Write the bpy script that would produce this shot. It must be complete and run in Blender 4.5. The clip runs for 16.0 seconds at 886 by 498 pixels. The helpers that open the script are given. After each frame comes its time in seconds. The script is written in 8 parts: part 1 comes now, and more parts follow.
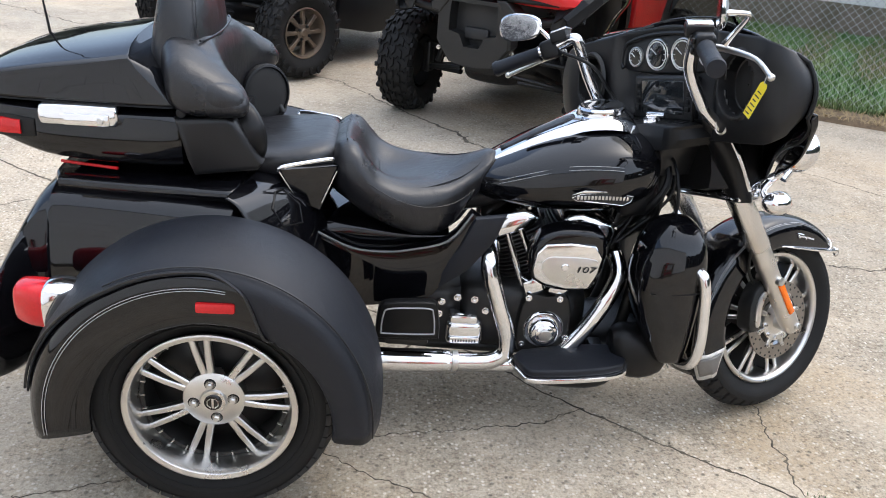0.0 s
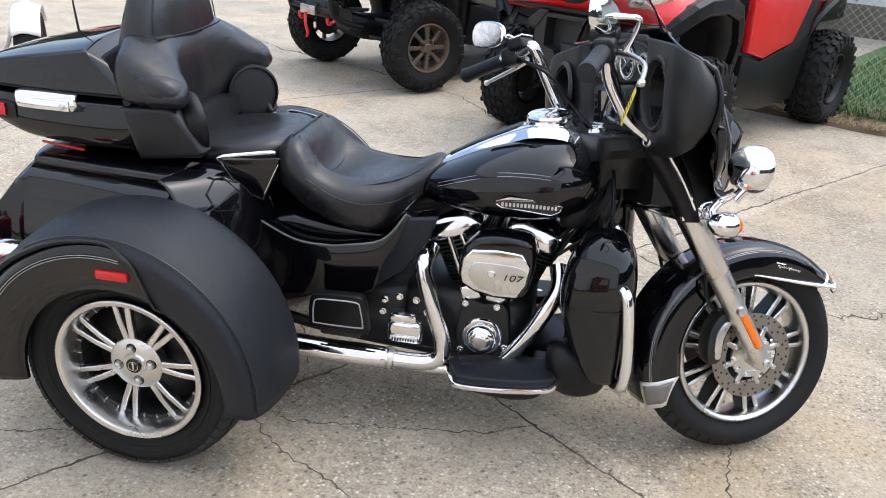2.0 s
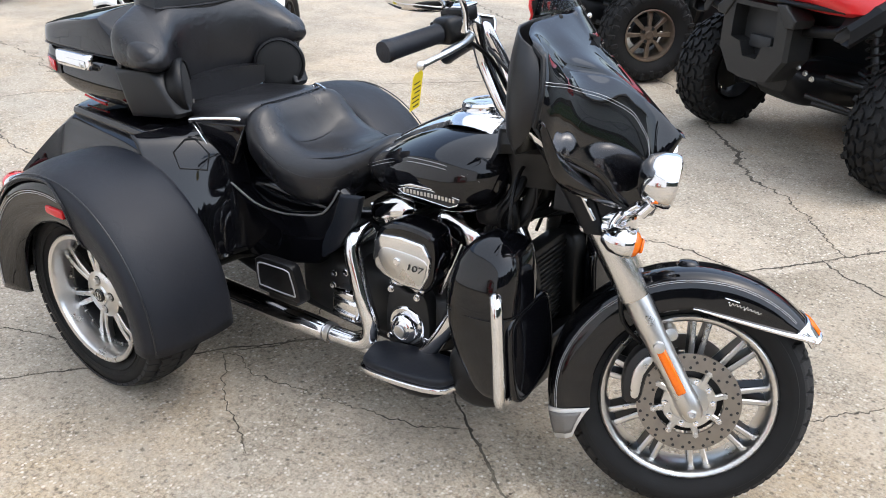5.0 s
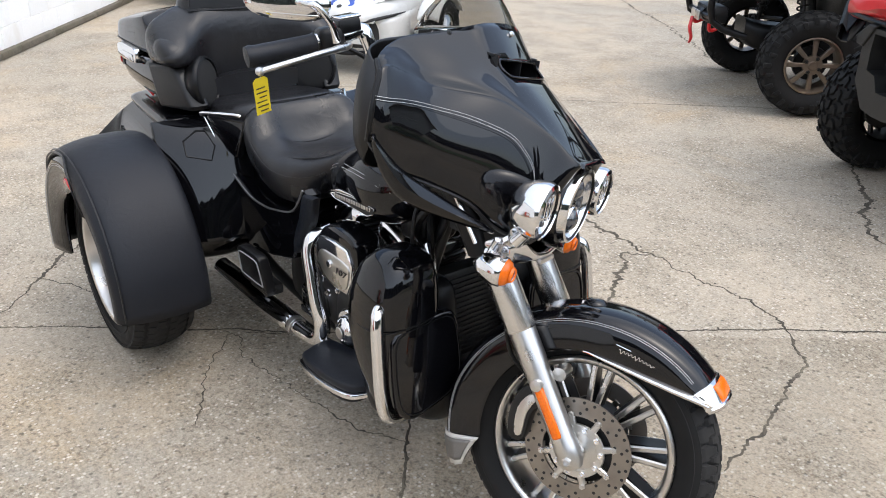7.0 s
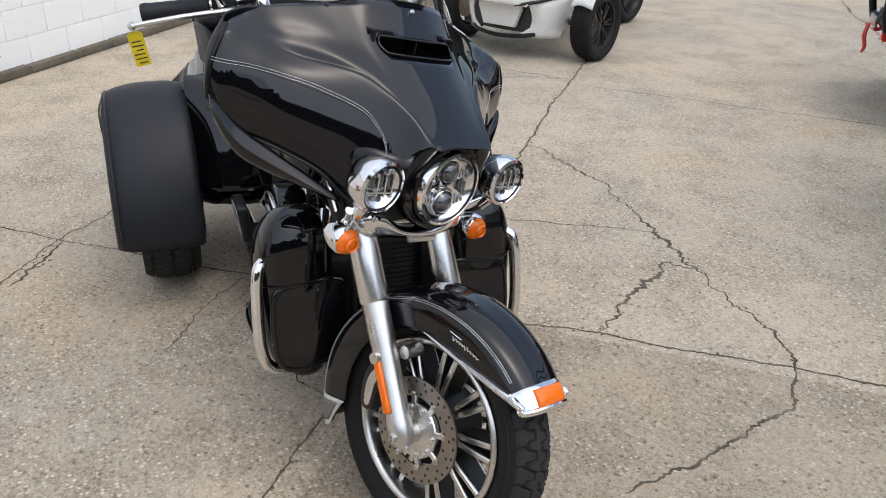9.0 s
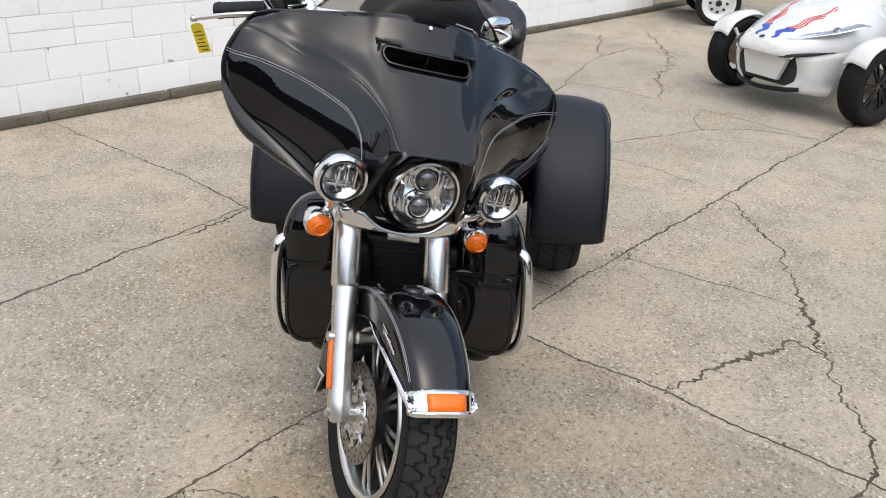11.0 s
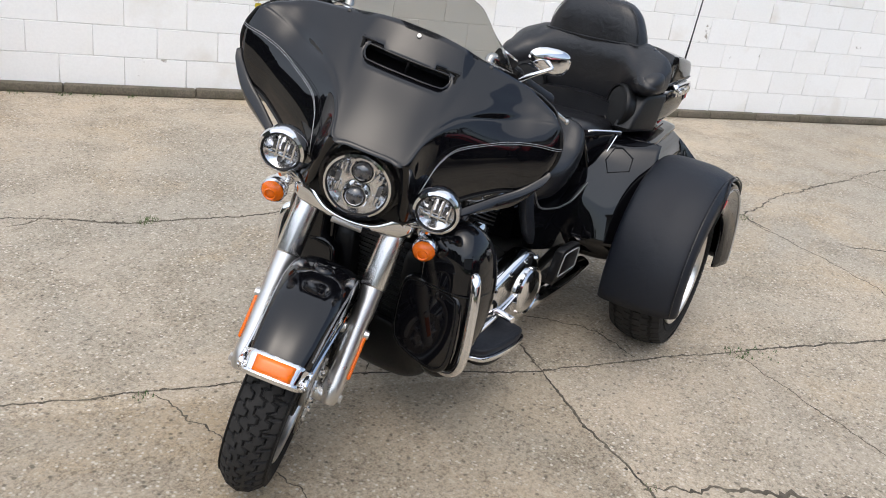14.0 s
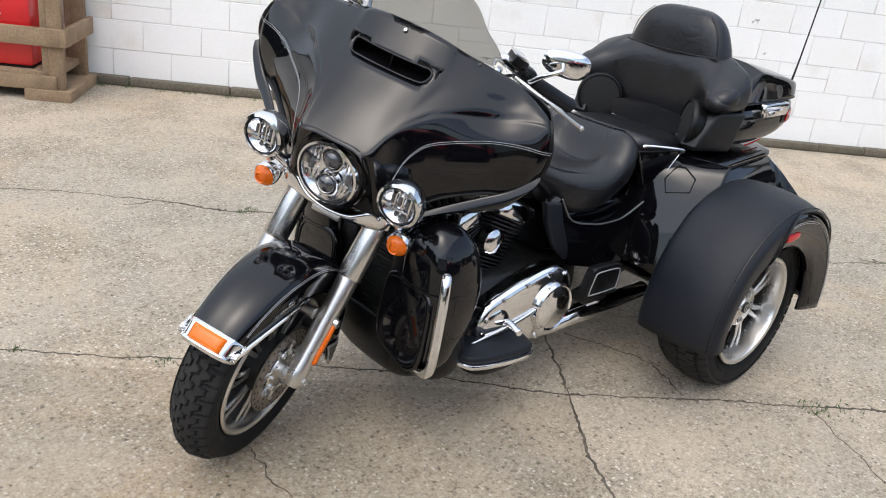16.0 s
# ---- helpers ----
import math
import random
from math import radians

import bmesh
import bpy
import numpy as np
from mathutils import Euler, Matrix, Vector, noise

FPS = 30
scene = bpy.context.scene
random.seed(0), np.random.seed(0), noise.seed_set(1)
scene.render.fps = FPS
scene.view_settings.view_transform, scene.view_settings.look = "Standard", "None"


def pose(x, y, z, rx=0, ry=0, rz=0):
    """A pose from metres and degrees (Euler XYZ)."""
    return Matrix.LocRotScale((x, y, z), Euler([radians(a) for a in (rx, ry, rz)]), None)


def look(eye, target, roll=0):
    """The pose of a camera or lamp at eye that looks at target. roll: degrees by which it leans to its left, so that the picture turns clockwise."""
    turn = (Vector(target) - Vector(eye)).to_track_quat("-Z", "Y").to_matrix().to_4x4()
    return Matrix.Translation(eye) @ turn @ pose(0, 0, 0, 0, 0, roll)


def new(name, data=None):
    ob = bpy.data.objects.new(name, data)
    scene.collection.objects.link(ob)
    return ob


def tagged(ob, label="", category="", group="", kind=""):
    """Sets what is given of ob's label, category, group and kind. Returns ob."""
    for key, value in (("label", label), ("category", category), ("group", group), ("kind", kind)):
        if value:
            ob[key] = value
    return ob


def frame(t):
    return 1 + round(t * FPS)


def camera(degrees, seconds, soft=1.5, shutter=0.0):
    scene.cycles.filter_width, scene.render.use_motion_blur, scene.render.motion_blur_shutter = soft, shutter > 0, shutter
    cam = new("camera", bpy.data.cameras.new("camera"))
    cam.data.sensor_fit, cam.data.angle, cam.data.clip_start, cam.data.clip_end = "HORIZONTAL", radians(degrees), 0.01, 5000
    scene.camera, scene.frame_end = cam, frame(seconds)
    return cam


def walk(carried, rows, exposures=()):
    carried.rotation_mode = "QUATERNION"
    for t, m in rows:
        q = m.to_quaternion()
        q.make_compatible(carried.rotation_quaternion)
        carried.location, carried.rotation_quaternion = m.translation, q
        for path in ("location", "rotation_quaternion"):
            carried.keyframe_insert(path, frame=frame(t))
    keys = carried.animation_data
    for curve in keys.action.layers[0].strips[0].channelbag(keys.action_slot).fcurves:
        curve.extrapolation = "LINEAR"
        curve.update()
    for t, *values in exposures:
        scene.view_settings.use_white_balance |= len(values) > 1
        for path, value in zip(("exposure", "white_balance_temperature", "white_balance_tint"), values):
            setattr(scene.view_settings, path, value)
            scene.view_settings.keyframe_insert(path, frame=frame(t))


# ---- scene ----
cam = camera(56.2, 16.0, soft=1.0)
METRES = 6.03
ROWS = [
    (0.0, 0.0, 0.0, 0.0, 2.57, -24.31, -5.7),
    (0.5, 0.0273, -0.0014, 0.0001, 5.98, -24.85, -5.24),
    (1.0, 0.0567, 0.0096, -0.0004, 7.92, -25.0, -5.96),
    (1.5, 0.0865, 0.0119, 0.0032, 11.4, -24.6, -5.3),
    (2.0, 0.1223, 0.0115, 0.004, 17.16, -24.06, -4.25),
    (2.5, 0.147, 0.0206, 0.0042, 21.55, -23.73, -2.97),
    (3.0, 0.1735, 0.0393, 0.0059, 25.67, -23.57, -2.3),
    (3.5, 0.2007, 0.0532, 0.0074, 29.51, -23.91, -1.19),
    (4.0, 0.235, 0.0663, 0.0089, 34.13, -24.8, -0.69),
    (4.5, 0.2585, 0.0866, 0.0075, 37.65, -25.79, -0.75),
    (5.0, 0.2785, 0.1111, 0.0082, 41.36, -26.2, -1.61),
    (7.5, 0.3826, 0.236, 0.0118, 63.84, -25.92, -0.3),
    (8.0, 0.4034, 0.2671, 0.0128, 69.36, -26.64, 0.15),
    (8.5, 0.4125, 0.2971, 0.0123, 72.27, -27.19, -0.94),
    (11.0, 0.4436, 0.4591, 0.0138, 99.81, -25.52, -2.36),
    (11.5, 0.4445, 0.4934, 0.0138, 107.48, -25.94, -2.01),
    (12.0, 0.4407, 0.5184, 0.0134, 112.42, -26.05, -3.16),
    (12.5, 0.4257, 0.5378, 0.0106, 115.47, -25.5, -6.01),
    (13.0, 0.4079, 0.5611, 0.0135, 118.86, -24.44, -7.38),
    (13.5, 0.3932, 0.5917, 0.0116, 124.02, -24.2, -7.14),
    (14.0, 0.3831, 0.6234, 0.0129, 128.6, -24.41, -6.93),
    (14.5, 0.3644, 0.639, 0.0096, 131.2, -23.97, -7.48),
    (15.0, 0.3425, 0.6582, 0.0119, 134.65, -23.9, -7.04),
    (15.5, 0.3217, 0.682, 0.01, 140.18, -24.05, -6.39),
    (16.0, 0.3045, 0.6975, 0.0098, 144.71, -24.19, -5.75),
]
# the ground lies level, with the motorcycle's rear axle over the origin and its nose along +x
PLACE = pose(0.3672, -2.2691, 1.5026, 0, 0, -5.8465) @ pose(0, 0, 0, 0, 1.3313, 0)
walk(cam, [(t, PLACE @ pose(METRES * x, METRES * y, METRES * z, 90 + pitch, roll, yaw)) for t, x, y, z, yaw, pitch, roll in ROWS],
     [(0.0, 1.26, 6080, 8), (5.0, 1.24, 6120, 8), (7.5, 0.84, 6250, 8), (8.5, 0.59, 6280, 8), (11.0, 0.69, 6380, 8), (13.5, 0.69, 6360, 8), (16.0, 0.81, 6300, 8)])

# ---- light: a bright, thinly overcast sky ----
world = bpy.data.worlds.new("overcast_sky")
scene.world = world
world.use_nodes = True
wn = world.node_tree
sky = wn.nodes.new("ShaderNodeTexSky")
sky.sky_type, sky.sun_disc = "NISHITA", False
sky.sun_elevation, sky.sun_rotation = radians(64), radians(65)
sky.air_density, sky.dust_density = 1.0, 3.0
pale = wn.nodes.new("ShaderNodeHueSaturation")
pale.inputs["Saturation"].default_value = 0.8
wn.links.new(sky.outputs[0], pale.inputs["Color"])
wn.links.new(pale.outputs[0], wn.nodes["Background"].inputs[0])
wn.nodes["Background"].inputs[1].default_value = 0.14
sun = new("sun", bpy.data.lights.new("sun", "SUN"))
sun.data.energy, sun.data.angle, sun.data.color = 1.0, radians(130), (1.0, 0.955, 0.88)
sun.matrix_world = look((5, -2.5, 20), (0, 0, 0))


# ---- materials ----
def material(name, color, rough=0.5, metal=0.0, coat=0.0, grain=0.0, scale=40.0, wear=0.0, wear_scale=3.0, bump=0.0, bump_scale=200.0, second=None, random_tone=0.0, spec=0.5, stain=None, crease=0.0):
    """A surface with fine grain, broad wear and relief, all at real-world size."""
    m = bpy.data.materials.new(name)
    m.use_nodes = True
    nt = m.node_tree
    b = nt.nodes["Principled BSDF"]
    b.inputs["Metallic"].default_value = metal
    b.inputs["Roughness"].default_value = rough
    b.inputs["Coat Weight"].default_value = coat
    b.inputs["Coat Roughness"].default_value = 0.03
    b.inputs["Specular IOR Level"].default_value = spec
    tc = nt.nodes.new("ShaderNodeTexCoord")
    place = tc.outputs["Object"]
    if random_tone:
        # alike pieces share a mesh: shift the pattern from piece to piece
        seed = nt.nodes.new("ShaderNodeObjectInfo")
        far = nt.nodes.new("ShaderNodeVectorMath")
        far.operation = "SCALE"
        far.inputs[0].default_value = (37.0, 91.0, 53.0)
        nt.links.new(seed.outputs["Random"], far.inputs["Scale"])
        add = nt.nodes.new("ShaderNodeVectorMath")
        nt.links.new(place, add.inputs[0])
        nt.links.new(far.outputs[0], add.inputs[1])
        place = add.outputs[0]
    col = nt.nodes.new("ShaderNodeRGB")
    col.outputs[0].default_value = (*color, 1)
    out = col.outputs[0]
    dark = second or tuple(c * 0.55 for c in color)

    def noise_mix(src, sc, amount, other, lo, hi, detail=6):
        n = nt.nodes.new("ShaderNodeTexNoise")
        n.inputs["Scale"].default_value, n.inputs["Detail"].default_value = sc, detail
        nt.links.new(place, n.inputs["Vector"])
        mr = nt.nodes.new("ShaderNodeMapRange")
        mr.inputs["From Min"].default_value, mr.inputs["From Max"].default_value = lo, hi
        mr.inputs["To Max"].default_value = amount
        nt.links.new(n.outputs["Fac"], mr.inputs["Value"])
        mx = nt.nodes.new("ShaderNodeMix")
        mx.data_type = "RGBA"
        nt.links.new(mr.outputs[0], mx.inputs[0])
        nt.links.new(src, mx.inputs[6])
        mx.inputs[7].default_value = (*other, 1)
        return mx.outputs[2], n

    if wear:
        out, wn_ = noise_mix(out, wear_scale, wear, dark, 0.42, 0.7)
        mr = nt.nodes.new("ShaderNodeMapRange")
        mr.inputs["From Min"].default_value, mr.inputs["From Max"].default_value = 0.35, 0.7
        mr.inputs["To Min"].default_value, mr.inputs["To Max"].default_value = rough, min(1, rough + 0.25 * wear)
        nt.links.new(wn_.outputs["Fac"], mr.inputs["Value"])
        nt.links.new(mr.outputs[0], b.inputs["Roughness"])
    if grain:
        out, _ = noise_mix(out, scale, grain, tuple(c * 0.5 for c in color), 0.4, 0.62, 3)
    if stain:
        out, _ = noise_mix(out, 1.6, 0.5, stain, 0.60, 0.74, 12)
        out, _ = noise_mix(out, 9.0, 0.8, tuple(c * 0.45 for c in stain), 0.70, 0.735, 10)
    if random_tone:
        oi = nt.nodes.new("ShaderNodeObjectInfo")
        mr = nt.nodes.new("ShaderNodeMapRange")
        mr.inputs["To Min"].default_value, mr.inputs["To Max"].default_value = 1 - random_tone, 1 + random_tone
        nt.links.new(oi.outputs["Random"], mr.inputs["Value"])
        hs = nt.nodes.new("ShaderNodeHueSaturation")
        nt.links.new(mr.outputs[0], hs.inputs["Value"])
        nt.links.new(out, hs.inputs["Color"])
        out = hs.outputs[0]
    nt.links.new(out, b.inputs["Base Color"])
    if bump:
        n = nt.nodes.new("ShaderNodeTexNoise")
        n.inputs["Scale"].default_value, n.inputs["Detail"].default_value = bump_scale, 4
        nt.links.new(tc.outputs["Object"], n.inputs["Vector"])
        bp = nt.nodes.new("ShaderNodeBump")
        bp.inputs["Strength"].default_value, bp.inputs["Distance"].default_value = bump, 0.002
        nt.links.new(n.outputs["Fac"], bp.inputs["Height"])
        if crease:
            # shallow puckers, a few centimetres apart, under the fine grain
            soft = nt.nodes.new("ShaderNodeTexNoise")
            soft.inputs["Scale"].default_value, soft.inputs["Detail"].default_value, soft.inputs["Distortion"].default_value = 22.0, 3, 0.8
            nt.links.new(tc.outputs["Object"], soft.inputs["Vector"])
            b2 = nt.nodes.new("ShaderNodeBump")
            b2.inputs["Strength"].default_value, b2.inputs["Distance"].default_value = crease, 0.01
            nt.links.new(soft.outputs["Fac"], b2.inputs["Height"])
            nt.links.new(b2.outputs[0], bp.inputs["Normal"])
        nt.links.new(bp.outputs[0], b.inputs["Normal"])
    return m


PAINT = material("black_gloss_paint", (0.003, 0.003, 0.004), 0.03, wear=0.12, wear_scale=5, second=(0.005, 0.005, 0.006), spec=0.52)
LEATHER = material("black_leather", (0.008, 0.008, 0.0095), 0.26, wear=0.6, wear_scale=7, bump=0.2, bump_scale=420, second=(0.012, 0.012, 0.014), spec=0.5, crease=0.22)
VINYL = material("dull_black_vinyl", (0.006, 0.0078, 0.0125), 0.43, wear=0.7, wear_scale=4, bump=0.3, bump_scale=480, second=(0.012, 0.0125, 0.016), spec=0.36, crease=0.16)
PLASTIC = material("black_plastic", (0.005, 0.005, 0.0055), 0.38, grain=0.2, bump=0.2, bump_scale=600, spec=0.28)
CHROME = material("chrome", (0.82, 0.82, 0.83), 0.07, 1.0, wear=0.12, wear_scale=9, second=(0.5, 0.48, 0.45))
SILVER = material("satin_aluminium", (0.70, 0.685, 0.66), 0.27, 1.0, wear=0.3, wear_scale=14, grain=0.08, scale=300, second=(0.5, 0.49, 0.47))
STEEL = material("brake_steel", (0.33, 0.30, 0.265), 0.34, 1.0, wear=0.5, wear_scale=30, second=(0.25, 0.22, 0.2))
DARKMETAL = material("black_engine_metal", (0.015, 0.015, 0.015), 0.38, 0.3, wear=0.4, wear_scale=20, second=(0.035, 0.033, 0.03))
RUBBER = material("tyre_rubber", (0.007, 0.007, 0.007), 0.65, wear=0.6, wear_scale=18, second=(0.012, 0.0115, 0.011), bump=0.2, bump_scale=300, spec=0.3)
TREADTOP = material("dusty_tread_rubber", (0.024, 0.0235, 0.023), 0.8, wear=0.6, wear_scale=30, second=(0.04, 0.038, 0.036), bump=0.3, bump_scale=300, spec=0.25)
CLOTH = material("speaker_cloth", (0.01, 0.01, 0.01), 0.85, grain=0.4, scale=900)
PINSTRIPE = material("silver_pinstripe", (0.42, 0.42, 0.43), 0.4, 0.3)
AMBER = material("amber_lens", (0.9, 0.17, 0.004), 0.2, coat=0.15, grain=0.25, scale=220)
REDLENS = material("red_lens", (0.55, 0.008, 0.012), 0.12, coat=0.3, grain=0.2, scale=220, spec=0.35)
YELLOW = material("yellow_tag", (0.8, 0.62, 0.02), 0.55, wear=0.2, wear_scale=30)
# black of print and badges, also painted where openings and hollows lie in shade
INK_AND_SHADE = material("black_ink_and_shade", (0.02, 0.02, 0.02), 0.6)
GAUGE = material("gauge_face", (0.7, 0.7, 0.68), 0.3, wear=0.2, wear_scale=60)
SCREEN = material("dark_screen", (0.01, 0.012, 0.014), 0.06, coat=0.5)
REFLECTOR = material("lamp_reflector", (0.86, 0.865, 0.88), 0.12, 1.0, wear=0.4, wear_scale=60, second=(0.55, 0.55, 0.58))
CONCRETE_DARK = material("grey_footing", (0.165, 0.14, 0.105), 0.9, grain=0.6, scale=90, wear=0.9, wear_scale=5, second=(0.1, 0.095, 0.06), bump=1.0, bump_scale=60, random_tone=0.04)
WHITEBLOCK = material("white_painted_block", (0.9, 0.895, 0.875), 0.65, wear=0.16, wear_scale=2.2, second=(0.78, 0.72, 0.62), grain=0.05, scale=60, bump=0.5, bump_scale=110, random_tone=0.02, stain=(0.62, 0.54, 0.43))
MORTAR = material("painted_mortar", (0.8, 0.78, 0.75), 0.85, wear=0.5, wear_scale=6, grain=0.3, scale=80, bump=0.5)
CRACKDIRT = material("crack_dirt", (0.075, 0.063, 0.047), 0.95, grain=0.5, scale=160, wear=0.9, wear_scale=9, second=(0.21, 0.18, 0.13), bump=0.8, bump_scale=150)
RED = material("red_plastic_body", (0.62, 0.014, 0.016), 0.28, coat=0.4, wear=0.25, wear_scale=6)
WHITEPAINT = material("white_body_paint", (0.7, 0.7, 0.68), 0.25, coat=0.5, wear=0.15, wear_scale=6)
OLIVE = material("grey_olive_body", (0.11, 0.105, 0.085), 0.4, wear=0.4, wear_scale=7)
BRONZE = material("bronze_rim", (0.24, 0.19, 0.145), 0.38, 0.8, wear=0.4, wear_scale=20)
WOOD = material("weathered_timber", (0.33, 0.23, 0.14), 0.8, wear=0.7, wear_scale=8, grain=0.4, scale=70, bump=0.5, bump_scale=90)
SOIL = material("dry_soil", (0.17, 0.12, 0.07), 0.95, wear=0.8, wear_scale=4, grain=0.6, scale=50, bump=1.0, bump_scale=40)
GRASS = material("grass", (0.046, 0.112, 0.022), 0.7, wear=0.8, wear_scale=2, second=(0.13, 0.14, 0.05))
GALV = material("galvanised_wire", (0.45, 0.46, 0.46), 0.45, 0.8, wear=0.4, wear_scale=10)
SIDING = material("white_siding", (0.7, 0.7, 0.68), 0.6, wear=0.3, wear_scale=2)
BLUE = material("blue_decal", (0.03, 0.08, 0.4), 0.35)
DARKGLASS = material("smoked_lens", (0.035, 0.036, 0.04), 0.04, coat=1.0, wear=0.5, wear_scale=60, second=(0.12, 0.12, 0.13), spec=0.9)
INNER = material("satin_black_inner_fairing", (0.007, 0.007, 0.0075), 0.36, wear=0.4, wear_scale=12, second=(0.010, 0.010, 0.011), bump=0.15, bump_scale=700, spec=0.42)
FORKCHROME = material("dull_chrome", (0.72, 0.71, 0.70), 0.22, 1.0, wear=0.2, wear_scale=14, second=(0.5, 0.48, 0.46))
GUARD = material("brushed_guard_metal", (0.6, 0.58, 0.54), 0.35, 0.25, wear=0.4, wear_scale=25)
MESHGREY = material("grey_metal_mesh", (0.2, 0.19, 0.175), 0.5, 0.4, grain=0.6, scale=500)
# grey that stands in for the sky's reflection on bodywork edges
EDGEGLINT = material("grey_edge_highlight", (0.2, 0.2, 0.205), 0.3, 0.6, wear=0.4, wear_scale=14)
DARKGREY = material("dark_grey_plastic", (0.009, 0.009, 0.0085), 0.5, grain=0.3, bump=0.3, bump_scale=300)
FOLIAGE = material("far_foliage", (0.05, 0.057, 0.042), 0.9, wear=0.8, wear_scale=0.6, second=(0.024, 0.028, 0.02), grain=0.5, scale=3)
# near-black that carries the shade inside the open bay
DOORWAYSHADE = material("doorway_shade", (0.03, 0.028, 0.026), 0.7, wear=0.5)


def clear(name, tint, rough=0.02):
    m = bpy.data.materials.new(name)
    m.use_nodes = True
    b = m.node_tree.nodes["Principled BSDF"]
    b.inputs["Base Color"].default_value = (*tint, 1)
    b.inputs["Roughness"].default_value = rough
    b.inputs["Transmission Weight"].default_value = 1.0
    b.inputs["IOR"].default_value = 1.1
    return m


SMOKE = clear("smoked_acrylic", (0.4, 0.39, 0.36))
GLASS = clear("clear_lens", (0.95, 0.95, 0.95))


def concrete():
    """Old exposed-aggregate concrete: sandy matrix, small stones, pits, broad stains."""
    m = bpy.data.materials.new("worn_concrete")
    m.use_nodes = True
    nt = m.node_tree
    b = nt.nodes["Principled BSDF"]
    b.inputs["Roughness"].default_value = 0.9
    tc = nt.nodes.new("ShaderNodeTexCoord")

    def tex(kind, scale, **kw):
        n = nt.nodes.new(kind)
        n.inputs["Scale"].default_value = scale
        for k, v in kw.items():
            n.inputs[k].default_value = v
        nt.links.new(tc.outputs["Object"], n.inputs["Vector"])
        return n

    def ramp(sock, lo, hi, a, c):
        mr = nt.nodes.new("ShaderNodeMapRange")
        for k, v in zip(("From Min", "From Max", "To Min", "To Max"), (lo, hi, a, c)):
            mr.inputs[k].default_value = v
        nt.links.new(sock, mr.inputs["Value"])
        return mr.outputs[0]

    def mix(f, a, c, mode="MIX"):
        mx = nt.nodes.new("ShaderNodeMix")
        mx.data_type, mx.blend_type = "RGBA", mode
        for k, v in ((0, f), (6, a), (7, c)):
            if isinstance(v, tuple):
                mx.inputs[k].default_value = (*v, 1)
            elif isinstance(v, float):
                mx.inputs[k].default_value = v
            else:
                nt.links.new(v, mx.inputs[k])
        return mx.outputs[2]

    broad = tex("ShaderNodeTexNoise", 0.45, Detail=6.0, Distortion=0.6)
    patch = tex("ShaderNodeTexNoise", 2.3, Detail=9.0, Roughness=0.7)
    tan = tex("ShaderNodeTexNoise", 0.9, Detail=10.0, Roughness=0.68, Distortion=1.0)
    mottle = tex("ShaderNodeTexNoise", 21.0, Detail=6.0, Roughness=0.72)
    sand = tex("ShaderNodeTexNoise", 120.0, Detail=4.0, Roughness=0.75)
    stone = tex("ShaderNodeTexVoronoi", 120.0, Randomness=1.0)
    gravel = tex("ShaderNodeTexVoronoi", 82.0, Randomness=1.0)
    grit = tex("ShaderNodeTexNoise", 58.0, Detail=3.0, Roughness=0.6)
    pits = tex("ShaderNodeTexVoronoi", 34.0)
    col = mix(ramp(broad.outputs["Fac"], 0.38, 0.64, 0.0, 1.0), (0.515, 0.43, 0.32), (0.38, 0.34, 0.275))
    col = mix(ramp(patch.outputs["Fac"], 0.47, 0.66, 0.0, 0.7), col, (0.27, 0.228, 0.165))
    col = mix(ramp(tan.outputs["Fac"], 0.52, 0.66, 0.0, 0.65), col, (0.49, 0.375, 0.235))
    col = mix(ramp(tan.outputs["Fac"], 0.46, 0.34, 0.0, 0.4), col, (0.33, 0.315, 0.265))
    # where the skin is worn off, sand and stones show; elsewhere it stays smooth
    worn = ramp(patch.outputs["Fac"], 0.36, 0.58, 0.35, 1.0)

    def times(a, c):
        n = nt.nodes.new("ShaderNodeMath")
        n.operation = "MULTIPLY"
        nt.links.new(a, n.inputs[0])
        nt.links.new(c, n.inputs[1])
        return n.outputs[0]

    col = mix(ramp(mottle.outputs["Fac"], 0.53, 0.68, 0.0, 0.5), col, (0.235, 0.20, 0.155))
    col = mix(ramp(mottle.outputs["Fac"], 0.46, 0.34, 0.0, 0.4), col, (0.57, 0.50, 0.40))
    col = mix(times(worn, ramp(sand.outputs["Fac"], 0.47, 0.61, 0.0, 0.5)), col, (0.11, 0.09, 0.064))
    col = mix(times(worn, ramp(grit.outputs["Fac"], 0.54, 0.64, 0.0, 0.65)), col, (0.12, 0.10, 0.075))
    col = mix(times(worn, ramp(grit.outputs["Fac"], 0.44, 0.34, 0.0, 0.35)), col, (0.62, 0.55, 0.44))
    col = mix(times(worn, ramp(sand.outputs["Fac"], 0.43, 0.32, 0.0, 0.4)), col, (0.62, 0.55, 0.44))
    gh = nt.nodes.new("ShaderNodeSeparateColor")
    nt.links.new(gravel.outputs["Color"], gh.inputs[0])
    col = mix(times(worn, times(ramp(gh.outputs[0], 0.78, 0.86, 0.0, 0.75), ramp(gravel.outputs["Distance"], 0.3, 0.5, 1.0, 0.0))), col, (0.74, 0.69, 0.60))
    col = mix(times(worn, times(ramp(gh.outputs[1], 0.80, 0.9, 0.0, 0.7), ramp(gravel.outputs["Distance"], 0.25, 0.45, 1.0, 0.0))), col, (0.23, 0.165, 0.115))
    hue = nt.nodes.new("ShaderNodeSeparateColor")
    nt.links.new(stone.outputs["Color"], hue.inputs[0])
    pale = nt.nodes.new("ShaderNodeMath")
    pale.operation = "MULTIPLY"
    nt.links.new(ramp(hue.outputs[0], 0.6, 0.97, 0.0, 0.3), pale.inputs[0])
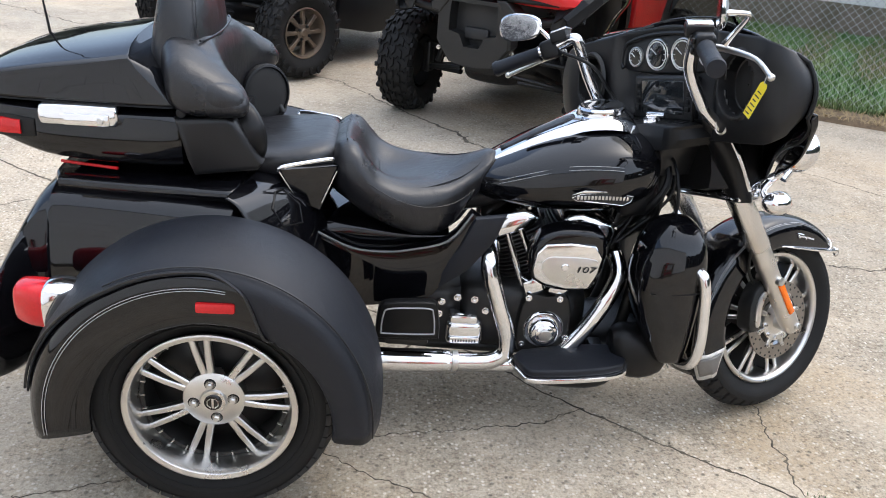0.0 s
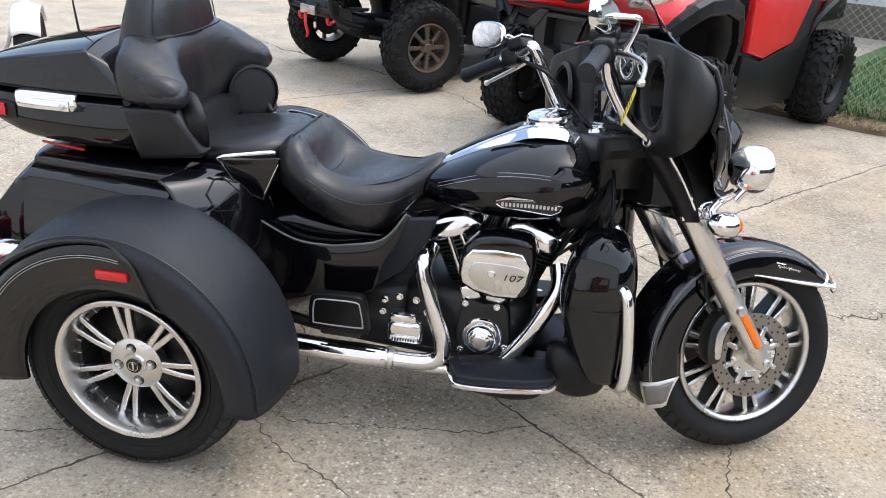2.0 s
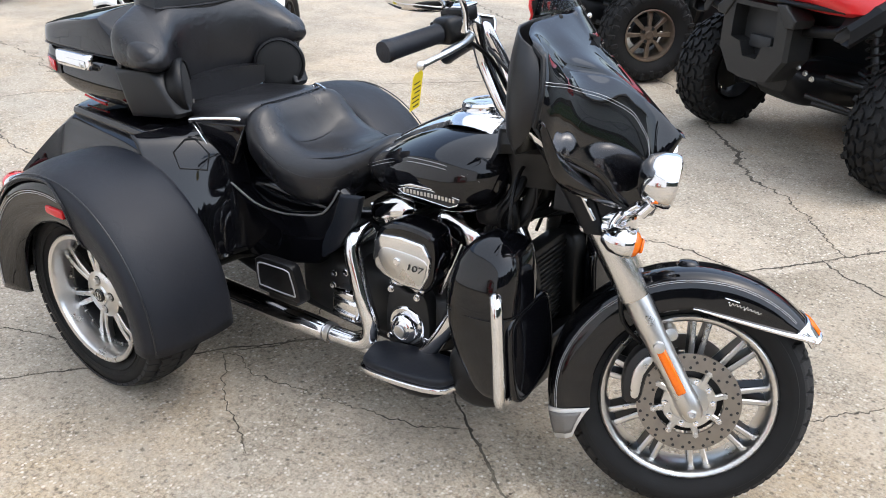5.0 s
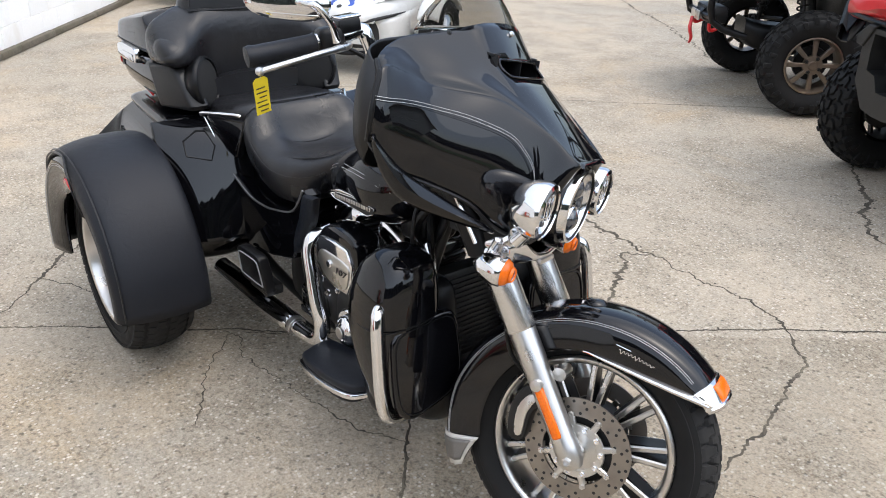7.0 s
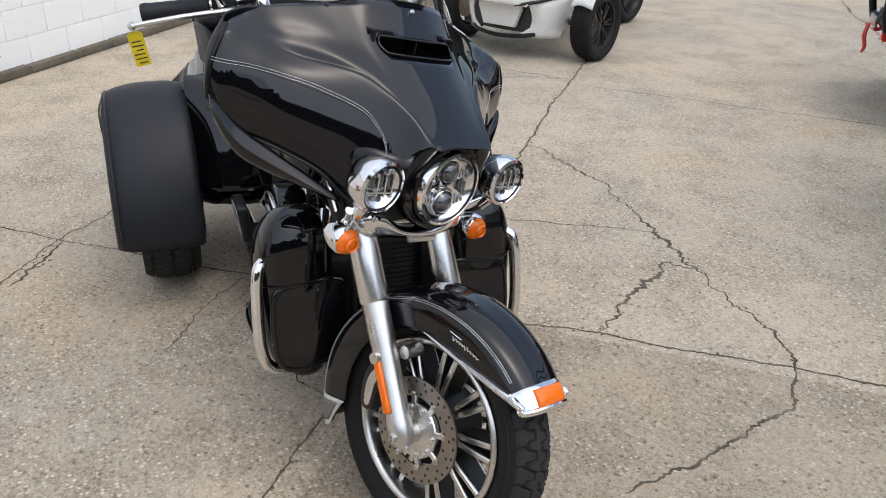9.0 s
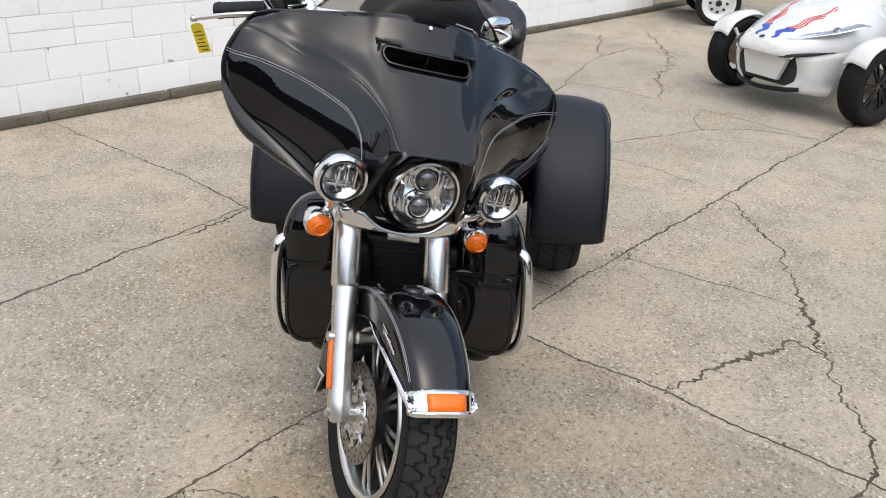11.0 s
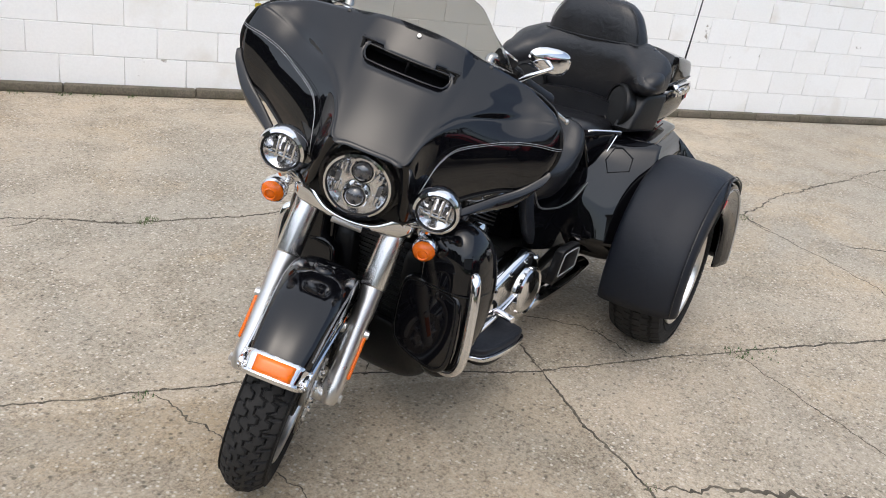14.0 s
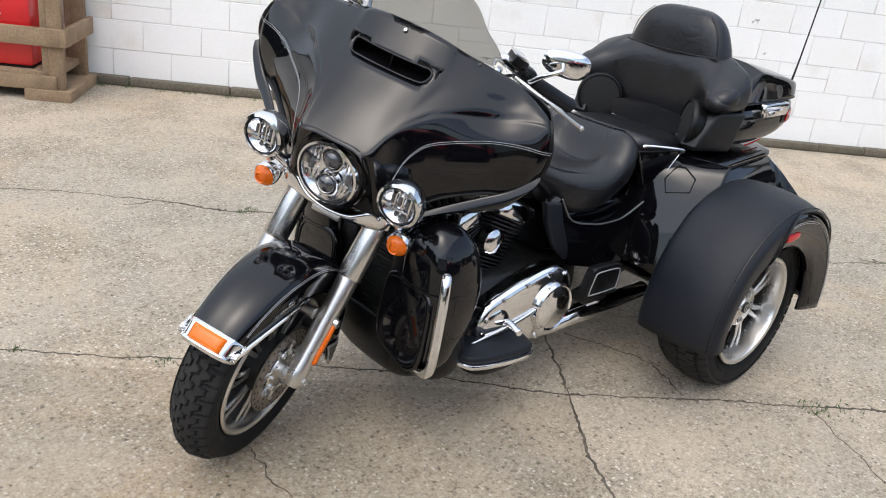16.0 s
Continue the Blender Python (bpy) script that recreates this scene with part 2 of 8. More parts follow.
    nt.links.new(ramp(stone.outputs["Distance"], 0.4, 0.6, 1.0, 0.0), pale.inputs[1])
    col = mix(pale.outputs[0], col, (0.72, 0.66, 0.56))
    dk = nt.nodes.new("ShaderNodeMath")
    dk.operation = "MULTIPLY"
    nt.links.new(ramp(hue.outputs[1], 0.6, 0.95, 0.0, 0.35), dk.inputs[0])
    nt.links.new(ramp(stone.outputs["Distance"], 0.4, 0.6, 1.0, 0.0), dk.inputs[1])
    col = mix(dk.outputs[0], col, (0.16, 0.13, 0.1))
    h2 = nt.nodes.new("ShaderNodeSeparateColor")
    nt.links.new(pits.outputs["Color"], h2.inputs[0])
    pit = nt.nodes.new("ShaderNodeMath")
    pit.operation = "MULTIPLY"
    nt.links.new(ramp(h2.outputs[2], 0.88, 0.91, 0.0, 0.65), pit.inputs[0])
    nt.links.new(ramp(pits.outputs["Distance"], 0.12, 0.26, 1.0, 0.0), pit.inputs[1])
    col = mix(pit.outputs[0], col, (0.08, 0.07, 0.055))
    # the slab between the two joints ahead of the machine is about a sixth darker
    inside = None
    for way, off in (((0.599, 0.801, 0.0), 0.612), ((0.777, -0.629, 0.0), 0.243)):
        dot = nt.nodes.new("ShaderNodeVectorMath")
        dot.operation = "DOT_PRODUCT"
        nt.links.new(tc.outputs["Object"], dot.inputs[0])
        dot.inputs[1].default_value = way
        side = ramp(dot.outputs["Value"], off - 0.004, off + 0.004, 0.0, 1.0)
        inside = times(inside, side) if inside else side
    col = mix(inside, col, mix(1.0, col, (0.83, 0.82, 0.80), "MULTIPLY"))
    nt.links.new(col, b.inputs["Base Color"])
    bp = nt.nodes.new("ShaderNodeBump")
    bp.inputs["Strength"].default_value, bp.inputs["Distance"].default_value = 0.8, 0.004
    ad = nt.nodes.new("ShaderNodeMath")
    ad.operation = "SUBTRACT"
    nt.links.new(sand.outputs["Fac"], ad.inputs[0])
    nt.links.new(pit.outputs[0], ad.inputs[1])
    nt.links.new(ad.outputs[0], bp.inputs["Height"])
    nt.links.new(bp.outputs[0], b.inputs["Normal"])
    return m


CONCRETE = concrete()


# ---- builders ----
def curve(points, n=6, closed=False):
    """Points on a smooth curve through the given ones."""
    p = np.asarray(points, float)
    k = len(p)
    out = []
    for i in range(k if closed else k - 1):
        a, b_, c, d = (p[(i - 1) % k], p[i], p[(i + 1) % k], p[(i + 2) % k]) if closed else (p[max(i - 1, 0)], p[i], p[i + 1], p[min(i + 2, k - 1)])
        for j in range(n):
            t = j / n
            out.append(0.5 * (2 * b_ + (c - a) * t + (2 * a - 5 * b_ + 4 * c - d) * t * t + (3 * b_ - a - 3 * c + d) * t ** 3))
    if not closed:
        out.append(p[-1])
    return np.array(out)


def grid(rows, closed_v=False, closed_u=False, cap=False):
    """A sheet of quads from rows of points; closed_v joins each row's ends, closed_u the first and last row."""
    g = np.asarray(rows, float)
    nu, nv = g.shape[:2]
    verts = [tuple(v) for v in g.reshape(-1, 3)]
    faces = []
    for i in range(nu if closed_u else nu - 1):
        for j in range(nv if closed_v else nv - 1):
            a, b_ = i * nv + j, i * nv + (j + 1) % nv
            i2 = (i + 1) % nu
            faces.append((a, b_, i2 * nv + (j + 1) % nv, i2 * nv + j))
    if cap:
        faces.append(tuple(range(nv))[::-1])
        faces.append(tuple((nu - 1) * nv + j for j in range(nv)))
    return verts, faces


def loft(rows, nu=4, nv=4, closed_v=True, cap=True, closed_u=False):
    """A smooth skin over rings (or strips) of control points."""
    g = [curve(r, nv, closed_v) for r in np.asarray(rows, float)]
    g = np.array(g)
    g = np.array([curve(g[:, j], nu, closed_u) for j in range(g.shape[1])]).transpose(1, 0, 2)
    return grid(g, closed_v, closed_u, cap)


def ring(x, cy, cz, w, h, n=12, power=2.6, axis="x"):
    """A rounded-box ring of half-sizes w, h across the given axis."""
    out = []
    for i in range(n):
        a = 2 * math.pi * i / n
        c, s = math.cos(a), math.sin(a)
        u = w * math.copysign(abs(c) ** (2 / power), c)
        v = h * math.copysign(abs(s) ** (2 / power), s)
        out.append({"x": (x, cy + u, cz + v), "y": (cy + u, x, cz + v), "z": (cy + u, cz + v, x)}[axis])
    return out


def tube(points, r, n=10, smooth=4, cap=True):
    p = curve(points, smooth) if smooth else np.asarray(points, float)
    k = len(p)
    rr = np.interp(np.linspace(0, 1, k), np.linspace(0, 1, len(r)), r) if isinstance(r, (list, tuple)) else np.full(k, r)
    rows, side = [], None
    for i in range(k):
        d = Vector(p[min(i + 1, k - 1)] - p[max(i - 1, 0)]).normalized()
        if side is None:
            side = d.orthogonal().normalized()
        side = (side - d * side.dot(d)).normalized()
        up = d.cross(side)
        rows.append([tuple(Vector(p[i]) + float(rr[i]) * (math.cos(2 * math.pi * j / n) * side + math.sin(2 * math.pi * j / n) * up)) for j in range(n)])
    return grid(rows, True, False, cap)


def lathe(profile, origin, axis, n=24, arc=1.0):
    """Turns (radius, height) pairs round an axis through origin."""
    d = Vector(axis).normalized()
    s = d.orthogonal().normalized()
    u = d.cross(s)
    o = Vector(origin)
    rows = []
    for r, h in profile:
        rows.append([tuple(o + d * float(h) + max(float(r), 1e-5) * (math.cos(2 * math.pi * j / n) * s + math.sin(2 * math.pi * j / n) * u)) for j in range(n)])
    return grid(rows, True)


def box(c, size, bevel=0.0, rot=None, seg=2):
    bm = bmesh.new()
    bmesh.ops.create_cube(bm, size=1.0)
    bmesh.ops.scale(bm, vec=size, verts=bm.verts)
    if bevel:
        bmesh.ops.bevel(bm, geom=bm.edges[:], offset=bevel, segments=seg, affect="EDGES", profile=0.5)
    m = Matrix.Translation(c) @ (rot.to_4x4() if rot else Matrix())
    bm.transform(m)
    bm.verts.index_update()
    out = [tuple(v.co) for v in bm.verts], [tuple(v.index for v in f.verts) for f in bm.faces]
    bm.free()
    return out


def prism(outline, m, depth, bevel=0.0, seg=2):
    """A flat outline in the x, y plane of the pose m, made depth thick, with rounded edges."""
    bm = bmesh.new()
    f = bm.faces.new([bm.verts.new((p[0], p[1], -depth / 2)) for p in outline])
    r = bmesh.ops.extrude_face_region(bm, geom=[f])
    bmesh.ops.translate(bm, vec=(0, 0, depth), verts=[v for v in r["geom"] if isinstance(v, bmesh.types.BMVert)])
    bmesh.ops.recalc_face_normals(bm, faces=bm.faces[:])
    if bevel:
        rim = [e for e in bm.edges if abs(e.verts[0].co.z - e.verts[1].co.z) < 1e-6]
        bmesh.ops.bevel(bm, geom=rim, offset=bevel, segments=seg, affect="EDGES", profile=0.5)
    bm.transform(m)
    bm.verts.index_update()
    out = [tuple(v.co) for v in bm.verts], [tuple(v.index for v in q.verts) for q in bm.faces]
    bm.free()
    return out


def join(*geos):
    verts, faces = [], []
    for v, f in geos:
        k = len(verts)
        verts += list(v)
        faces += [tuple(i + k for i in q) for q in f]
    return verts, faces


def moved(geo, m):
    return [tuple(m @ Vector(v)) for v in geo[0]], geo[1]


def mirrored(geo):
    return [(v[0], -v[1], v[2]) for v in geo[0]], [tuple(reversed(f)) for f in geo[1]]


def sided(geo, s):
    """The geometry as built for the left side (s=1), or its mirror image for the right (s=-1)."""
    return geo if s > 0 else mirrored(geo)


def part(name, geo, mat, parent=None, label="", m=None, angle=38, solid=0.0, flat=False):
    me = bpy.data.meshes.new(name)
    me.from_pydata([tuple(v) for v in geo[0]], [], [list(f) for f in geo[1]])
    if m is not None:
        me.transform(m)
    bm = bmesh.new()
    bm.from_mesh(me)
    bmesh.ops.recalc_face_normals(bm, faces=bm.faces[:])
    bm.to_mesh(me)
    bm.free()
    me.materials.append(mat)
    if not flat:
        me.shade_smooth()
        me.set_sharp_from_angle(angle=radians(angle))
    ob = new(name, me)
    if parent:
        ob.parent = parent
    if solid:
        md = ob.modifiers.new("thickness", "SOLIDIFY")
        md.thickness, md.offset = solid, -1
    if label:
        tagged(ob, label)
    return ob


def thing(name, label, category, at=(0, 0, 0), turn=0, group="", kind=""):
    ob = new(name)
    ob.matrix_basis = pose(*at, 0, 0, turn)
    ob.empty_display_size = 0.2
    return tagged(ob, label, category, group, kind)


def arc(cx, cz, r, a0, a1, n, y=0.0, rz=None):
    return [(cx + r * math.cos(radians(a0 + (a1 - a0) * i / n)), y, cz + (rz or r) * math.sin(radians(a0 + (a1 - a0) * i / n))) for i in range(n + 1)]


# ---- the setting ----
def ground_sheet():
    """One sheet of concrete, finer near the machine, that runs out to the horizon."""
    xs = sorted(set([-900, -300, -100, -40] + [round(-14 + 0.5 * i, 2) for i in range(53)] + [40, 100, 300, 900]))
    rows = [[(x, y, 0.0) for y in xs] for x in xs]
    return grid(rows)


ground = tagged(part("ground", ground_sheet(), CONCRETE, flat=True), "weathered tan concrete yard with cracks and worn aggregate", "ground", kind="structure")


def tree_line():
    """An unseen far belt of trees and roofs all round the yard, with an uneven top, added to darken reflections."""
    rng = random.Random(5)
    rows, h = [], 7.5
    for i in range(181):
        a = 2 * math.pi * (i % 180) / 180
        h = 0.7 * h + 0.3 * rng.uniform(5.5, 11.0)
        top = (h + rng.uniform(-0.5, 0.7)) * (0.45 if 10 < 2 * (i % 180) < 170 else 1.0)
        if i == 180:
            rows.append(rows[0])
            continue
        rows.append([((30 + 1.2 * math.sin(7 * z + i) + 0.25 * z) * math.cos(a), (30 + 1.2 * math.sin(7 * z + i) + 0.25 * z) * math.sin(a), z) for z in (-0.1, 0.3 * top, 0.6 * top, 0.85 * top, top)])
    return grid(rows)


# out of view: only gives paint and chrome a dark horizon to reflect
tagged(part("backdrop", tree_line(), FOLIAGE), "unseen dark belt of trees, added round the yard for reflections", "trees", kind="structure")


def crack(points, width, seed, rough=0.02):
    """A ragged, broken strip of dirt along a crack in the slab, with chips spalled off its edges."""
    rng = random.Random(seed)
    p = curve([(x, y, 0) for x, y in points], 1)
    fine = [p[0]]
    for a, b_ in zip(p[:-1], p[1:]):
        n = max(2, int(np.linalg.norm(b_ - a) / 0.011))
        for i in range(1, n + 1):
            fine.append(a + (b_ - a) * i / n)
    fine = np.array(fine)
    k = len(fine)
    rows, chips = [], []
    drift = 0.0
    up = lambda z: np.array((0, 0, z))
    for i in range(k):
        d = fine[min(i + 1, k - 1)] - fine[max(i - 1, 0)]
        d = d / (np.linalg.norm(d) + 1e-9)
        nrm = np.array((-d[1], d[0], 0))
        drift = drift * 0.88 + rng.uniform(-1, 1) * rough * 0.45
        end = min(1, i / 6, (k - 1 - i) / 6)
        swell = 0.12 + 1.5 * max(0.0, noise.noise((i * 0.021, seed * 1.7, 2.0)) + 0.28) if rough > 0.011 else 0.75 + 0.5 * noise.noise((i * 0.03, seed * 1.7, 2.0))
        w = [width * (0.12 + swell * (0.25 + 1.0 * abs(noise.noise((i * 0.11, seed * q, 5.0)))) + rng.uniform(0, 0.3) + (rng.uniform(0.4, 1.5) if rng.random() < 0.08 * swell else 0)) * (0.3 + 0.7 * end) for q in (3.1, 7.7)]
        c = fine[i] + nrm * drift * end
        rows.append([tuple(c + nrm * w[0] + up(0.0008)), tuple(c + up(0.0022)), tuple(c - nrm * w[1] + up(0.0008))])
        if rng.random() < 0.10 * swell:
            o = c + nrm * rng.choice((-1, 1)) * width * rng.uniform(1.0, 3.2) + d * rng.uniform(-0.01, 0.01)
            q = width * rng.uniform(0.3, 1.1)
            chips.append([tuple(o + np.array((q * rng.uniform(0.4, 1.3) * math.cos(a), q * rng.uniform(0.4, 1.3) * math.sin(a), 0.0009))) for a in np.linspace(0, 5.4, 7)])
    verts, faces = grid(rows)
    for ch in chips:
        faces.append(tuple(range(len(verts), len(verts) + len(ch))))
        verts += ch
    return verts, faces


CRACKS = (
    (((4.5, -2.6), (2.9, -1.45), (2.04, -0.85), (1.71, -0.60), (1.54, -0.49), (1.33, -0.35), (1.20, -0.24), (1.02, -0.10), (0.88, 0.03), (0.58, 0.33), (0.37, 0.47), (0.17, 0.61), (-0.13, 0.84)), 0.005, 0.008),
    (((-0.13, 0.84), (-0.5, 1.12), (-1.01, 1.51), (-1.85, 2.13), (-2.67, 2.79), (-4.4, 4.2), (-7.5, 6.6)), 0.007, 0.01),
    (((-1.6, -2.52), (-1.2, -1.96), (-0.84, -1.45), (-0.47, -1.0), (0.0, -0.42), (0.34, 0.0), (0.58, 0.33)), 0.005, 0.008),
    (((0.58, 0.33), (0.77, 0.56), (0.94, 0.86), (1.10, 1.03), (1.33, 1.36), (1.50, 1.55), (1.68, 1.79), (1.80, 1.95), (2.08, 2.27), (3.07, 3.44), (3.55, 4.0)), 0.006, 0.008),
    (((2.6, -2.95), (1.63, -2.29), (1.38, -2.13), (1.14, -1.93), (0.87, -1.67), (0.70, -1.55), (0.50, -1.44), (0.24, -1.32), (0.0, -1.17), (-0.29, -1.0), (-0.46, -0.91), (-0.6, -0.79), (-0.88, -0.55), (-1.3, -0.1), (-1.59, 0.23), (-1.95, 0.43)), 0.006, 0.014),
    (((-1.95, 0.43), (-2.52, 0.50), (-3.07, 0.67), (-3.72, 0.86), (-4.88, 1.24), (-5.47, 1.70)), 0.007, 0.02),
    (((-1.01, 1.51), (-0.73, 1.56), (-0.28, 1.60), (0.08, 1.55), (0.38, 1.53), (0.63, 1.49), (0.91, 1.47), (1.13, 1.47), (1.31, 1.37), (1.37, 1.35)), 0.008, 0.025),
    (((1.37, 1.35), (1.50, 1.2), (1.55, 1.08), (1.61, 0.89), (1.64, 0.70), (1.68, 0.51)), 0.006, 0.02),
    (((0.94, 0.86), (0.81, 1.0), (0.65, 1.2), (0.54, 1.39), (0.63, 1.49)), 0.009, 0.03),
    (((0.22, 0.55), (0.17, 0.44), (0.15, 0.31), (0.20, 0.16), (0.26, 0.03)), 0.005, 0.016),
    (((0.13, -0.27), (0.20, -0.24), (0.31, -0.28), (0.47, -0.26), (0.72, -0.235), (0.93, -0.18), (1.04, -0.12)), 0.0035, 0.02),
    (((0.15, -0.27), (0.30, -0.40), (0.45, -0.48), (0.60, -0.58)), 0.0025, 0.016),
    (((0.17, -0.23), (0.28, -0.09), (0.35, 0.02)), 0.004, 0.012),
    (((1.63, 0.26), (1.62, 0.03), (1.63, -0.1), (1.61, -0.31), (1.60, -0.51)), 0.005, 0.02),
    (((-0.23, 4.31), (0.05, 4.1), (0.44, 3.51), (0.85, 2.89), (1.06, 2.53), (1.31, 2.32), (1.49, 2.03), (1.60, 1.84), (1.68, 1.79)), 0.009, 0.025),
    (((-6.24, 8.56), (-4.3, 7.1), (-2.9, 6.13), (-1.95, 5.35), (-1.0, 4.82), (-0.23, 4.31)), 0.011, 0.03),
    (((-2.07, 2.52), (-1.6, 3.02), (-1.15, 3.45), (-0.67, 3.95), (-0.2, 4.4)), 0.003, 0.015),
    (((-1.94, 0.99), (-2.22, 1.42), (-2.39, 1.69), (-2.48, 2.06), (-2.32, 2.47)), 0.005, 0.02),
    (((-2.39, 1.69), (-2.65, 1.70), (-2.96, 1.80), (-2.71, 2.12), (-2.34, 2.42)), 0.004, 0.016),
    (((-3.20, 1.55), (-3.99, 1.64), (-4.81, 1.93), (-5.71, 1.98), (-6.59, 1.93)), 0.006, 0.04),
    (((-3.66, 0.83), (-3.46, 1.23), (-3.2, 1.55)), 0.004, 0.015),
    (((-4.88, 1.24), (-5.5, 1.3), (-6.2, 1.38)), 0.006, 0.03),
    (((-1.86, 0.50), (-1.74, 0.74), (-1.44, 1.22), (-1.22, 1.41)), 0.004, 0.015),
    (((-0.13, 0.84), (0.01, 1.08), (0.14, 1.31), (0.26, 1.52)), 0.003, 0.015),
    (((-1.81, 0.31), (-1.95, 0.43), (-1.82, 0.63)), 0.009, 0.02),
    (((1.60, 1.70), (1.72, 1.6), (1.88, 1.51), (2.04, 1.42)), 0.005, 0.02),
    (((2.79, 2.64), (3.05, 2.42), (3.31, 2.08)), 0.004, 0.02),
    (((2.1, 0.95), (2.29, 0.98), (2.46, 1.1), (2.65, 1.03), (2.9, 1.1)), 0.006, 0.03),
    (((1.78, 0.48), (1.92, 0.62), (2.01, 0.72)), 0.005, 0.02),
    (((-0.03, -1.1), (-0.24, -1.0), (-0.40, -0.93)), 0.008, 0.02),
    (((-0.75, -0.72), (-0.57, -0.61), (-0.39, -0.55), (-0.2, -0.47)), 0.003, 0.015),
    (((1.03, -1.9), (1.14, -1.86), (1.22, -1.88)), 0.004, 0.01),
)
for i, (pts, w, ragged) in enumerate(CRACKS):
    part("crack", crack(pts, 1.25 * w, 11 + i, ragged), CRACKDIRT, ground, flat=True)


def tuft(x, y, r, n, h, seed, mat, name, label, spread=0.5):
    """A clump of thin blades."""
    rng = random.Random(seed)
    v, f = [], []
    for _ in range(n):
        a, d = rng.uniform(0, 6.283), r * rng.random() ** 0.6
        bx, by = x + d * math.cos(a), y + d * math.sin(a)
        b2, lean, hh = rng.uniform(0, 6.283), rng.uniform(0.1, spread), h * rng.uniform(0.5, 1.2)
        w = 0.0022
        tx, ty = bx + math.cos(b2) * lean * hh, by + math.sin(b2) * lean * hh
        k = len(v)
        v += [(bx - w * math.sin(b2), by + w * math.cos(b2), 0), (bx + w * math.sin(b2), by - w * math.cos(b2), 0), ((bx + tx) / 2 + 0.001, (by + ty) / 2, hh * 0.65), (tx, ty, hh)]
        f += [(k, k + 1, k + 2), (k + 1, k + 2, k + 3)]
    return tagged(part(name, (v, f), mat, flat=True), label, "weeds", kind="stuff")


for i, (x, y, r, n) in enumerate(((0.74, -1.58, 0.05, 50), (-0.13, 0.85, 0.05, 45), (-0.2, 0.92, 0.09, 35), (1.63, -0.52, 0.03, 18), (2.0, -0.82, 0.03, 16), (0.94, 0.87, 0.02, 10), (-1.9, 0.45, 0.06, 30))):
    tuft(x, y, r, n, 0.02, 40 + i, GRASS, "crack_weeds", "short green weeds growing in a slab crack")

WALL_TURN = 143.9
wall_block = thing("wall_block", "white-painted concrete block wall on a grey footing", "wall", kind="structure")
wall_block.matrix_basis = pose(-1.567, -2.587, 0, 0, 0, WALL_TURN)   # local x along the wall, local y towards its back
L0, L1 = -7.2, 8.35
part("core", box(((L0 + L1) / 2, 0.137, 1.6), (L1 - L0, 0.18, 3.19)), MORTAR, wall_block)
rng = random.Random(5)
x = L0
while x < L1:
    w = rng.uniform(0.35, 0.9)
    h = 0.058 + rng.uniform(0, 0.008)
    part("footing", box((min(x + w / 2, L1), 0.05 + rng.uniform(-0.003, 0.003), h / 2), (w - 0.002, 0.13, h), 0.014, None, 2), CONCRETE_DARK, wall_block, "grey weathered concrete footing")
    x += w
levels = [0.05, 0.245, 0.445, 0.645, 0.858, 1.06, 1.26, 1.46, 1.66, 1.86, 2.06, 2.26, 2.46, 2.66, 2.86, 3.03, 3.2]
block_mesh = {}


def block_geo(w, h):
    return box((0, 0, 0), (w, 0.06, h), 0.003, None, 1)


def joints(phase):
    """Upright joints of one course, in running bond."""
    k = -15
    while True:
        u = phase + 0.393 * k if k <= 2 else phase + 0.786 + 0.4065 * (k - 2)
        if u > L1:
            return
        if u > L0:
            yield u
        k += 1


far_blocks = []
for r, (z0, z1) in enumerate(zip(levels[:-1], levels[1:])):
    cuts = [L0, *joints(-1.68 if r % 2 == 0 else -1.476), L1]
    for a, b_ in zip(cuts[:-1], cuts[1:]):
        jut = rng.uniform(-0.0015, 0.0015)
        gap = rng.choice((0.0022, 0.0022, 0.003, 0.0045))
        # some blocks of the third course are two thin ones
        halves = [(z0, 0.55), (0.55, z1)] if r == 2 and rng.random() < 0.45 else [(z0, z1)]
        for h0, h1 in halves:
            if b_ - a < 0.03:
                continue
            m = pose((a + b_) / 2, 0.07 + jut, (h0 + h1) / 2, rng.uniform(-0.25, 0.25), 0, rng.uniform(-0.15, 0.15))
            if r < 7:
                key = (round(b_ - a, 3), round(h1 - h0, 3), gap)
                if key not in block_mesh:
                    block_mesh[key] = part("block", block_geo(key[0] - gap, key[1] - gap), WHITEBLOCK, wall_block)
                    ob = block_mesh[key]
                else:
                    ob = new("block", block_mesh[key].data)
                    ob.parent = wall_block
                ob.matrix_basis = m
            else:
                far_blocks.append(moved(block_geo(b_ - a - gap, h1 - h0 - gap), m))
tagged(part("upper_blocks", join(*far_blocks), WHITEBLOCK, wall_block), kind="stuff")
part("coping", box(((L0 + L1) / 2, 0.15, 3.24), (L1 - L0 + 0.05, 0.3, 0.08), 0.01), CONCRETE_DARK, wall_block, "grey coping on the wall")
for i in range(9):
    tuft(*(wall_block.matrix_basis @ Vector((-3.0 + 0.22 * i + rng.uniform(-.05, .05), -0.04, 0)))[:2], 0.05, 26, 0.022, 70 + i, GRASS, "wall_weeds", "green moss and weeds along the wall's footing")

# the building's return past the end of the wall: a dark doorway
door_bay = thing("door_1", "dark open doorway at the end of the block wall", "doorway", kind="structure")
door_bay.matrix_basis = wall_block.matrix_basis.copy()
part("lintel", box((10.4, 0.18, 2.9), (4.1, 0.2, 0.6), 0.01), WHITEBLOCK, door_bay)
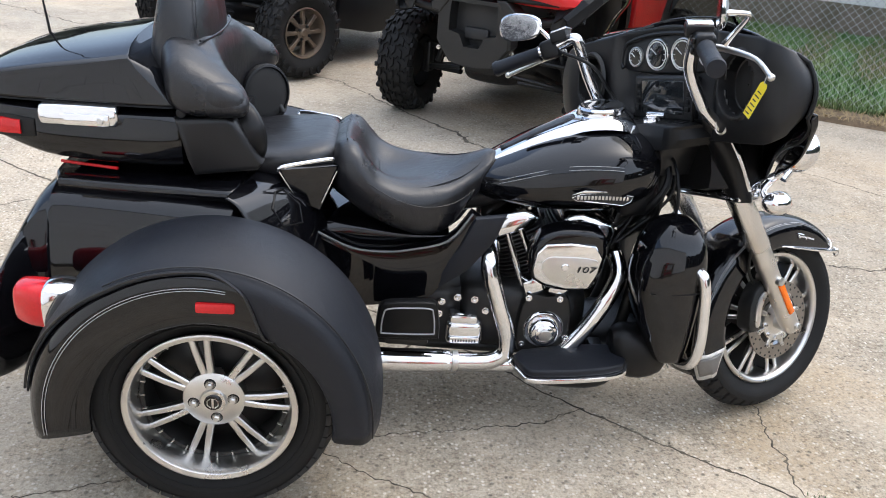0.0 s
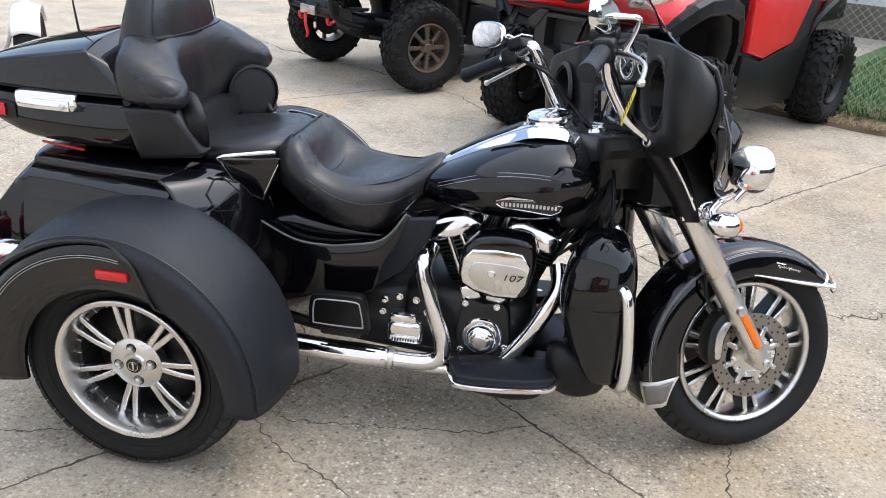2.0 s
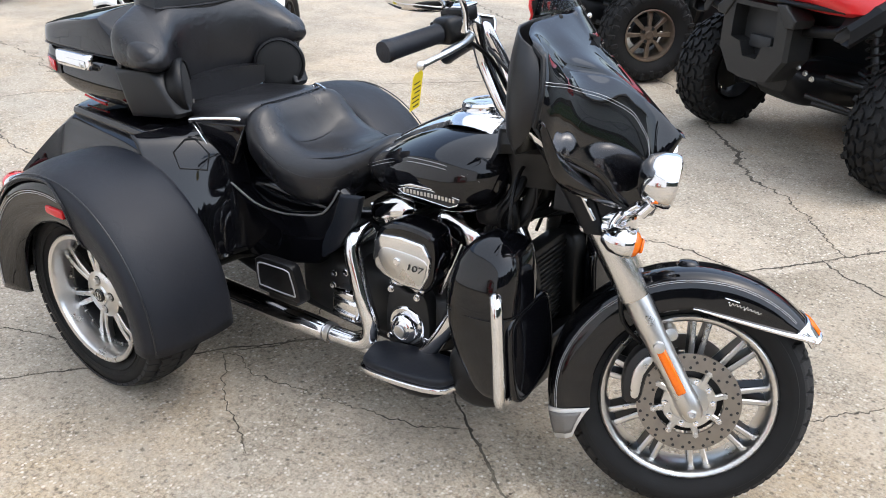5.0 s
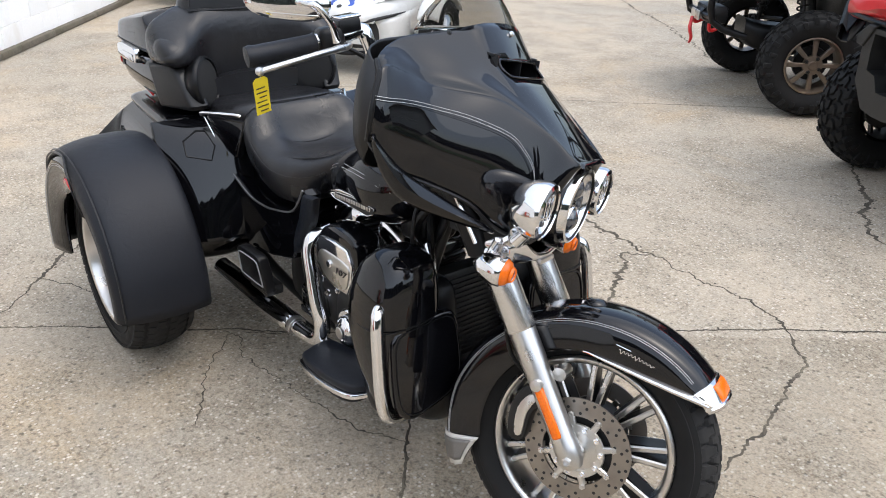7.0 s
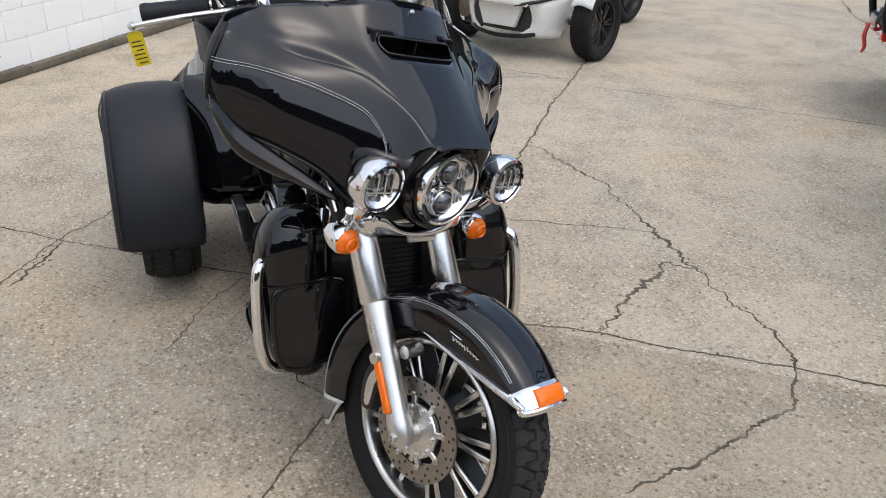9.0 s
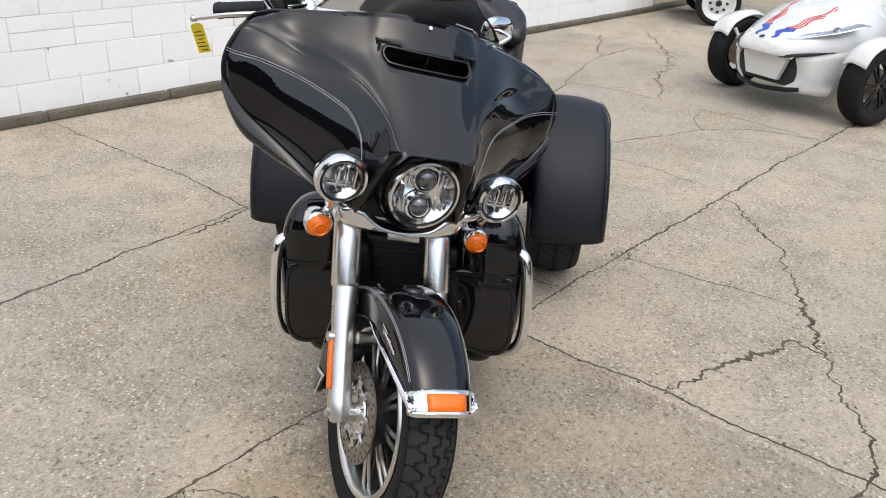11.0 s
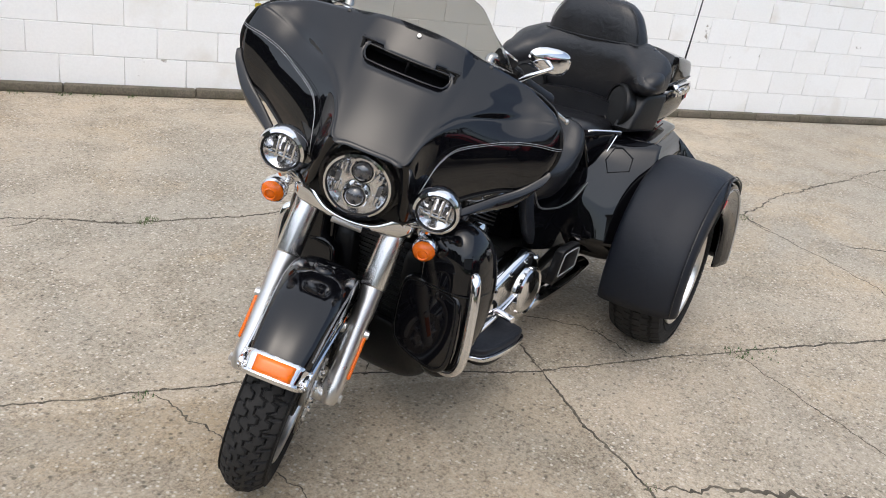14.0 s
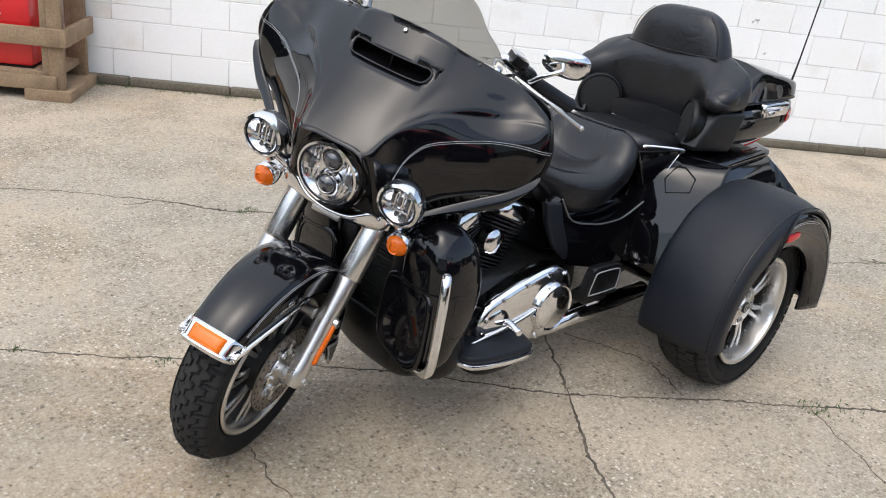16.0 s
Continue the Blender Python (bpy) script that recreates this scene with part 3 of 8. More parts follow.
# walls and ceiling of the bay, coloured near-black in place of interior shade
part("recess", join(box((10.4, 1.6, 1.3), (4.1, 0.06, 2.6)), box((12.45, 0.85, 1.3), (0.06, 1.5, 2.6)), box((8.33, 0.9, 1.3), (0.06, 1.4, 2.6)), box((10.4, 0.9, 2.62), (4.1, 1.45, 0.06))), DOORWAYSHADE, door_bay, "bay interior, its shade put into a near-black colour")
part("door_sill", box((10.4, 0.1, 0.02), (4.0, 0.2, 0.04), 0.008), CONCRETE_DARK, door_bay)

# lawn, fence and house behind the buggies
ED = Vector((0.878, -0.478, 0)).normalized()
EN = Vector((0.478, 0.878, 0)).normalized()
E0 = Vector((3.04, 4.17, 0))


def lawn_point(u, v, z=0.0):
    p = E0 + ED * u + EN * v
    return (p.x, p.y, z)


rows = []
for u in np.arange(-0.9, 9.01, 0.15):
    row = []
    for v in (0.0, 0.06, 0.15, 0.3, 0.45, 0.8, 1.5, 3.0, 5.0):
        z = -0.01 if v == 0 else 0.02 + 0.03 * noise.noise((u * 2.1, v * 3, 0)) + 0.03 * min(1, v / 0.4)
        row.append(lawn_point(u, v + (0.05 * noise.noise((u * 1.7, 0, 3)) if v < 0.4 else 0), z))
    rows.append(row)
lawn = tagged(part("lawn", grid(rows), SOIL), "soil bank and lawn beside the concrete", "lawn", kind="structure")
tagged(part("turf", grid([[lawn_point(u, v, 0.055 + 0.03 * noise.noise((u * 3, v * 3, 1))) for v in (0.34, 0.5, 1.0, 2.0, 3.5, 5.0)] for u in np.arange(-0.9, 9.01, 0.3)]), GRASS), "green turf under the grass blades", "grass", kind="stuff")
rng = random.Random(9)


def blades(n, u0, u1, v0, v1, h0, h1, z, lay):
    v, f = [], []
    for _ in range(n):
        u, w = rng.uniform(u0, u1), v0 + (v1 - v0) * rng.random() ** 1.4
        b0 = Vector(lawn_point(u, w, z))
        a = rng.uniform(0, 6.283)
        h = rng.uniform(h0, h1)
        d = Vector((math.cos(a), math.sin(a), 0))
        tip = b0 + d * h * rng.uniform(*lay) + Vector((0, 0, h * rng.uniform(0.3, 1.0) * (1.2 - lay[0])))
        s = Vector((-d.y, d.x, 0)) * rng.uniform(0.002, 0.0045)
        m_ = (b0 + tip) / 2 + Vector((0, 0, h * 0.15))
        k = len(v)
        v += [tuple(b0 - s), tuple(b0 + s), tuple(m_ + s * 0.8), tuple(m_ - s * 0.8), tuple(tip)]
        f += [(k, k + 1, k + 2, k + 3), (k + 3, k + 2, k + 4)]
    return v, f


tagged(part("grass", blades(30000, -0.7, 4.6, 0.26, 4.9, 0.06, 0.12, 0.05, (0.2, 0.8)), GRASS, flat=True), "short green lawn grass", "grass", kind="stuff")
STRAW = material("dry_straw", (0.33, 0.25, 0.13), 0.85, wear=0.5, wear_scale=5)
tagged(part("dry_grass", blades(2600, -0.7, 4.6, 0.02, 0.5, 0.05, 0.16, 0.03, (0.8, 1.3)), STRAW, flat=True), "dead straw-coloured grass on the soil bank", "dry grass", kind="stuff")
fence = thing("fence", "galvanised chain-link fence along the lawn", "fence")
wires = []
cell = 0.066
for k in range(-20, 96):
    for sgn in (1, -1):
        u0 = -0.7 + k * cell
        pts = []
        for a in range(0, 19):
            u = u0 + sgn * a * cell / 1.0 * 1.0
            if -0.7 <= u <= 4.8:
                pts.append(Vector(lawn_point(u, 0.36 + 0.003 * (a % 2) * sgn, 0.04 + a * cell)))
        if len(pts) > 1:
            wires.append(tube(pts, 0.0016, 4, 0, cap=False))
tagged(part("mesh", join(*wires), GALV, fence, "diamond wire mesh"), kind="stuff")
for u in (-0.7, 1.9, 4.7):
    part("post", lathe([(0.024, 0), (0.024, 1.28), (0.018, 1.31), (0, 1.32)], lawn_point(u, 0.38, 0.0), (0, 0, 1), 14), GALV, fence, "galvanised steel post")
part("top_rail", tube([lawn_point(-0.7, 0.38, 1.25), lawn_point(4.7, 0.38, 1.25)], 0.018, 10, 1), GALV, fence)
house = thing("house", "house with grey foundation and white lap siding", "house")
house.matrix_basis = Matrix.Translation(lawn_point(2.0, 5.2)) @ Matrix.Rotation(math.atan2(ED.y, ED.x), 4, "Z")
part("foundation", box((0, 0.3, 0.2), (9.0, 0.5, 0.44), 0.01), CONCRETE_DARK, house, "grey concrete foundation")
for k in range(14):
    part("siding_board", box((0, 0.31 + 0.0, 0.5 + 0.19 * k), (9.2, 0.54 - 0.0, 0.18), 0.006, Matrix.Rotation(radians(2), 3, "X")), SIDING, house)
part("wall", box((0, 0.33, 1.75), (9.1, 0.5, 2.7)), SIDING, house)
part("roof", box((0, 0.2, 3.2), (9.8, 1.4, 0.12), 0.02, Matrix.Rotation(radians(18), 3, "X")), CONCRETE_DARK, house, "grey shingle roof edge")

# timber crate with a red machine in it
crate = thing("crate", "weathered timber crate frame around a red machine", "crate")
crate.matrix_basis = Matrix.Translation((0.79, -3.86, 0)) @ Matrix.Rotation(radians(WALL_TURN + 180), 4, "Z")   # local x along the wall away from the yard's middle, local y towards the yard
def plank(c, size, name="plank"):
    return part(name, box(c, size, 0.004), WOOD, crate)


for x in (0.0, 1.3):
    for y in (0.16, -0.30):
        plank((x, y, 0.55), (0.09, 0.045, 0.96), "post")
        plank((x + (0.065 if x == 0 else -0.065), y - 0.01, 0.55), (0.04, 0.06, 0.96), "post")
for z in (0.40, 0.99):
    plank((0.65, 0.20, z), (1.45, 0.035, 0.11))
    plank((-0.06, -0.07, z), (0.035, 0.58, 0.11))
plank((0.65, 0.185, 0.11), (1.3, 0.03, 0.09))
plank((0.65, -0.07, 0.16), (1.3, 0.5, 0.04), "deck_board")
plank((0.05, -0.07, 0.035), (0.28, 0.58, 0.07), "skid")
plank((1.25, -0.07, 0.035), (0.28, 0.58, 0.07), "skid")
machine = thing("crated_machine", "red and white machine packed inside the timber crate", "machine")
machine.matrix_basis = crate.matrix_basis.copy()
part("lower_panel", box((0.68, -0.05, 0.42), (1.05, 0.36, 0.46), 0.02), RED, machine, "red body panel")
part("upper_panel", prism([(0.14, 0.66), (1.2, 0.66), (1.2, 1.15), (0.14, 1.15)], Matrix(((1, 0, 0, 0), (0, 0, -1, -0.05), (0, 1, 0, 0), (0, 0, 0, 1))), 0.34, 0.02), RED, machine)
part("white_flash", prism([(0.32, 0.50), (1.2, 0.50), (1.2, 1.12), (0.62, 1.12)], Matrix(((1, 0, 0, 0), (0, 0, -1, 0.135), (0, 1, 0, 0), (0, 0, 0, 1))), 0.01, 0.002), WHITEPAINT, machine, "white slanted flash")
part("base", box((0.68, -0.05, 0.185), (1.05, 0.36, 0.012)), PLASTIC, machine)

# ---- the trike motorcycle ----
trike = thing("motorcycle", "black three-wheeled touring motorcycle with chrome engine and batwing fairing", "motorcycle")
AXIS_AT = Vector((1.29, 0, 0.85))
RAKE, STEER_ANGLE = 28.0, 28.0
S = Matrix.Translation(AXIS_AT) @ Matrix.Rotation(radians(STEER_ANGLE), 4, Vector((-math.sin(radians(RAKE)), 0, math.cos(radians(RAKE))))) @ Matrix.Translation(-AXIS_AT)


def body(name, geo, mat, label="", parent=None, **kw):
    return part(name, geo, mat, parent or trike, label, **kw)


def tyre_profile(R, rim, w, crown):
    h = w / 2
    return [(rim - 0.004, -h * 0.62), (rim + 0.012, -h * 0.78), (rim + (R - rim) * 0.45, -h), (R - (R - rim) * 0.28, -h * 0.97), (R - crown * 1.2, -h * 0.8), (R - crown * 0.35, -h * 0.45),
            (R, 0), (R - crown * 0.35, h * 0.45), (R - crown * 1.2, h * 0.8), (R - (R - rim) * 0.28, h * 0.97), (rim + (R - rim) * 0.45, h), (rim + 0.012, h * 0.78), (rim - 0.004, h * 0.62)]


def smooth_profile(pr, n=3):
    return [tuple(q) for q in curve([(a, b_) for a, b_ in pr], n)]


def tread(R, w, crown, centre, cols, count, height, skew, gap=0.2, lug=0.0, side=0.035):
    """Rubber blocks round a tyre's crown, in slanted columns."""
    h = w / 2
    prof = [(-1.0, R - crown * 2.2), (-0.8, R - crown * 1.2), (-0.45, R - crown * 0.35), (0, R), (0.45, R - crown * 0.35), (0.8, R - crown * 1.2), (1.0, R - crown * 2.2)]
    px, pr = [p[0] for p in prof], [p[1] for p in prof]
    verts, faces = [], []
    edges = np.linspace(-0.95, 0.95, cols + 1)

    def at(u, a, up):
        r = float(np.interp(u, px, pr)) + up
        return (centre[0] + r * math.cos(a), centre[1] + u * h, centre[2] + r * math.sin(a))

    step = 2 * math.pi / count
    for c in range(cols):
        u0, u1 = edges[c] + side, edges[c + 1] - side
        sk = skew * (1 if c % 2 else -1)
        off = 0.5 * step * (c % 2)
        edge = c in (0, cols - 1)
        for k in range(count):
            a0 = k * step + off + gap * step * 0.5
            a1 = (k + 1) * step + off - gap * step * 0.5
            um = (u0 + u1) / 2
            rings = []
            for up, sh in ((-0.004, 0.0), (height + (lug if edge else 0), 0.06)):
                d = (u1 - u0) * sh
                da = (a1 - a0) * sh
                rings.append([at(u0 + d, a0 + da, up), at(um, a0 + da + sk * step, up), at(u1 - d, a0 + da, up), at(u1 - d, a1 - da, up), at(um, a1 - da + sk * step, up), at(u0 + d, a1 - da, up)])
            b0 = len(verts)
            verts += rings[0] + rings[1]
            for i in range(6):
                j = (i + 1) % 6
                faces.append((b0 + i, b0 + j, b0 + 6 + j, b0 + 6 + i))
            faces += [(b0 + 6, b0 + 7, b0 + 10, b0 + 11), (b0 + 7, b0 + 8, b0 + 9, b0 + 10)]
    return verts, faces


def zigzag_tread(R, w, crown, centre, cols, count, height, zig, groove, gap):
    """Rubber blocks in columns parted by zigzag grooves."""
    h = w / 2
    px, pr = [-1.0, -0.8, -0.45, 0, 0.45, 0.8, 1.0], [R - crown * k for k in (2.2, 1.2, 0.35, 0, 0.35, 1.2, 2.2)]
    at = lambda u, a, up: ((centre[0] + (float(np.interp(u, px, pr)) + up) * math.cos(a), centre[1] + u * h, centre[2] + (float(np.interp(u, px, pr)) + up) * math.sin(a)))
    edges, step = np.linspace(-1.0, 1.0, cols + 1), 2 * math.pi / count
    verts, faces = [], []
    for c in range(cols):
        for k in range(count):
            a0, a1 = (k + 0.5 * (c % 2) + gap / 2) * step, (k + 1 + 0.5 * (c % 2) - gap / 2) * step
            am = (a0 + a1) / 2
            u0, u1 = edges[c] + (groove if c else 0.02), edges[c + 1] - (groove if c < cols - 1 else 0.02)
            z0, z1 = (zig if c else 0.0), (zig if c < cols - 1 else 0.0)
            sg = 1 if c % 2 else -1
            hexa = [(u0, a0), (u1, a0), (u1 + sg * z1, am), (u1, a1), (u0, a1), (u0 + sg * z0, am)]
            b0 = len(verts)
            verts += [at(u, a, -0.006) for u, a in hexa] + [at(u, a, height) for u, a in hexa]
            faces += [(b0 + i, b0 + (i + 1) % 6, b0 + 6 + (i + 1) % 6, b0 + 6 + i) for i in range(6)] + [(b0 + 6, b0 + 7, b0 + 8, b0 + 11), (b0 + 11, b0 + 8, b0 + 9, b0 + 10)]
    return verts, faces


def carved_tread(R, w, crown, centre, periods, depth, fine=18, across=84):
    """A tyre crown carved with three stepped zigzag grooves, and slots across the shoulders."""
    px, pr = [-1.0, -0.8, -0.45, 0, 0.45, 0.8, 1.0], [R - crown * k for k in (2.2, 1.2, 0.35, 0, 0.35, 1.2, 2.2)]
    rows = []
    wave = lambda p: max(-1.0, min(1.0, 3.0 * (4 * abs((p % 1.0) - 0.5) - 1)))
    n = periods * fine
    for i in range(n):
        p = i / fine
        row = []
        for u in np.linspace(-1.0, 1.0, across + 1):
            cut = 0.0
            for mid, phase in ((-0.46, 0.0), (0.0, 0.12), (0.46, 0.24)):
                steep = 1.0 + 1.6 * (abs(wave(p + phase)) < 1)
                cut = max(cut, 1 - (abs(u - mid - 0.11 * wave(p + phase)) / (0.04 * steep)) ** 4)
            line = 0.46 + (0.11 if u > 0 else -0.11) * wave(p + (0.24 if u > 0 else 0.0))
            if line < abs(u) < 0.96:
                side = (p + (0.24 if u > 0 else 0.0) + 0.3 * (abs(u) - 0.5)) % 1.0
                cut = max(cut, 1 - (abs(side - 0.5) / 0.1) ** 4)
            r = float(np.interp(u, px, pr)) - depth * min(1.0, max(0.0, cut) * 1.6)
            a = 2 * math.pi * i / n
            row.append((centre[0] + r * math.cos(a), centre[1] + u * w / 2, centre[2] + r * math.sin(a)))
        rows.append(row)
    return grid(rows, False, True)


def spoke(angle, r0, r1, w0, w1, centre, side, h0, h1, thick):
    """One flat wheel spoke from the hub out to the rim; h0, h1: how far it stands out at its ends."""
    d = Vector((math.cos(angle), 0, math.sin(angle)))
    t = Vector((-math.sin(angle), 0, math.cos(angle)))
    y = Vector((0, side, 0))
    o = Vector(centre)
    rows = []
    for r, w, h in ((r0, w0, h0), ((r0 + r1) / 2, (w0 + w1) / 2, (h0 + h1) / 2 + 0.004), (r1, w1, h1)):
        q = o + d * r
        rows.append([tuple(q + t * w + y * (h - 0.003)), tuple(q + t * (w - 0.003) + y * h), tuple(q - t * (w - 0.003) + y * h), tuple(q - t * w + y * (h - 0.003)), tuple(q - t * w + y * (h - thick)), tuple(q + t * w + y * (h - thick))])
    return grid(rows, True, False, True)


def disc(centre, axis, r, thick, n=24, round_=0.002):
    return lathe([(0, -thick / 2), (r - round_, -thick / 2), (r, -thick / 2 + round_), (r, thick / 2 - round_), (r - round_, thick / 2), (0, thick / 2)], centre, axis, n)


def bolt(centre, axis, r=0.007, h=0.006):
    return lathe([(r * 1.3, 0), (r * 1.3, h * 0.3), (r, h * 0.35), (r * 0.95, h), (r * 0.4, h), (r * 0.35, h * 0.5), (0, h * 0.5)], centre, axis, 6)


# rear wheels
for s in (1, -1):
    C = (0, s * 0.515, 0.308)
    wheel = body("rear_wheel", lathe([(0.196, -0.088), (0.182, -0.05), (0.179, 0.0), (0.1795, 0.03), (0.182, 0.06), (0.1865, 0.084), (0.1895, 0.0925), (0.1915, 0.0955), (0.2025, 0.0985), (0.206, 0.0965), (0.2065, 0.091), (0.2, 0.084), (0.196, 0.078)], C, (0, s, 0), 80), SILVER, "machined aluminium rear wheel rim", angle=22)
    body("inner_barrel", lathe([(0.1786, 0.039), (0.169, 0.037), (0.1665, 0.03), (0.1665, -0.05)], C, (0, s, 0), 56), DARKMETAL, "black inner barrel", parent=wheel, angle=22)
    for rr, hh in ((0.232, 0.0995), (0.246, 0.1005), (0.262, 0.099)):
        body("sidewall_rib", lathe([(rr - 0.0022, hh - 0.002), (rr - 0.001, hh + 0.0008), (rr + 0.001, hh + 0.0008), (rr + 0.0022, hh - 0.002)], C, (0, s, 0), 64), RUBBER, parent=wheel)
    body("tyre", lathe(smooth_profile(tyre_profile(0.303, 0.195, 0.2, 0.013)), C, (0, s, 0), 64), RUBBER, "wide black road tyre", parent=wheel)
    body("tread", zigzag_tread(0.304, 0.203, 0.012, C, 6, 52, 0.005, 0.06, 0.03, 0.14), TREADTOP, parent=wheel)["kind"] = "stuff"
    body("brake_drum", lathe([(0, -0.01), (0.12, -0.015), (0.176, -0.04), (0.176, -0.07), (0, -0.07)], C, (0, s, 0), 40), DARKMETAL, "black brake assembly behind the spokes", parent=wheel)
    for k in range(7):
        for e in (-1, 1):
            a = radians(90 + 360 / 7 * k + 11 + e * 6.2)
            body("spoke", spoke(a, 0.06, 0.183, 0.0085, 0.0075, C, s, 0.05, 0.044, 0.02), SILVER, parent=wheel)
    body("hub", lathe([(0.0, 0.062), (0.03, 0.062), (0.034, 0.057), (0.068, 0.055), (0.074, 0.05), (0.074, 0.02), (0, 0.02)], C, (0, s, 0), 40), SILVER, "brushed hub plate", parent=wheel)
    body("hub_cap", disc((0, s * 0.579, 0.308), (0, s, 0), 0.021, 0.006), PAINT, "black hub cap with a silver emblem", parent=wheel)
    body("emblem", join(box((0, s * 0.5825, 0.308), (0.005, 0.002, 0.027), 0.0008), *[tube([(dx * 0.4, s * 0.5825, 0.308 + 0.013), (dx, s * 0.5825, 0.308 + 0.006), (dx, s * 0.5825, 0.308 - 0.006), (dx * 0.4, s * 0.5825, 0.308 - 0.013)], 0.0012, 5, 0) for dx in (-0.013, 0.013)]), SILVER, "plain silver shield emblem", parent=wheel)
    for k in range(4):
        a = radians(8 + 90 * k)
        q = (0.047 * math.cos(a), s * 0.568, 0.308 + 0.047 * math.sin(a))
        # the recess is not sunk: a black disc paints its shade
        body("nut_recess", disc(q, (0, s, 0), 0.0155, 0.008, 20), PLASTIC, "black disc drawn as the shaded recess round the nut", parent=wheel)
        q = (q[0], q[1] + s * 0.002, q[2])
        body("lug_nut", join(lathe([(0.0115, 0), (0.0115, 0.004), (0.009, 0.002)], q, (0, s, 0), 16), lathe([(0.009, 0), (0.009, 0.011), (0.006, 0.014), (0, 0.014)], q, (0, s, 0), 6)), SILVER, parent=wheel)
    for k in range(28):
        a = radians(360 / 28 * k)
        if k % 4 != 0:
            body("balance_rib", box((0.1725 * math.cos(a), s * 0.5535, 0.308 + 0.1725 * math.sin(a)), (0.013, 0.007, 0.0035), 0.001, Matrix.Rotation(-a, 3, "Y")), SILVER, parent=wheel)


# rear fenders
def fender_ring(a, inset=0.0):
    """A rear fender's cross-section at angle a of its arch, left side: inner edge, crest, shoulder, outer face, arch lip."""
    c, sn = math.cos(radians(a)), math.sin(radians(a))
    K = lambda k, y: (((0.40 if c > 0 else 0.415) + inset) * c * k, y, 0.305 + (0.424 + inset) * sn * k)
    back = max(0.0, (a - 120) / 64)
    arch = (0.285 * c + 0.012, 0.668 + inset - 0.012 * back, 0.295 + 0.283 * sn)
    return [K(0.9, 0.395), K(0.975, 0.41), K(0.998, 0.455), K(1, 0.525), K(0.99, 0.585), K(0.955, 0.645 + inset * .5), K(0.90, 0.675 + inset), K(0.83, 0.68 + inset), arch, (0.277 * c + 0.012, 0.64, 0.295 + 0.275 * sn)]


def fender_point(a, k, lift):
    full = curve(fender_ring(a, lift), 6)
    k = k * 6
    i = min(int(k), len(full) - 2)
    return full[i] + (full[i + 1] - full[i]) * (k - i)


def bra_edge(a):
    """How far over the fender's section the cover reaches: the whole outer face in front, crest and shoulder behind."""
    if a < 52:
        return 9.0
    if a < 88:
        u = (a - 52) / 36
        return 9.0 - (9.0 - 5.75) * (3 * u * u - 2 * u ** 3)
    return 5.75 - 1.1 * max(0, (a - 120) / 56)


for s in (1, -1):
    f = body("rear_fender", sided(loft([fender_ring(a) for a in np.linspace(-3, 186, 22)], 2, 3, closed_v=False, cap=False), s), PAINT, "gloss black rear fender", solid=0.006)
    rows = [[fender_point(a, k, 0.007) for k in np.linspace(0.6, bra_edge(a), 26)] for a in np.linspace(-4.5, 172, 44)]
    body("fender_cover", sided(grid(rows), s), VINYL, "stitched dull black vinyl fender cover", parent=f, solid=0.005)
    body("cover_seam", sided(tube([fender_point(a, min(bra_edge(a), 5.4), 0.0125) for a in np.linspace(-3, 120, 26)], 0.0022, 6, 2), s), LEATHER, "raised seam of the cover", parent=f)
    body("cover_hem", sided(tube([fender_point(a, bra_edge(a) - 0.08, 0.011) for a in np.linspace(36, 171, 30)], 0.0035, 6, 2), s), LEATHER, "stitched hem of the cover", parent=f)
    for k in (6.78, 6.92):
        body("pinstripe", sided(tube([fender_point(a, k, 0.0032) for a in np.linspace(80, 184, 30)], 0.0008, 5, 1), s), PINSTRIPE, "thin silver pinstripe", parent=f)
    p = fender_point(90, 7.7, 0.0)
    body("side_reflector", sided(box((0.035, p[1] + 0.004, 0.622), (0.085, 0.016, 0.025), 0.006), s), REDLENS, "red oblong reflector", parent=f)
    # tail lamp pod at the back of the fender
    lampbody = body("tail_lamp", sided(loft([ring(x, y, z, w, h, 12, 3) for x, y, z, w, h in ((-0.28, 0.55, 0.575, 0.03, 0.03), (-0.32, 0.565, 0.568, 0.045, 0.05), (-0.345, 0.57, 0.562, 0.05, 0.056), (-0.352, 0.57, 0.56, 0.05, 0.056))], 2, 3), s), CHROME, "chrome tail lamp housing")
    body("lens", sided(loft([ring(x, y, z, w, h, 12, 3) for x, y, z, w, h in ((-0.35, 0.57, 0.56, 0.047, 0.053), (-0.39, 0.56, 0.558, 0.046, 0.052), (-0.425, 0.545, 0.556, 0.04, 0.045), (-0.433, 0.54, 0.556, 0.025, 0.03))], 3, 3), s), REDLENS, "red tail lamp lens", parent=lampbody)

# rear body with trunk
rows = [ring(x, 0, (a + b_) / 2, w, (b_ - a) / 2, 20, 6) for x, w, a, b_ in (
    (-0.575, 0.30, 0.30, 0.42), (-0.56, 0.44, 0.27, 0.50), (-0.52, 0.46, 0.27, 0.58), (-0.47, 0.385, 0.28, 0.70), (-0.425, 0.366, 0.30, 0.752), (-0.38, 0.362, 0.32, 0.76), (-0.1, 0.39, 0.30, 0.76), (0.0, 0.401, 0.27, 0.757), (0.03, 0.402, 0.26, 0.755), (0.038, 0.39, 0.26, 0.745), (0.06, 0.33, 0.26, 0.70), (0.10, 0.25, 0.28, 0.66),
    (0.144, 0.19, 0.30, 0.64), (0.2, 0.16, 0.31, 0.62), (0.30, 0.145, 0.37, 0.62), (0.42, 0.13, 0.40, 0.60), (0.58, 0.11, 0.44, 0.58))]
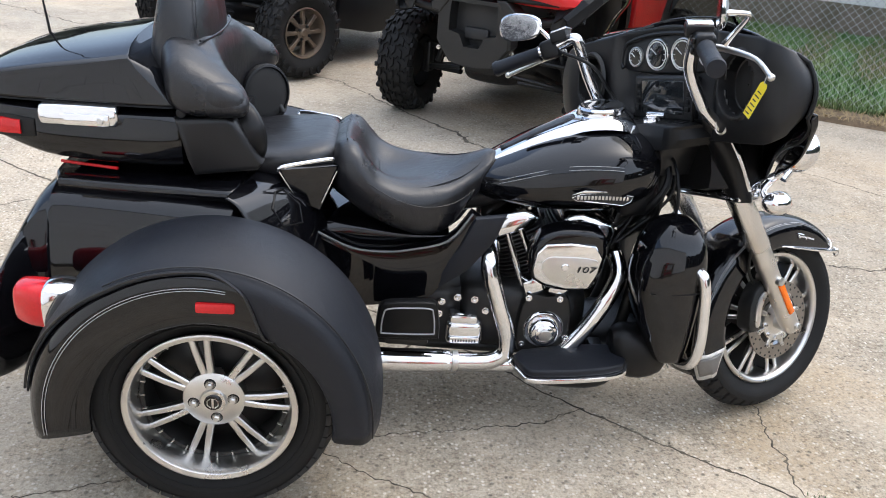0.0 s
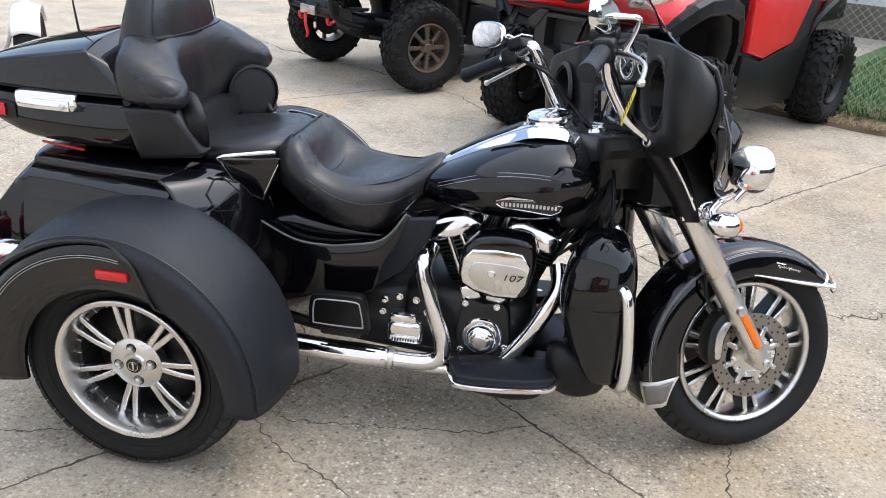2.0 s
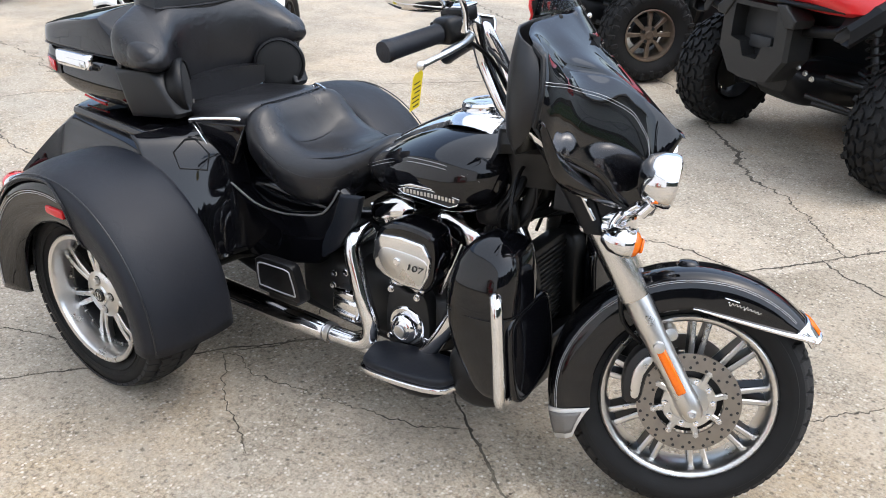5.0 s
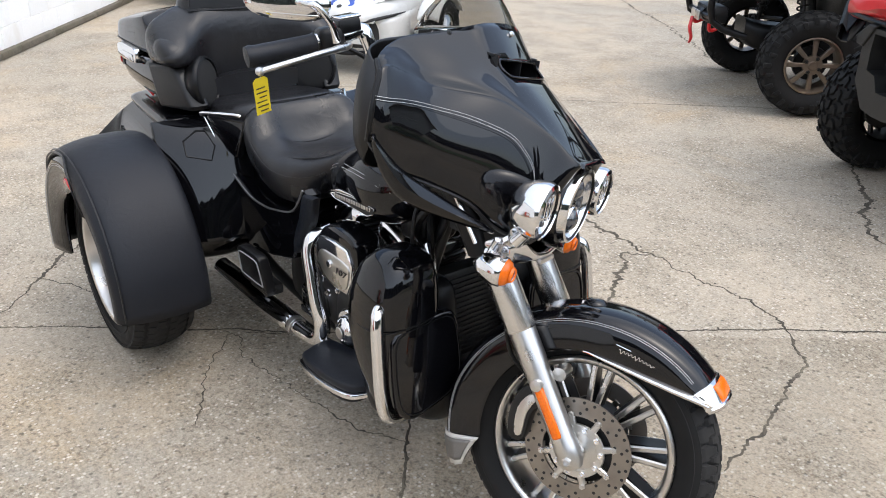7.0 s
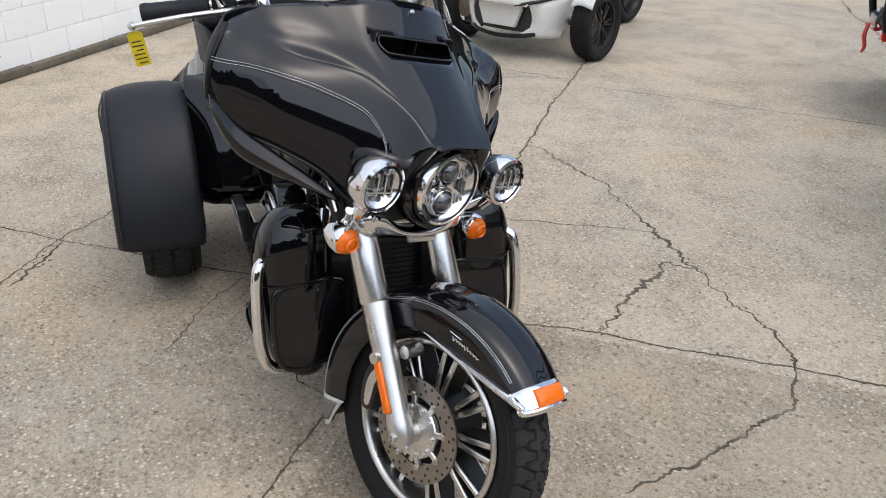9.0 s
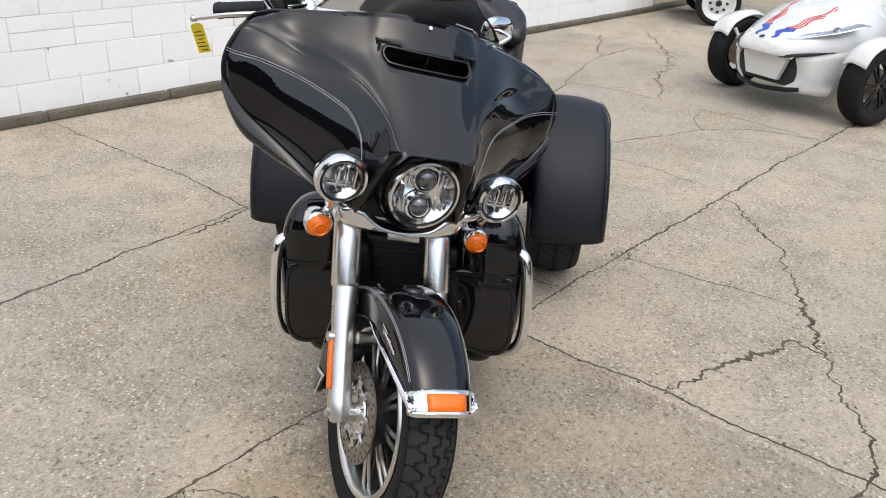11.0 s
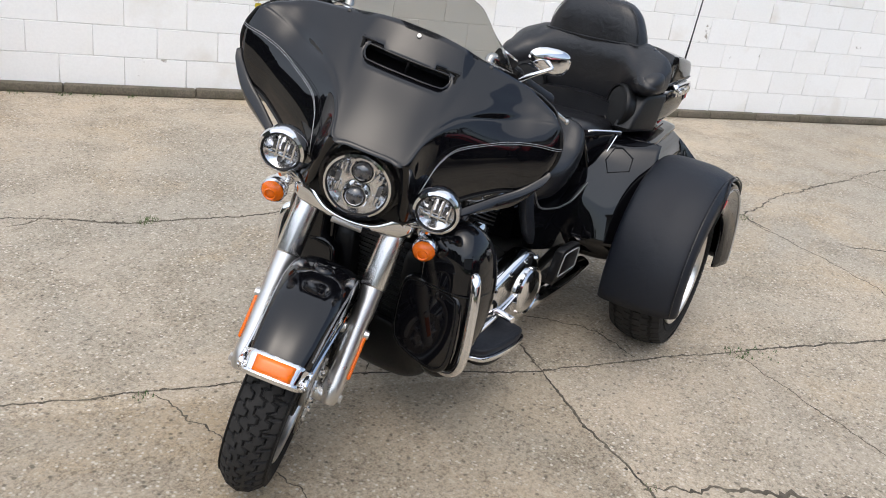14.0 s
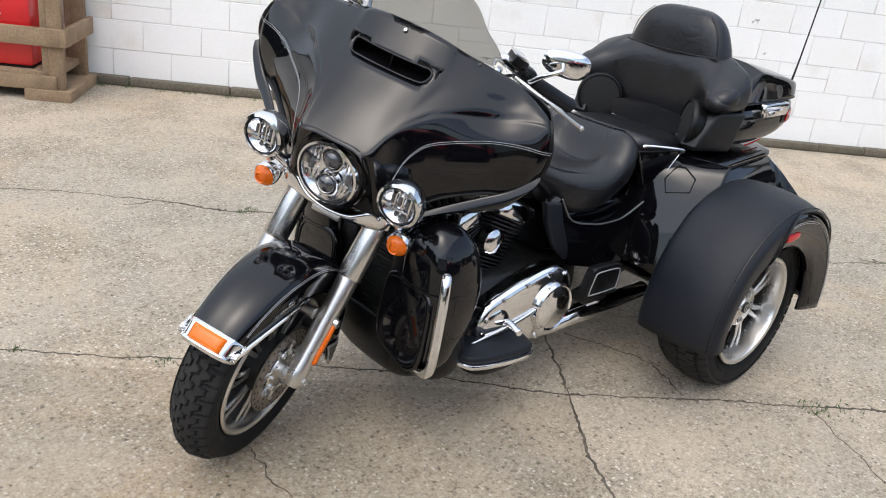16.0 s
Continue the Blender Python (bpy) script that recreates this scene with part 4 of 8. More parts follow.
rows = [[(x, y * ((0.945 + 0.85 * min(0.16, max(0.0, 0.765 - z))) if x < 0.032 else 1.0), z) for x, y, z in r] for r in rows]   # the trunk's sides lean in towards the top
rear = body("rear_body", loft(rows, 4, 2), PAINT, "gloss black rear body and trunk")
body("trunk_top", loft([ring(x, 0, 0.75, w, 0.024, 18, 4.5) for x, w in ((-0.42, 0.28), (-0.405, 0.31), (-0.38, 0.322), (-0.15, 0.345), (0.0, 0.358), (0.022, 0.35), (0.03, 0.32))], 3, 3), PAINT, "raised gloss black trunk lid", parent=rear)
for s in (1, -1):
    # quarter panel that sweeps from under the seat out to the fender, with a six-sided flap in it
    cols = [[(0.012, 0.397, 0.766), (0.036, 0.403, 0.75), (0.062, 0.41, 0.715), (0.095, 0.415, 0.66), (0.15, 0.42, 0.54), (0.195, 0.425, 0.40)],
            [(0.03, 0.312, 0.767), (0.085, 0.314, 0.753), (0.122, 0.318, 0.715), (0.155, 0.322, 0.66), (0.205, 0.325, 0.54), (0.245, 0.325, 0.40)],
            [(0.05, 0.225, 0.767), (0.12, 0.226, 0.757), (0.17, 0.225, 0.72), (0.2, 0.222, 0.66), (0.24, 0.22, 0.54), (0.268, 0.218, 0.40)],
            [(0.07, 0.15, 0.765), (0.14, 0.15, 0.755), (0.19, 0.15, 0.72), (0.22, 0.15, 0.66), (0.255, 0.15, 0.54), (0.28, 0.15, 0.40)]]
    panel = body("quarter_panel", sided(loft(cols, 6, 5, closed_v=False, cap=False), s), PAINT, "gloss black quarter panel", parent=rear, solid=0.005, angle=60)
    skin = [curve(c, 5)[::-1] for c in cols[2::-1]]
    reach = lambda y, z: float(np.interp(y, [0.223, 0.317, 0.411], [np.interp(z, c[:, 2], c[:, 0]) for c in skin]))
    o = [(reach(y, z) + 0.002, y, z + 0.001) for y, z in ((0.262, 0.742), (0.286, 0.744), (0.332, 0.716), (0.336, 0.672), (0.27, 0.657), (0.25, 0.70), (0.262, 0.742))]
    body("flap_outline", sided(tube(o, 0.003, 6, 0), s), PLASTIC, "dark joint round a six-sided flap", parent=rear)
    body("side_marker", sided(box((-0.235, 0.382, 0.585), (0.07, 0.012, 0.03), 0.004), s), REDLENS, "dark red marker", parent=rear)

# travel case
rows = [ring(x, 0, (a + b_) / 2, w, (b_ - a) / 2, 18, 5) for x, w, a, b_ in (
    (-0.602, 0.20, 0.88, 0.945), (-0.592, 0.245, 0.865, 0.95), (-0.57, 0.272, 0.852, 0.95), (-0.53, 0.291, 0.838, 0.95), (-0.47, 0.304, 0.815, 0.95), (-0.40, 0.31, 0.797, 0.95), (-0.25, 0.318, 0.788, 0.95), (-0.12, 0.318, 0.788, 0.95), (-0.10, 0.305, 0.79, 0.945))]
case = body("travel_case", loft(rows, 3, 2), PAINT, "gloss black rear travel case")
rows = []
for x, w, top, edge, lean in ((-0.606, 0.17, 0.985, 0.975, 0), (-0.603, 0.215, 0.997, 0.986, 0), (-0.59, 0.25, 1.01, 0.996, 0), (-0.56, 0.278, 1.024, 1.005, 0), (-0.515, 0.294, 1.037, 1.014, 0), (-0.43, 0.302, 1.056, 1.03, 0), (-0.35, 0.306, 1.071, 1.043, 0), (-0.25, 0.308, 1.085, 1.056, -0.2), (-0.16, 0.305, 1.09, 1.063, -0.6), (-0.125, 0.301, 1.086, 1.06, -0.85), (-0.105, 0.288, 1.058, 1.035, -0.85)):
    prof = ((1.0, 0.954), (1.0, 0.97), (0.985, edge - 0.012), (0.955, edge), (0.9, edge + (top - edge) * 0.2), (0.72, edge + (top - edge) * 0.6), (0.4, top - (top - edge) * 0.1), (0.0, top))
    under = [(x, w * k, 0.953) for k in (0.97, 0.8, 0.3, -0.3, -0.8, -0.97)]
    rows.append([(x + lean * (z - 0.954), -w * k, z) for k, z in prof] + [(x + lean * (z - 0.954), w * k, z) for k, z in reversed(prof[:-1])] + under)
lid = body("lid", loft(rows, 4, 3, closed_v=True), PAINT, "gloss black domed lid", parent=case)
body("case_seal", loft([ring(x, 0, 0.951, w, 0.004, 18, 5) for x, w in ((-0.602, 0.2), (-0.592, 0.248), (-0.57, 0.275), (-0.52, 0.297), (-0.35, 0.311), (-0.13, 0.311), (-0.11, 0.29))], 3, 2), PLASTIC, "black rubber seal", parent=case)
for s in (1, -1):
    latch = body("latch", sided(loft([ring(y, x, z, w, h, 12, 6, axis="y") for y, x, z, w, h in ((0.30, -0.335, 0.927, 0.092, 0.025), (0.328, -0.335, 0.927, 0.092, 0.025), (0.334, -0.335, 0.927, 0.085, 0.02))], 2, 2), s), CHROME, "chrome case latch", parent=case)
    body("latch_flap", sided(box((-0.315, 0.335, 0.919), (0.105, 0.006, 0.028), 0.003), s), CHROME, parent=case)
    body("key_lock", sided(disc((-0.282, 0.339, 0.919), (0, 1, 0), 0.008, 0.006), s), SILVER, parent=case)
    body("case_lamp", sided(loft([ring(x, y, 0.885, w, h, 10, 5) for x, y, w, h in ((-0.445, 0.298, 0.012, 0.022), (-0.5, 0.288, 0.014, 0.028), (-0.56, 0.266, 0.014, 0.028), (-0.595, 0.24, 0.012, 0.024))], 3, 2), s), PLASTIC, "black lamp surround", parent=case)
    body("lamp_lens", sided(loft([ring(x, y, 0.885, w, h, 10, 5) for x, y, w, h in ((-0.478, 0.303, 0.008, 0.017), (-0.54, 0.284, 0.01, 0.02), (-0.595, 0.252, 0.01, 0.019))], 3, 2), s), REDLENS, "red marker lens", parent=case)
    body("lower_reflector", sided(tube([(-0.41, 0.262, 0.79), (-0.34, 0.272, 0.787), (-0.27, 0.28, 0.784)], 0.004, 8), s), REDLENS, "red light strip", parent=case)
    # side pod in front of the case
    outline = [(-0.115, 0.932), (0.0, 0.938), (0.022, 0.922), (0.055, 0.865), (0.082, 0.812), (0.07, 0.796), (-0.075, 0.79), (-0.09, 0.83)]
    body("side_pod", sided(prism(outline, Matrix(((1, 0, 0, 0), (-0.3, 0, -1, 0.272), (0, 1, 0, 0), (0, 0, 0, 1))), 0.07, 0.016, 3), s), INNER, "satin black side pod", parent=case)
    sc, sa = Vector((0.03, 0.196, 0.873)), Vector((0.72, -0.68, 0.1)).normalized()
    spk = body("rear_speaker", sided(lathe([(0.0, -0.06), (0.05, -0.06), (0.076, -0.04), (0.085, -0.015), (0.087, -0.004), (0.085, 0.0), (0.0, 0.0)], sc, sa, 32), s), PLASTIC, "round black speaker pod")
    body("grille", sided(lathe([(0.0, 0.006), (0.055, 0.005), (0.074, 0.002), (0.078, -0.002)], sc, sa, 32), s), CLOTH, "black speaker cloth", parent=spk)
    body("grille_ring", sided(lathe([(0.075, 0.0), (0.078, 0.007), (0.084, 0.005), (0.0872, -0.003)], sc, sa, 32), s), PLASTIC, parent=spk)
antenna = body("antenna", tube([(-0.585, 0.235, 0.96), (-0.605, 0.24, 1.1), (-0.67, 0.255, 1.75)], [0.006, 0.003, 0.002], 8, 2), PLASTIC, "thin black antenna mast", parent=case)

# backrest: lower cushion with wrap-round arms, tall centre pad
rows = []
for y, x0, z0, z1, d in ((-0.338, -0.05, 0.962, 0.985, 0.03), (-0.332, -0.045, 0.945, 1.012, 0.07), (-0.305, -0.042, 0.932, 1.04, 0.095), (-0.26, -0.052, 0.92, 1.062, 0.1), (-0.215, -0.078, 0.90, 1.083, 0.09), (-0.16, -0.10, 0.85, 1.10, 0.078), (-0.08, -0.11, 0.82, 1.11, 0.072), (0, -0.113, 0.815, 1.112, 0.07)):
    r = ring(y, x0, (z0 + z1) / 2, d, (z1 - z0) / 2, 16, 2.7, axis="y")
    lean = 0.5 if abs(y) > 0.2 else 0.12
    rows.append([(p[0], p[1], p[2] - lean * (p[0] - x0) * max(0.0, (p[2] - z0) / (z1 - z0))) for p in r])
rows += [[(p[0], -p[1], p[2]) for p in r] for r in reversed(rows[:-1])]
backrest = body("backrest", loft(rows, 4, 3), LEATHER, "padded black leather wrap-around passenger backrest")
for s in (1, -1):
    body("armrest", sided(loft([ring(x, y, z, w, h, 12, 2.3) for x, y, z, w, h in ((-0.06, 0.29, 0.985, 0.02, 0.02), (-0.05, 0.292, 0.985, 0.042, 0.042), (0.0, 0.292, 0.978, 0.046, 0.042), (0.035, 0.288, 0.968, 0.036, 0.034), (0.05, 0.285, 0.962, 0.018, 0.016), (0.053, 0.285, 0.961, 0.006, 0.006))], 3, 3), s), LEATHER, "padded leather armrest", parent=backrest)
    body("stay_knob", sided(disc((-0.10, 0.312, 0.945), (0, 1, 0), 0.012, 0.026), s), PLASTIC, "black knob", parent=backrest)
rows = [ring(z, x, 0, d, w, 16, 3.0, axis="z") for z, x, d, w in ((1.0, -0.135, 0.08, 0.235), (1.05, -0.137, 0.078, 0.222), (1.085, -0.136, 0.076, 0.207), (1.12, -0.135, 0.072, 0.197), (1.155, -0.134, 0.067, 0.183), (1.19, -0.135, 0.06, 0.163), (1.218, -0.137, 0.048, 0.132), (1.234, -0.14, 0.032, 0.092), (1.239, -0.14, 0.014, 0.045))]
body("head_pad", loft(rows, 3, 3), LEATHER, "tall rounded leather centre pad", parent=backrest)
body("pad_seam", tube([(-0.075, -0.195, 1.092), (-0.064, -0.16, 1.09), (-0.058, -0.08, 1.088), (-0.056, 0, 1.087), (-0.058, 0.08, 1.088), (-0.064, 0.16, 1.09), (-0.075, 0.195, 1.092)], 0.003, 6), LEATHER, parent=backrest)
for s in (1, -1):
    body("pad_gusset_seam", sided(tube([(-0.083, 0.185, 1.10), (-0.086, 0.176, 1.15), (-0.092, 0.155, 1.19), (-0.102, 0.122, 1.222)], 0.0016, 6), s), LEATHER, parent=backrest)


# seats
def seat(rowset):
    rows = []
    for x, w, zc, ze, zs, zb in rowset:
        half = [(x, w * 0.92, zb), (x, w, zs), (x, w * 0.9, zs + (ze - zs) * 0.72), (x, w * 0.64, ze), (x, w * 0.34, zc + (ze - zc) * 0.25)]
        rows.append([*half, (x, 0, zc), *[(p[0], -p[1], p[2]) for p in reversed(half)], (x, -w * 0.5, zb - 0.01), (x, w * 0.5, zb - 0.01)])
    return loft(rows, 4, 3)


rider = body("rider_seat", seat(((0.235, 0.12, 0.80, 0.80, 0.77, 0.735), (0.255, 0.17, 0.828, 0.828, 0.78, 0.715), (0.285, 0.198, 0.838, 0.843, 0.77, 0.70), (0.315, 0.208, 0.808, 0.834, 0.75, 0.68), (0.345, 0.211, 0.755, 0.798, 0.735, 0.66), (0.375, 0.212, 0.724, 0.766, 0.715, 0.645), (0.43, 0.212, 0.72, 0.742, 0.69, 0.622),
                         (0.50, 0.2, 0.73, 0.736, 0.68, 0.605), (0.57, 0.165, 0.748, 0.74, 0.69, 0.615), (0.63, 0.115, 0.775, 0.76, 0.715, 0.68), (0.68, 0.075, 0.798, 0.785, 0.75, 0.725), (0.705, 0.035, 0.795, 0.787, 0.76, 0.745))), LEATHER, "deep bucket rider seat in black leather")
for s in (1, -1):
    body("seat_seam", sided(tube([(0.30, 0.12, 0.843), (0.345, 0.15, 0.795), (0.38, 0.16, 0.757), (0.43, 0.165, 0.735), (0.50, 0.155, 0.73), (0.60, 0.1, 0.747), (0.66, 0.05, 0.777)], 0.0018, 6), s), LEATHER, parent=rider)
    body("side_stitch", sided(tube([(0.26, 0.168, 0.79), (0.33, 0.205, 0.76), (0.42, 0.211, 0.712), (0.50, 0.2, 0.69), (0.58, 0.16, 0.69), (0.64, 0.11, 0.715)], 0.001, 6), s), LEATHER, parent=rider)
body("seat_seam", tube([(0.285, -0.13, 0.846), (0.28, 0, 0.842), (0.285, 0.13, 0.846)], 0.0022, 6), LEATHER, parent=rider)
body("bucket_crease", tube([(0.372, -0.12, 0.757), (0.374, -0.07, 0.733), (0.375, 0, 0.7245), (0.374, 0.07, 0.733), (0.372, 0.12, 0.757)], 0.0022, 6), LEATHER, parent=rider)
pass_ = body("passenger_seat", seat(((-0.07, 0.16, 0.80, 0.80, 0.78, 0.75), (0.0, 0.19, 0.812, 0.812, 0.79, 0.75), (0.1, 0.205, 0.82, 0.822, 0.795, 0.75), (0.19, 0.195, 0.832, 0.834, 0.80, 0.75), (0.235, 0.17, 0.835, 0.835, 0.80, 0.75), (0.26, 0.14, 0.82, 0.82, 0.80, 0.75))), LEATHER, "flat passenger seat in black leather")
body("seat_skirt", loft([ring(x, 0, 0.845, 0.2, 0.04, 12, 2.2) for x in (-0.1, -0.05, 0.0)], 2, 2), LEATHER, "gathered leather behind the seat", parent=pass_)
for s in (1, -1):
    frame_tri = body("grab_rail", sided(tube([(0.118, 0.262, 0.795), (0.135, 0.262, 0.805), (0.235, 0.205, 0.81), (0.252, 0.19, 0.806)], 0.006, 10), s), CHROME, "chrome grab rail beside the passenger seat")
    body("rail_panel", sided(prism([(0.12, 0.792), (0.268, 0.79), (0.222, 0.665), (0.165, 0.70)], Matrix(((1, 0, 0, 0), (-0.45, 0, -1, 0.29), (0, 1, 0, 0), (0, 0, 0, 1))), 0.03, 0.006), s), PAINT, parent=frame_tri)
    body("rail_edge", sided(tube([(0.12, 0.256, 0.79), (0.16, 0.238, 0.715)], 0.0022, 6, 1), s), CHROME, parent=frame_tri)
    body("rail_edge", sided(tube([(0.262, 0.19, 0.775), (0.225, 0.205, 0.69)], 0.002, 6, 1), s), CHROME, parent=frame_tri)
    # side cover below the seat; grey tubes draw the highlights on its edges
    line = [(0.145, 0.637), (0.203, 0.618), (0.309, 0.566), (0.40, 0.556), (0.463, 0.562), (0.569, 0.59), (0.632, 0.672)]
    outline = [tuple(p) for p in curve(line, 3)] + [(0.655, 0.66), (0.60, 0.52), (0.54, 0.42), (0.42, 0.39), (0.27, 0.38), (0.235, 0.45)]
    cover = body("side_cover", sided(prism(outline, Matrix(((1, 0, 0, 0), (-0.07, 0, -1, 0.205), (0, 1, 0, 0), (0, 0, 0, 1))), 0.05, 0.008), s), PAINT, "gloss black side cover")
    body("cover_edge", sided(tube([(x, 0.232 - 0.07 * x, z) for x, z in line], 0.0032, 8), s), EDGEGLINT, "grey tube drawn as the side cover's edge highlight", parent=cover)
    body("cover_edge", sided(tube([(0.15, 0.23, 0.64), (0.19, 0.235, 0.55), (0.238, 0.23, 0.45)], 0.0032, 8), s), EDGEGLINT, parent=cover)
    body("heat_shield", sided(prism([(0.64, 0.662), (0.725, 0.678), (0.70, 0.60), (0.635, 0.505), (0.56, 0.445), (0.52, 0.44), (0.555, 0.50), (0.605, 0.58)], Matrix(((1, 0, 0, 0), (0.1, 0, -1, 0.12), (0, 1, 0, 0), (0, 0, 0, 1))), 0.03, 0.01), s), VINYL, "dull black heat shield")
    # passenger footboard, folded up
    outline = curve([(0.383, 0.345), (0.387, 0.42), (0.405, 0.448), (0.47, 0.455), (0.535, 0.455), (0.55, 0.43), (0.558, 0.35), (0.54, 0.332), (0.40, 0.33)], 3, True)
    pb = body("passenger_board", sided(prism([tuple(p) for p in outline], Matrix(((1, 0, 0, 0), (0, 0.12, -1, 0.235), (0, 1, 0, 0), (0, 0, 0, 1))), 0.035, 0.007), s), PLASTIC, "folded black passenger footboard")
    o2 = curve([(0.398, 0.362), (0.402, 0.415), (0.415, 0.434), (0.47, 0.439), (0.527, 0.439), (0.537, 0.42), (0.543, 0.365), (0.53, 0.355), (0.41, 0.353)], 3, True)
    body("board_trim", sided(tube([(p[0], 0.235 + 0.12 * p[1] + 0.019, p[1]) for p in list(o2) + [o2[0]]], 0.0022, 6, 1), s), PINSTRIPE, "thin silver outline", parent=pb)
    body("board_hinge", sided(box((0.47, 0.25, 0.325), (0.12, 0.06, 0.035), 0.008), s), DARKMETAL, parent=pb)

# tank
TANK = ((0.635, 0.05, 0.69, 0.735), (0.65, 0.085, 0.68, 0.757), (0.72, 0.145, 0.668, 0.795), (0.82, 0.195, 0.662, 0.848), (0.93, 0.222, 0.664, 0.89), (1.02, 0.228, 0.672, 0.905), (1.09, 0.205, 0.695, 0.90), (1.135, 0.165, 0.73, 0.88), (1.15, 0.1, 0.77, 0.85))
rows = [ring(x, 0, (a + b_) / 2, w, (b_ - a) / 2, 16, 2.45) for x, w, a, b_ in TANK]
tank = body("fuel_tank", loft(rows, 4, 3), PAINT, "gloss black fuel tank")


def tank_point(x, z, lift=0.0):
    """The tank's skin at length x and height z, left side."""
    w, a, b_ = (float(np.interp(x, [t[0] for t in TANK], [t[i] for t in TANK])) for i in (1, 2, 3))
    v = min(0.999, abs((z - (a + b_) / 2) / ((b_ - a) / 2)))
    return (x, w * (1 - v ** 2.45) ** (1 / 2.45) + lift, z)


for s in (1, -1):
    for dz in (0.0, 0.008):
        body("pinstripe", sided(tube([tank_point(x, z + dz, 0.002) for x, z in ((0.67, 0.725), (0.73, 0.757), (0.80, 0.788), (0.87, 0.812), (0.93, 0.824), (1.0, 0.828), (1.06, 0.82), (1.10, 0.80))], 0.0008, 5, 4), s), PINSTRIPE, "thin silver pinstripe", parent=tank)
    # maker's badge: a plain winged plate with a row of bars
    y = tank_point(0.97, 0.755)[1]
    plate = [(-0.085, -0.004), (-0.06, 0.006), (0.0, 0.009), (0.052, 0.006), (0.088, 0.0), (0.082, -0.016), (0.06, -0.026), (-0.02, -0.017), (-0.07, -0.013)]
    pm = pose(0.968, y + 0.004, 0.757, 90, 0, 180 - 7) @ pose(0, 0, 0, 0, 180, 0)
    badge = body("badge", sided(prism(plate, pm, 0.004, 0.001), s), INK_AND_SHADE, "winged black and silver tank badge", parent=tank)
    body("badge_rim", sided(tube([pm @ Vector((p[0], p[1], -0.002)) for p in plate + plate[:1]], 0.0012, 5, 0), s), CHROME, "silver badge rim", parent=tank)
    body("badge_wing", sided(prism([(-0.088, 0.003), (-0.05, 0.0165), (0.03, 0.0125), (0.045, 0.017), (0.068, 0.009), (0.084, 0.003), (0.052, 0.0085), (0.0, 0.0115), (-0.06, 0.008)], pm, 0.005, 0.001), s), CHROME, "silver wing of the badge", parent=tank)
    for i in range(15):
        u = -0.068 + 0.01 * i
        body("badge_bar", sided(moved(box((u, -0.004 - 0.03 * max(0, u) - 0.0, -0.003), (0.0062, 0.0105, 0.002), 0.0006), pm), s), SILVER, parent=tank)
console = body("tank_console", loft([[(x, -w * 1.08, z - 0.034), (x, -w * 0.95, z - 0.006), (x, -w * 0.5, z), (x, 0, z + 0.002), (x, w * 0.5, z), (x, w * 0.95, z - 0.006), (x, w * 1.08, z - 0.034)] for x, w, z in ((0.672, 0.024, 0.768), (0.69, 0.034, 0.785), (0.80, 0.05, 0.852), (0.90, 0.062, 0.903), (0.95, 0.08, 0.925), (1.02, 0.088, 0.932), (1.075, 0.078, 0.918), (1.11, 0.05, 0.89))], 4, 3, closed_v=True), CHROME, "chrome tank console")
body("console_insert", loft([[(x, -w, z), (x, 0, z + 0.003), (x, w, z)] for x, w, z in ((0.715, 0.014, 0.805), (0.80, 0.02, 0.856), (0.88, 0.024, 0.897), (0.915, 0.02, 0.913))], 3, 3, closed_v=False, cap=False), LEATHER, "black insert strip", parent=console, solid=0.003)
cap = body("fuel_cap", lathe([(0.0, 0.012), (0.035, 0.011), (0.052, 0.008), (0.056, 0.01), (0.063, 0.009), (0.067, 0.003), (0.066, -0.006), (0.07, -0.014), (0.078, -0.03)], (0.99, 0, 0.94), (-0.12, 0, 1), 36), CHROME, "polished chrome fuel cap", parent=console)

# frame and engine
body("frame", join(tube([(0.30, 0.0, 0.60), (0.7, 0, 0.66), (1.15, 0, 0.86)], 0.03, 10), *[tube([(1.2, y * 0.4, 0.86), (1.14, y, 0.55), (1.1, y, 0.27), (0.95, y, 0.22), (0.4, y, 0.24), (0.1, y, 0.3)], 0.018, 10) for y in (0.12, -0.12)]), DARKMETAL, "black tubular frame")
engine = body("engine", join(loft([ring(x, 0, z, w, h, 12, 4) for x, z, w, h in ((0.62, 0.33, 0.11, 0.09), (0.65, 0.33, 0.15, 0.11), (0.80, 0.33, 0.165, 0.11), (0.95, 0.33, 0.16, 0.10), (1.0, 0.33, 0.12, 0.08))], 2, 2), loft([ring(x, 0, 0.32, w, 0.11, 12, 4) for x, w in ((0.40, 0.1), (0.43, 0.14), (0.58, 0.15), (0.63, 0.13))], 2, 2)), DARKMETAL, "black V-twin engine cases")
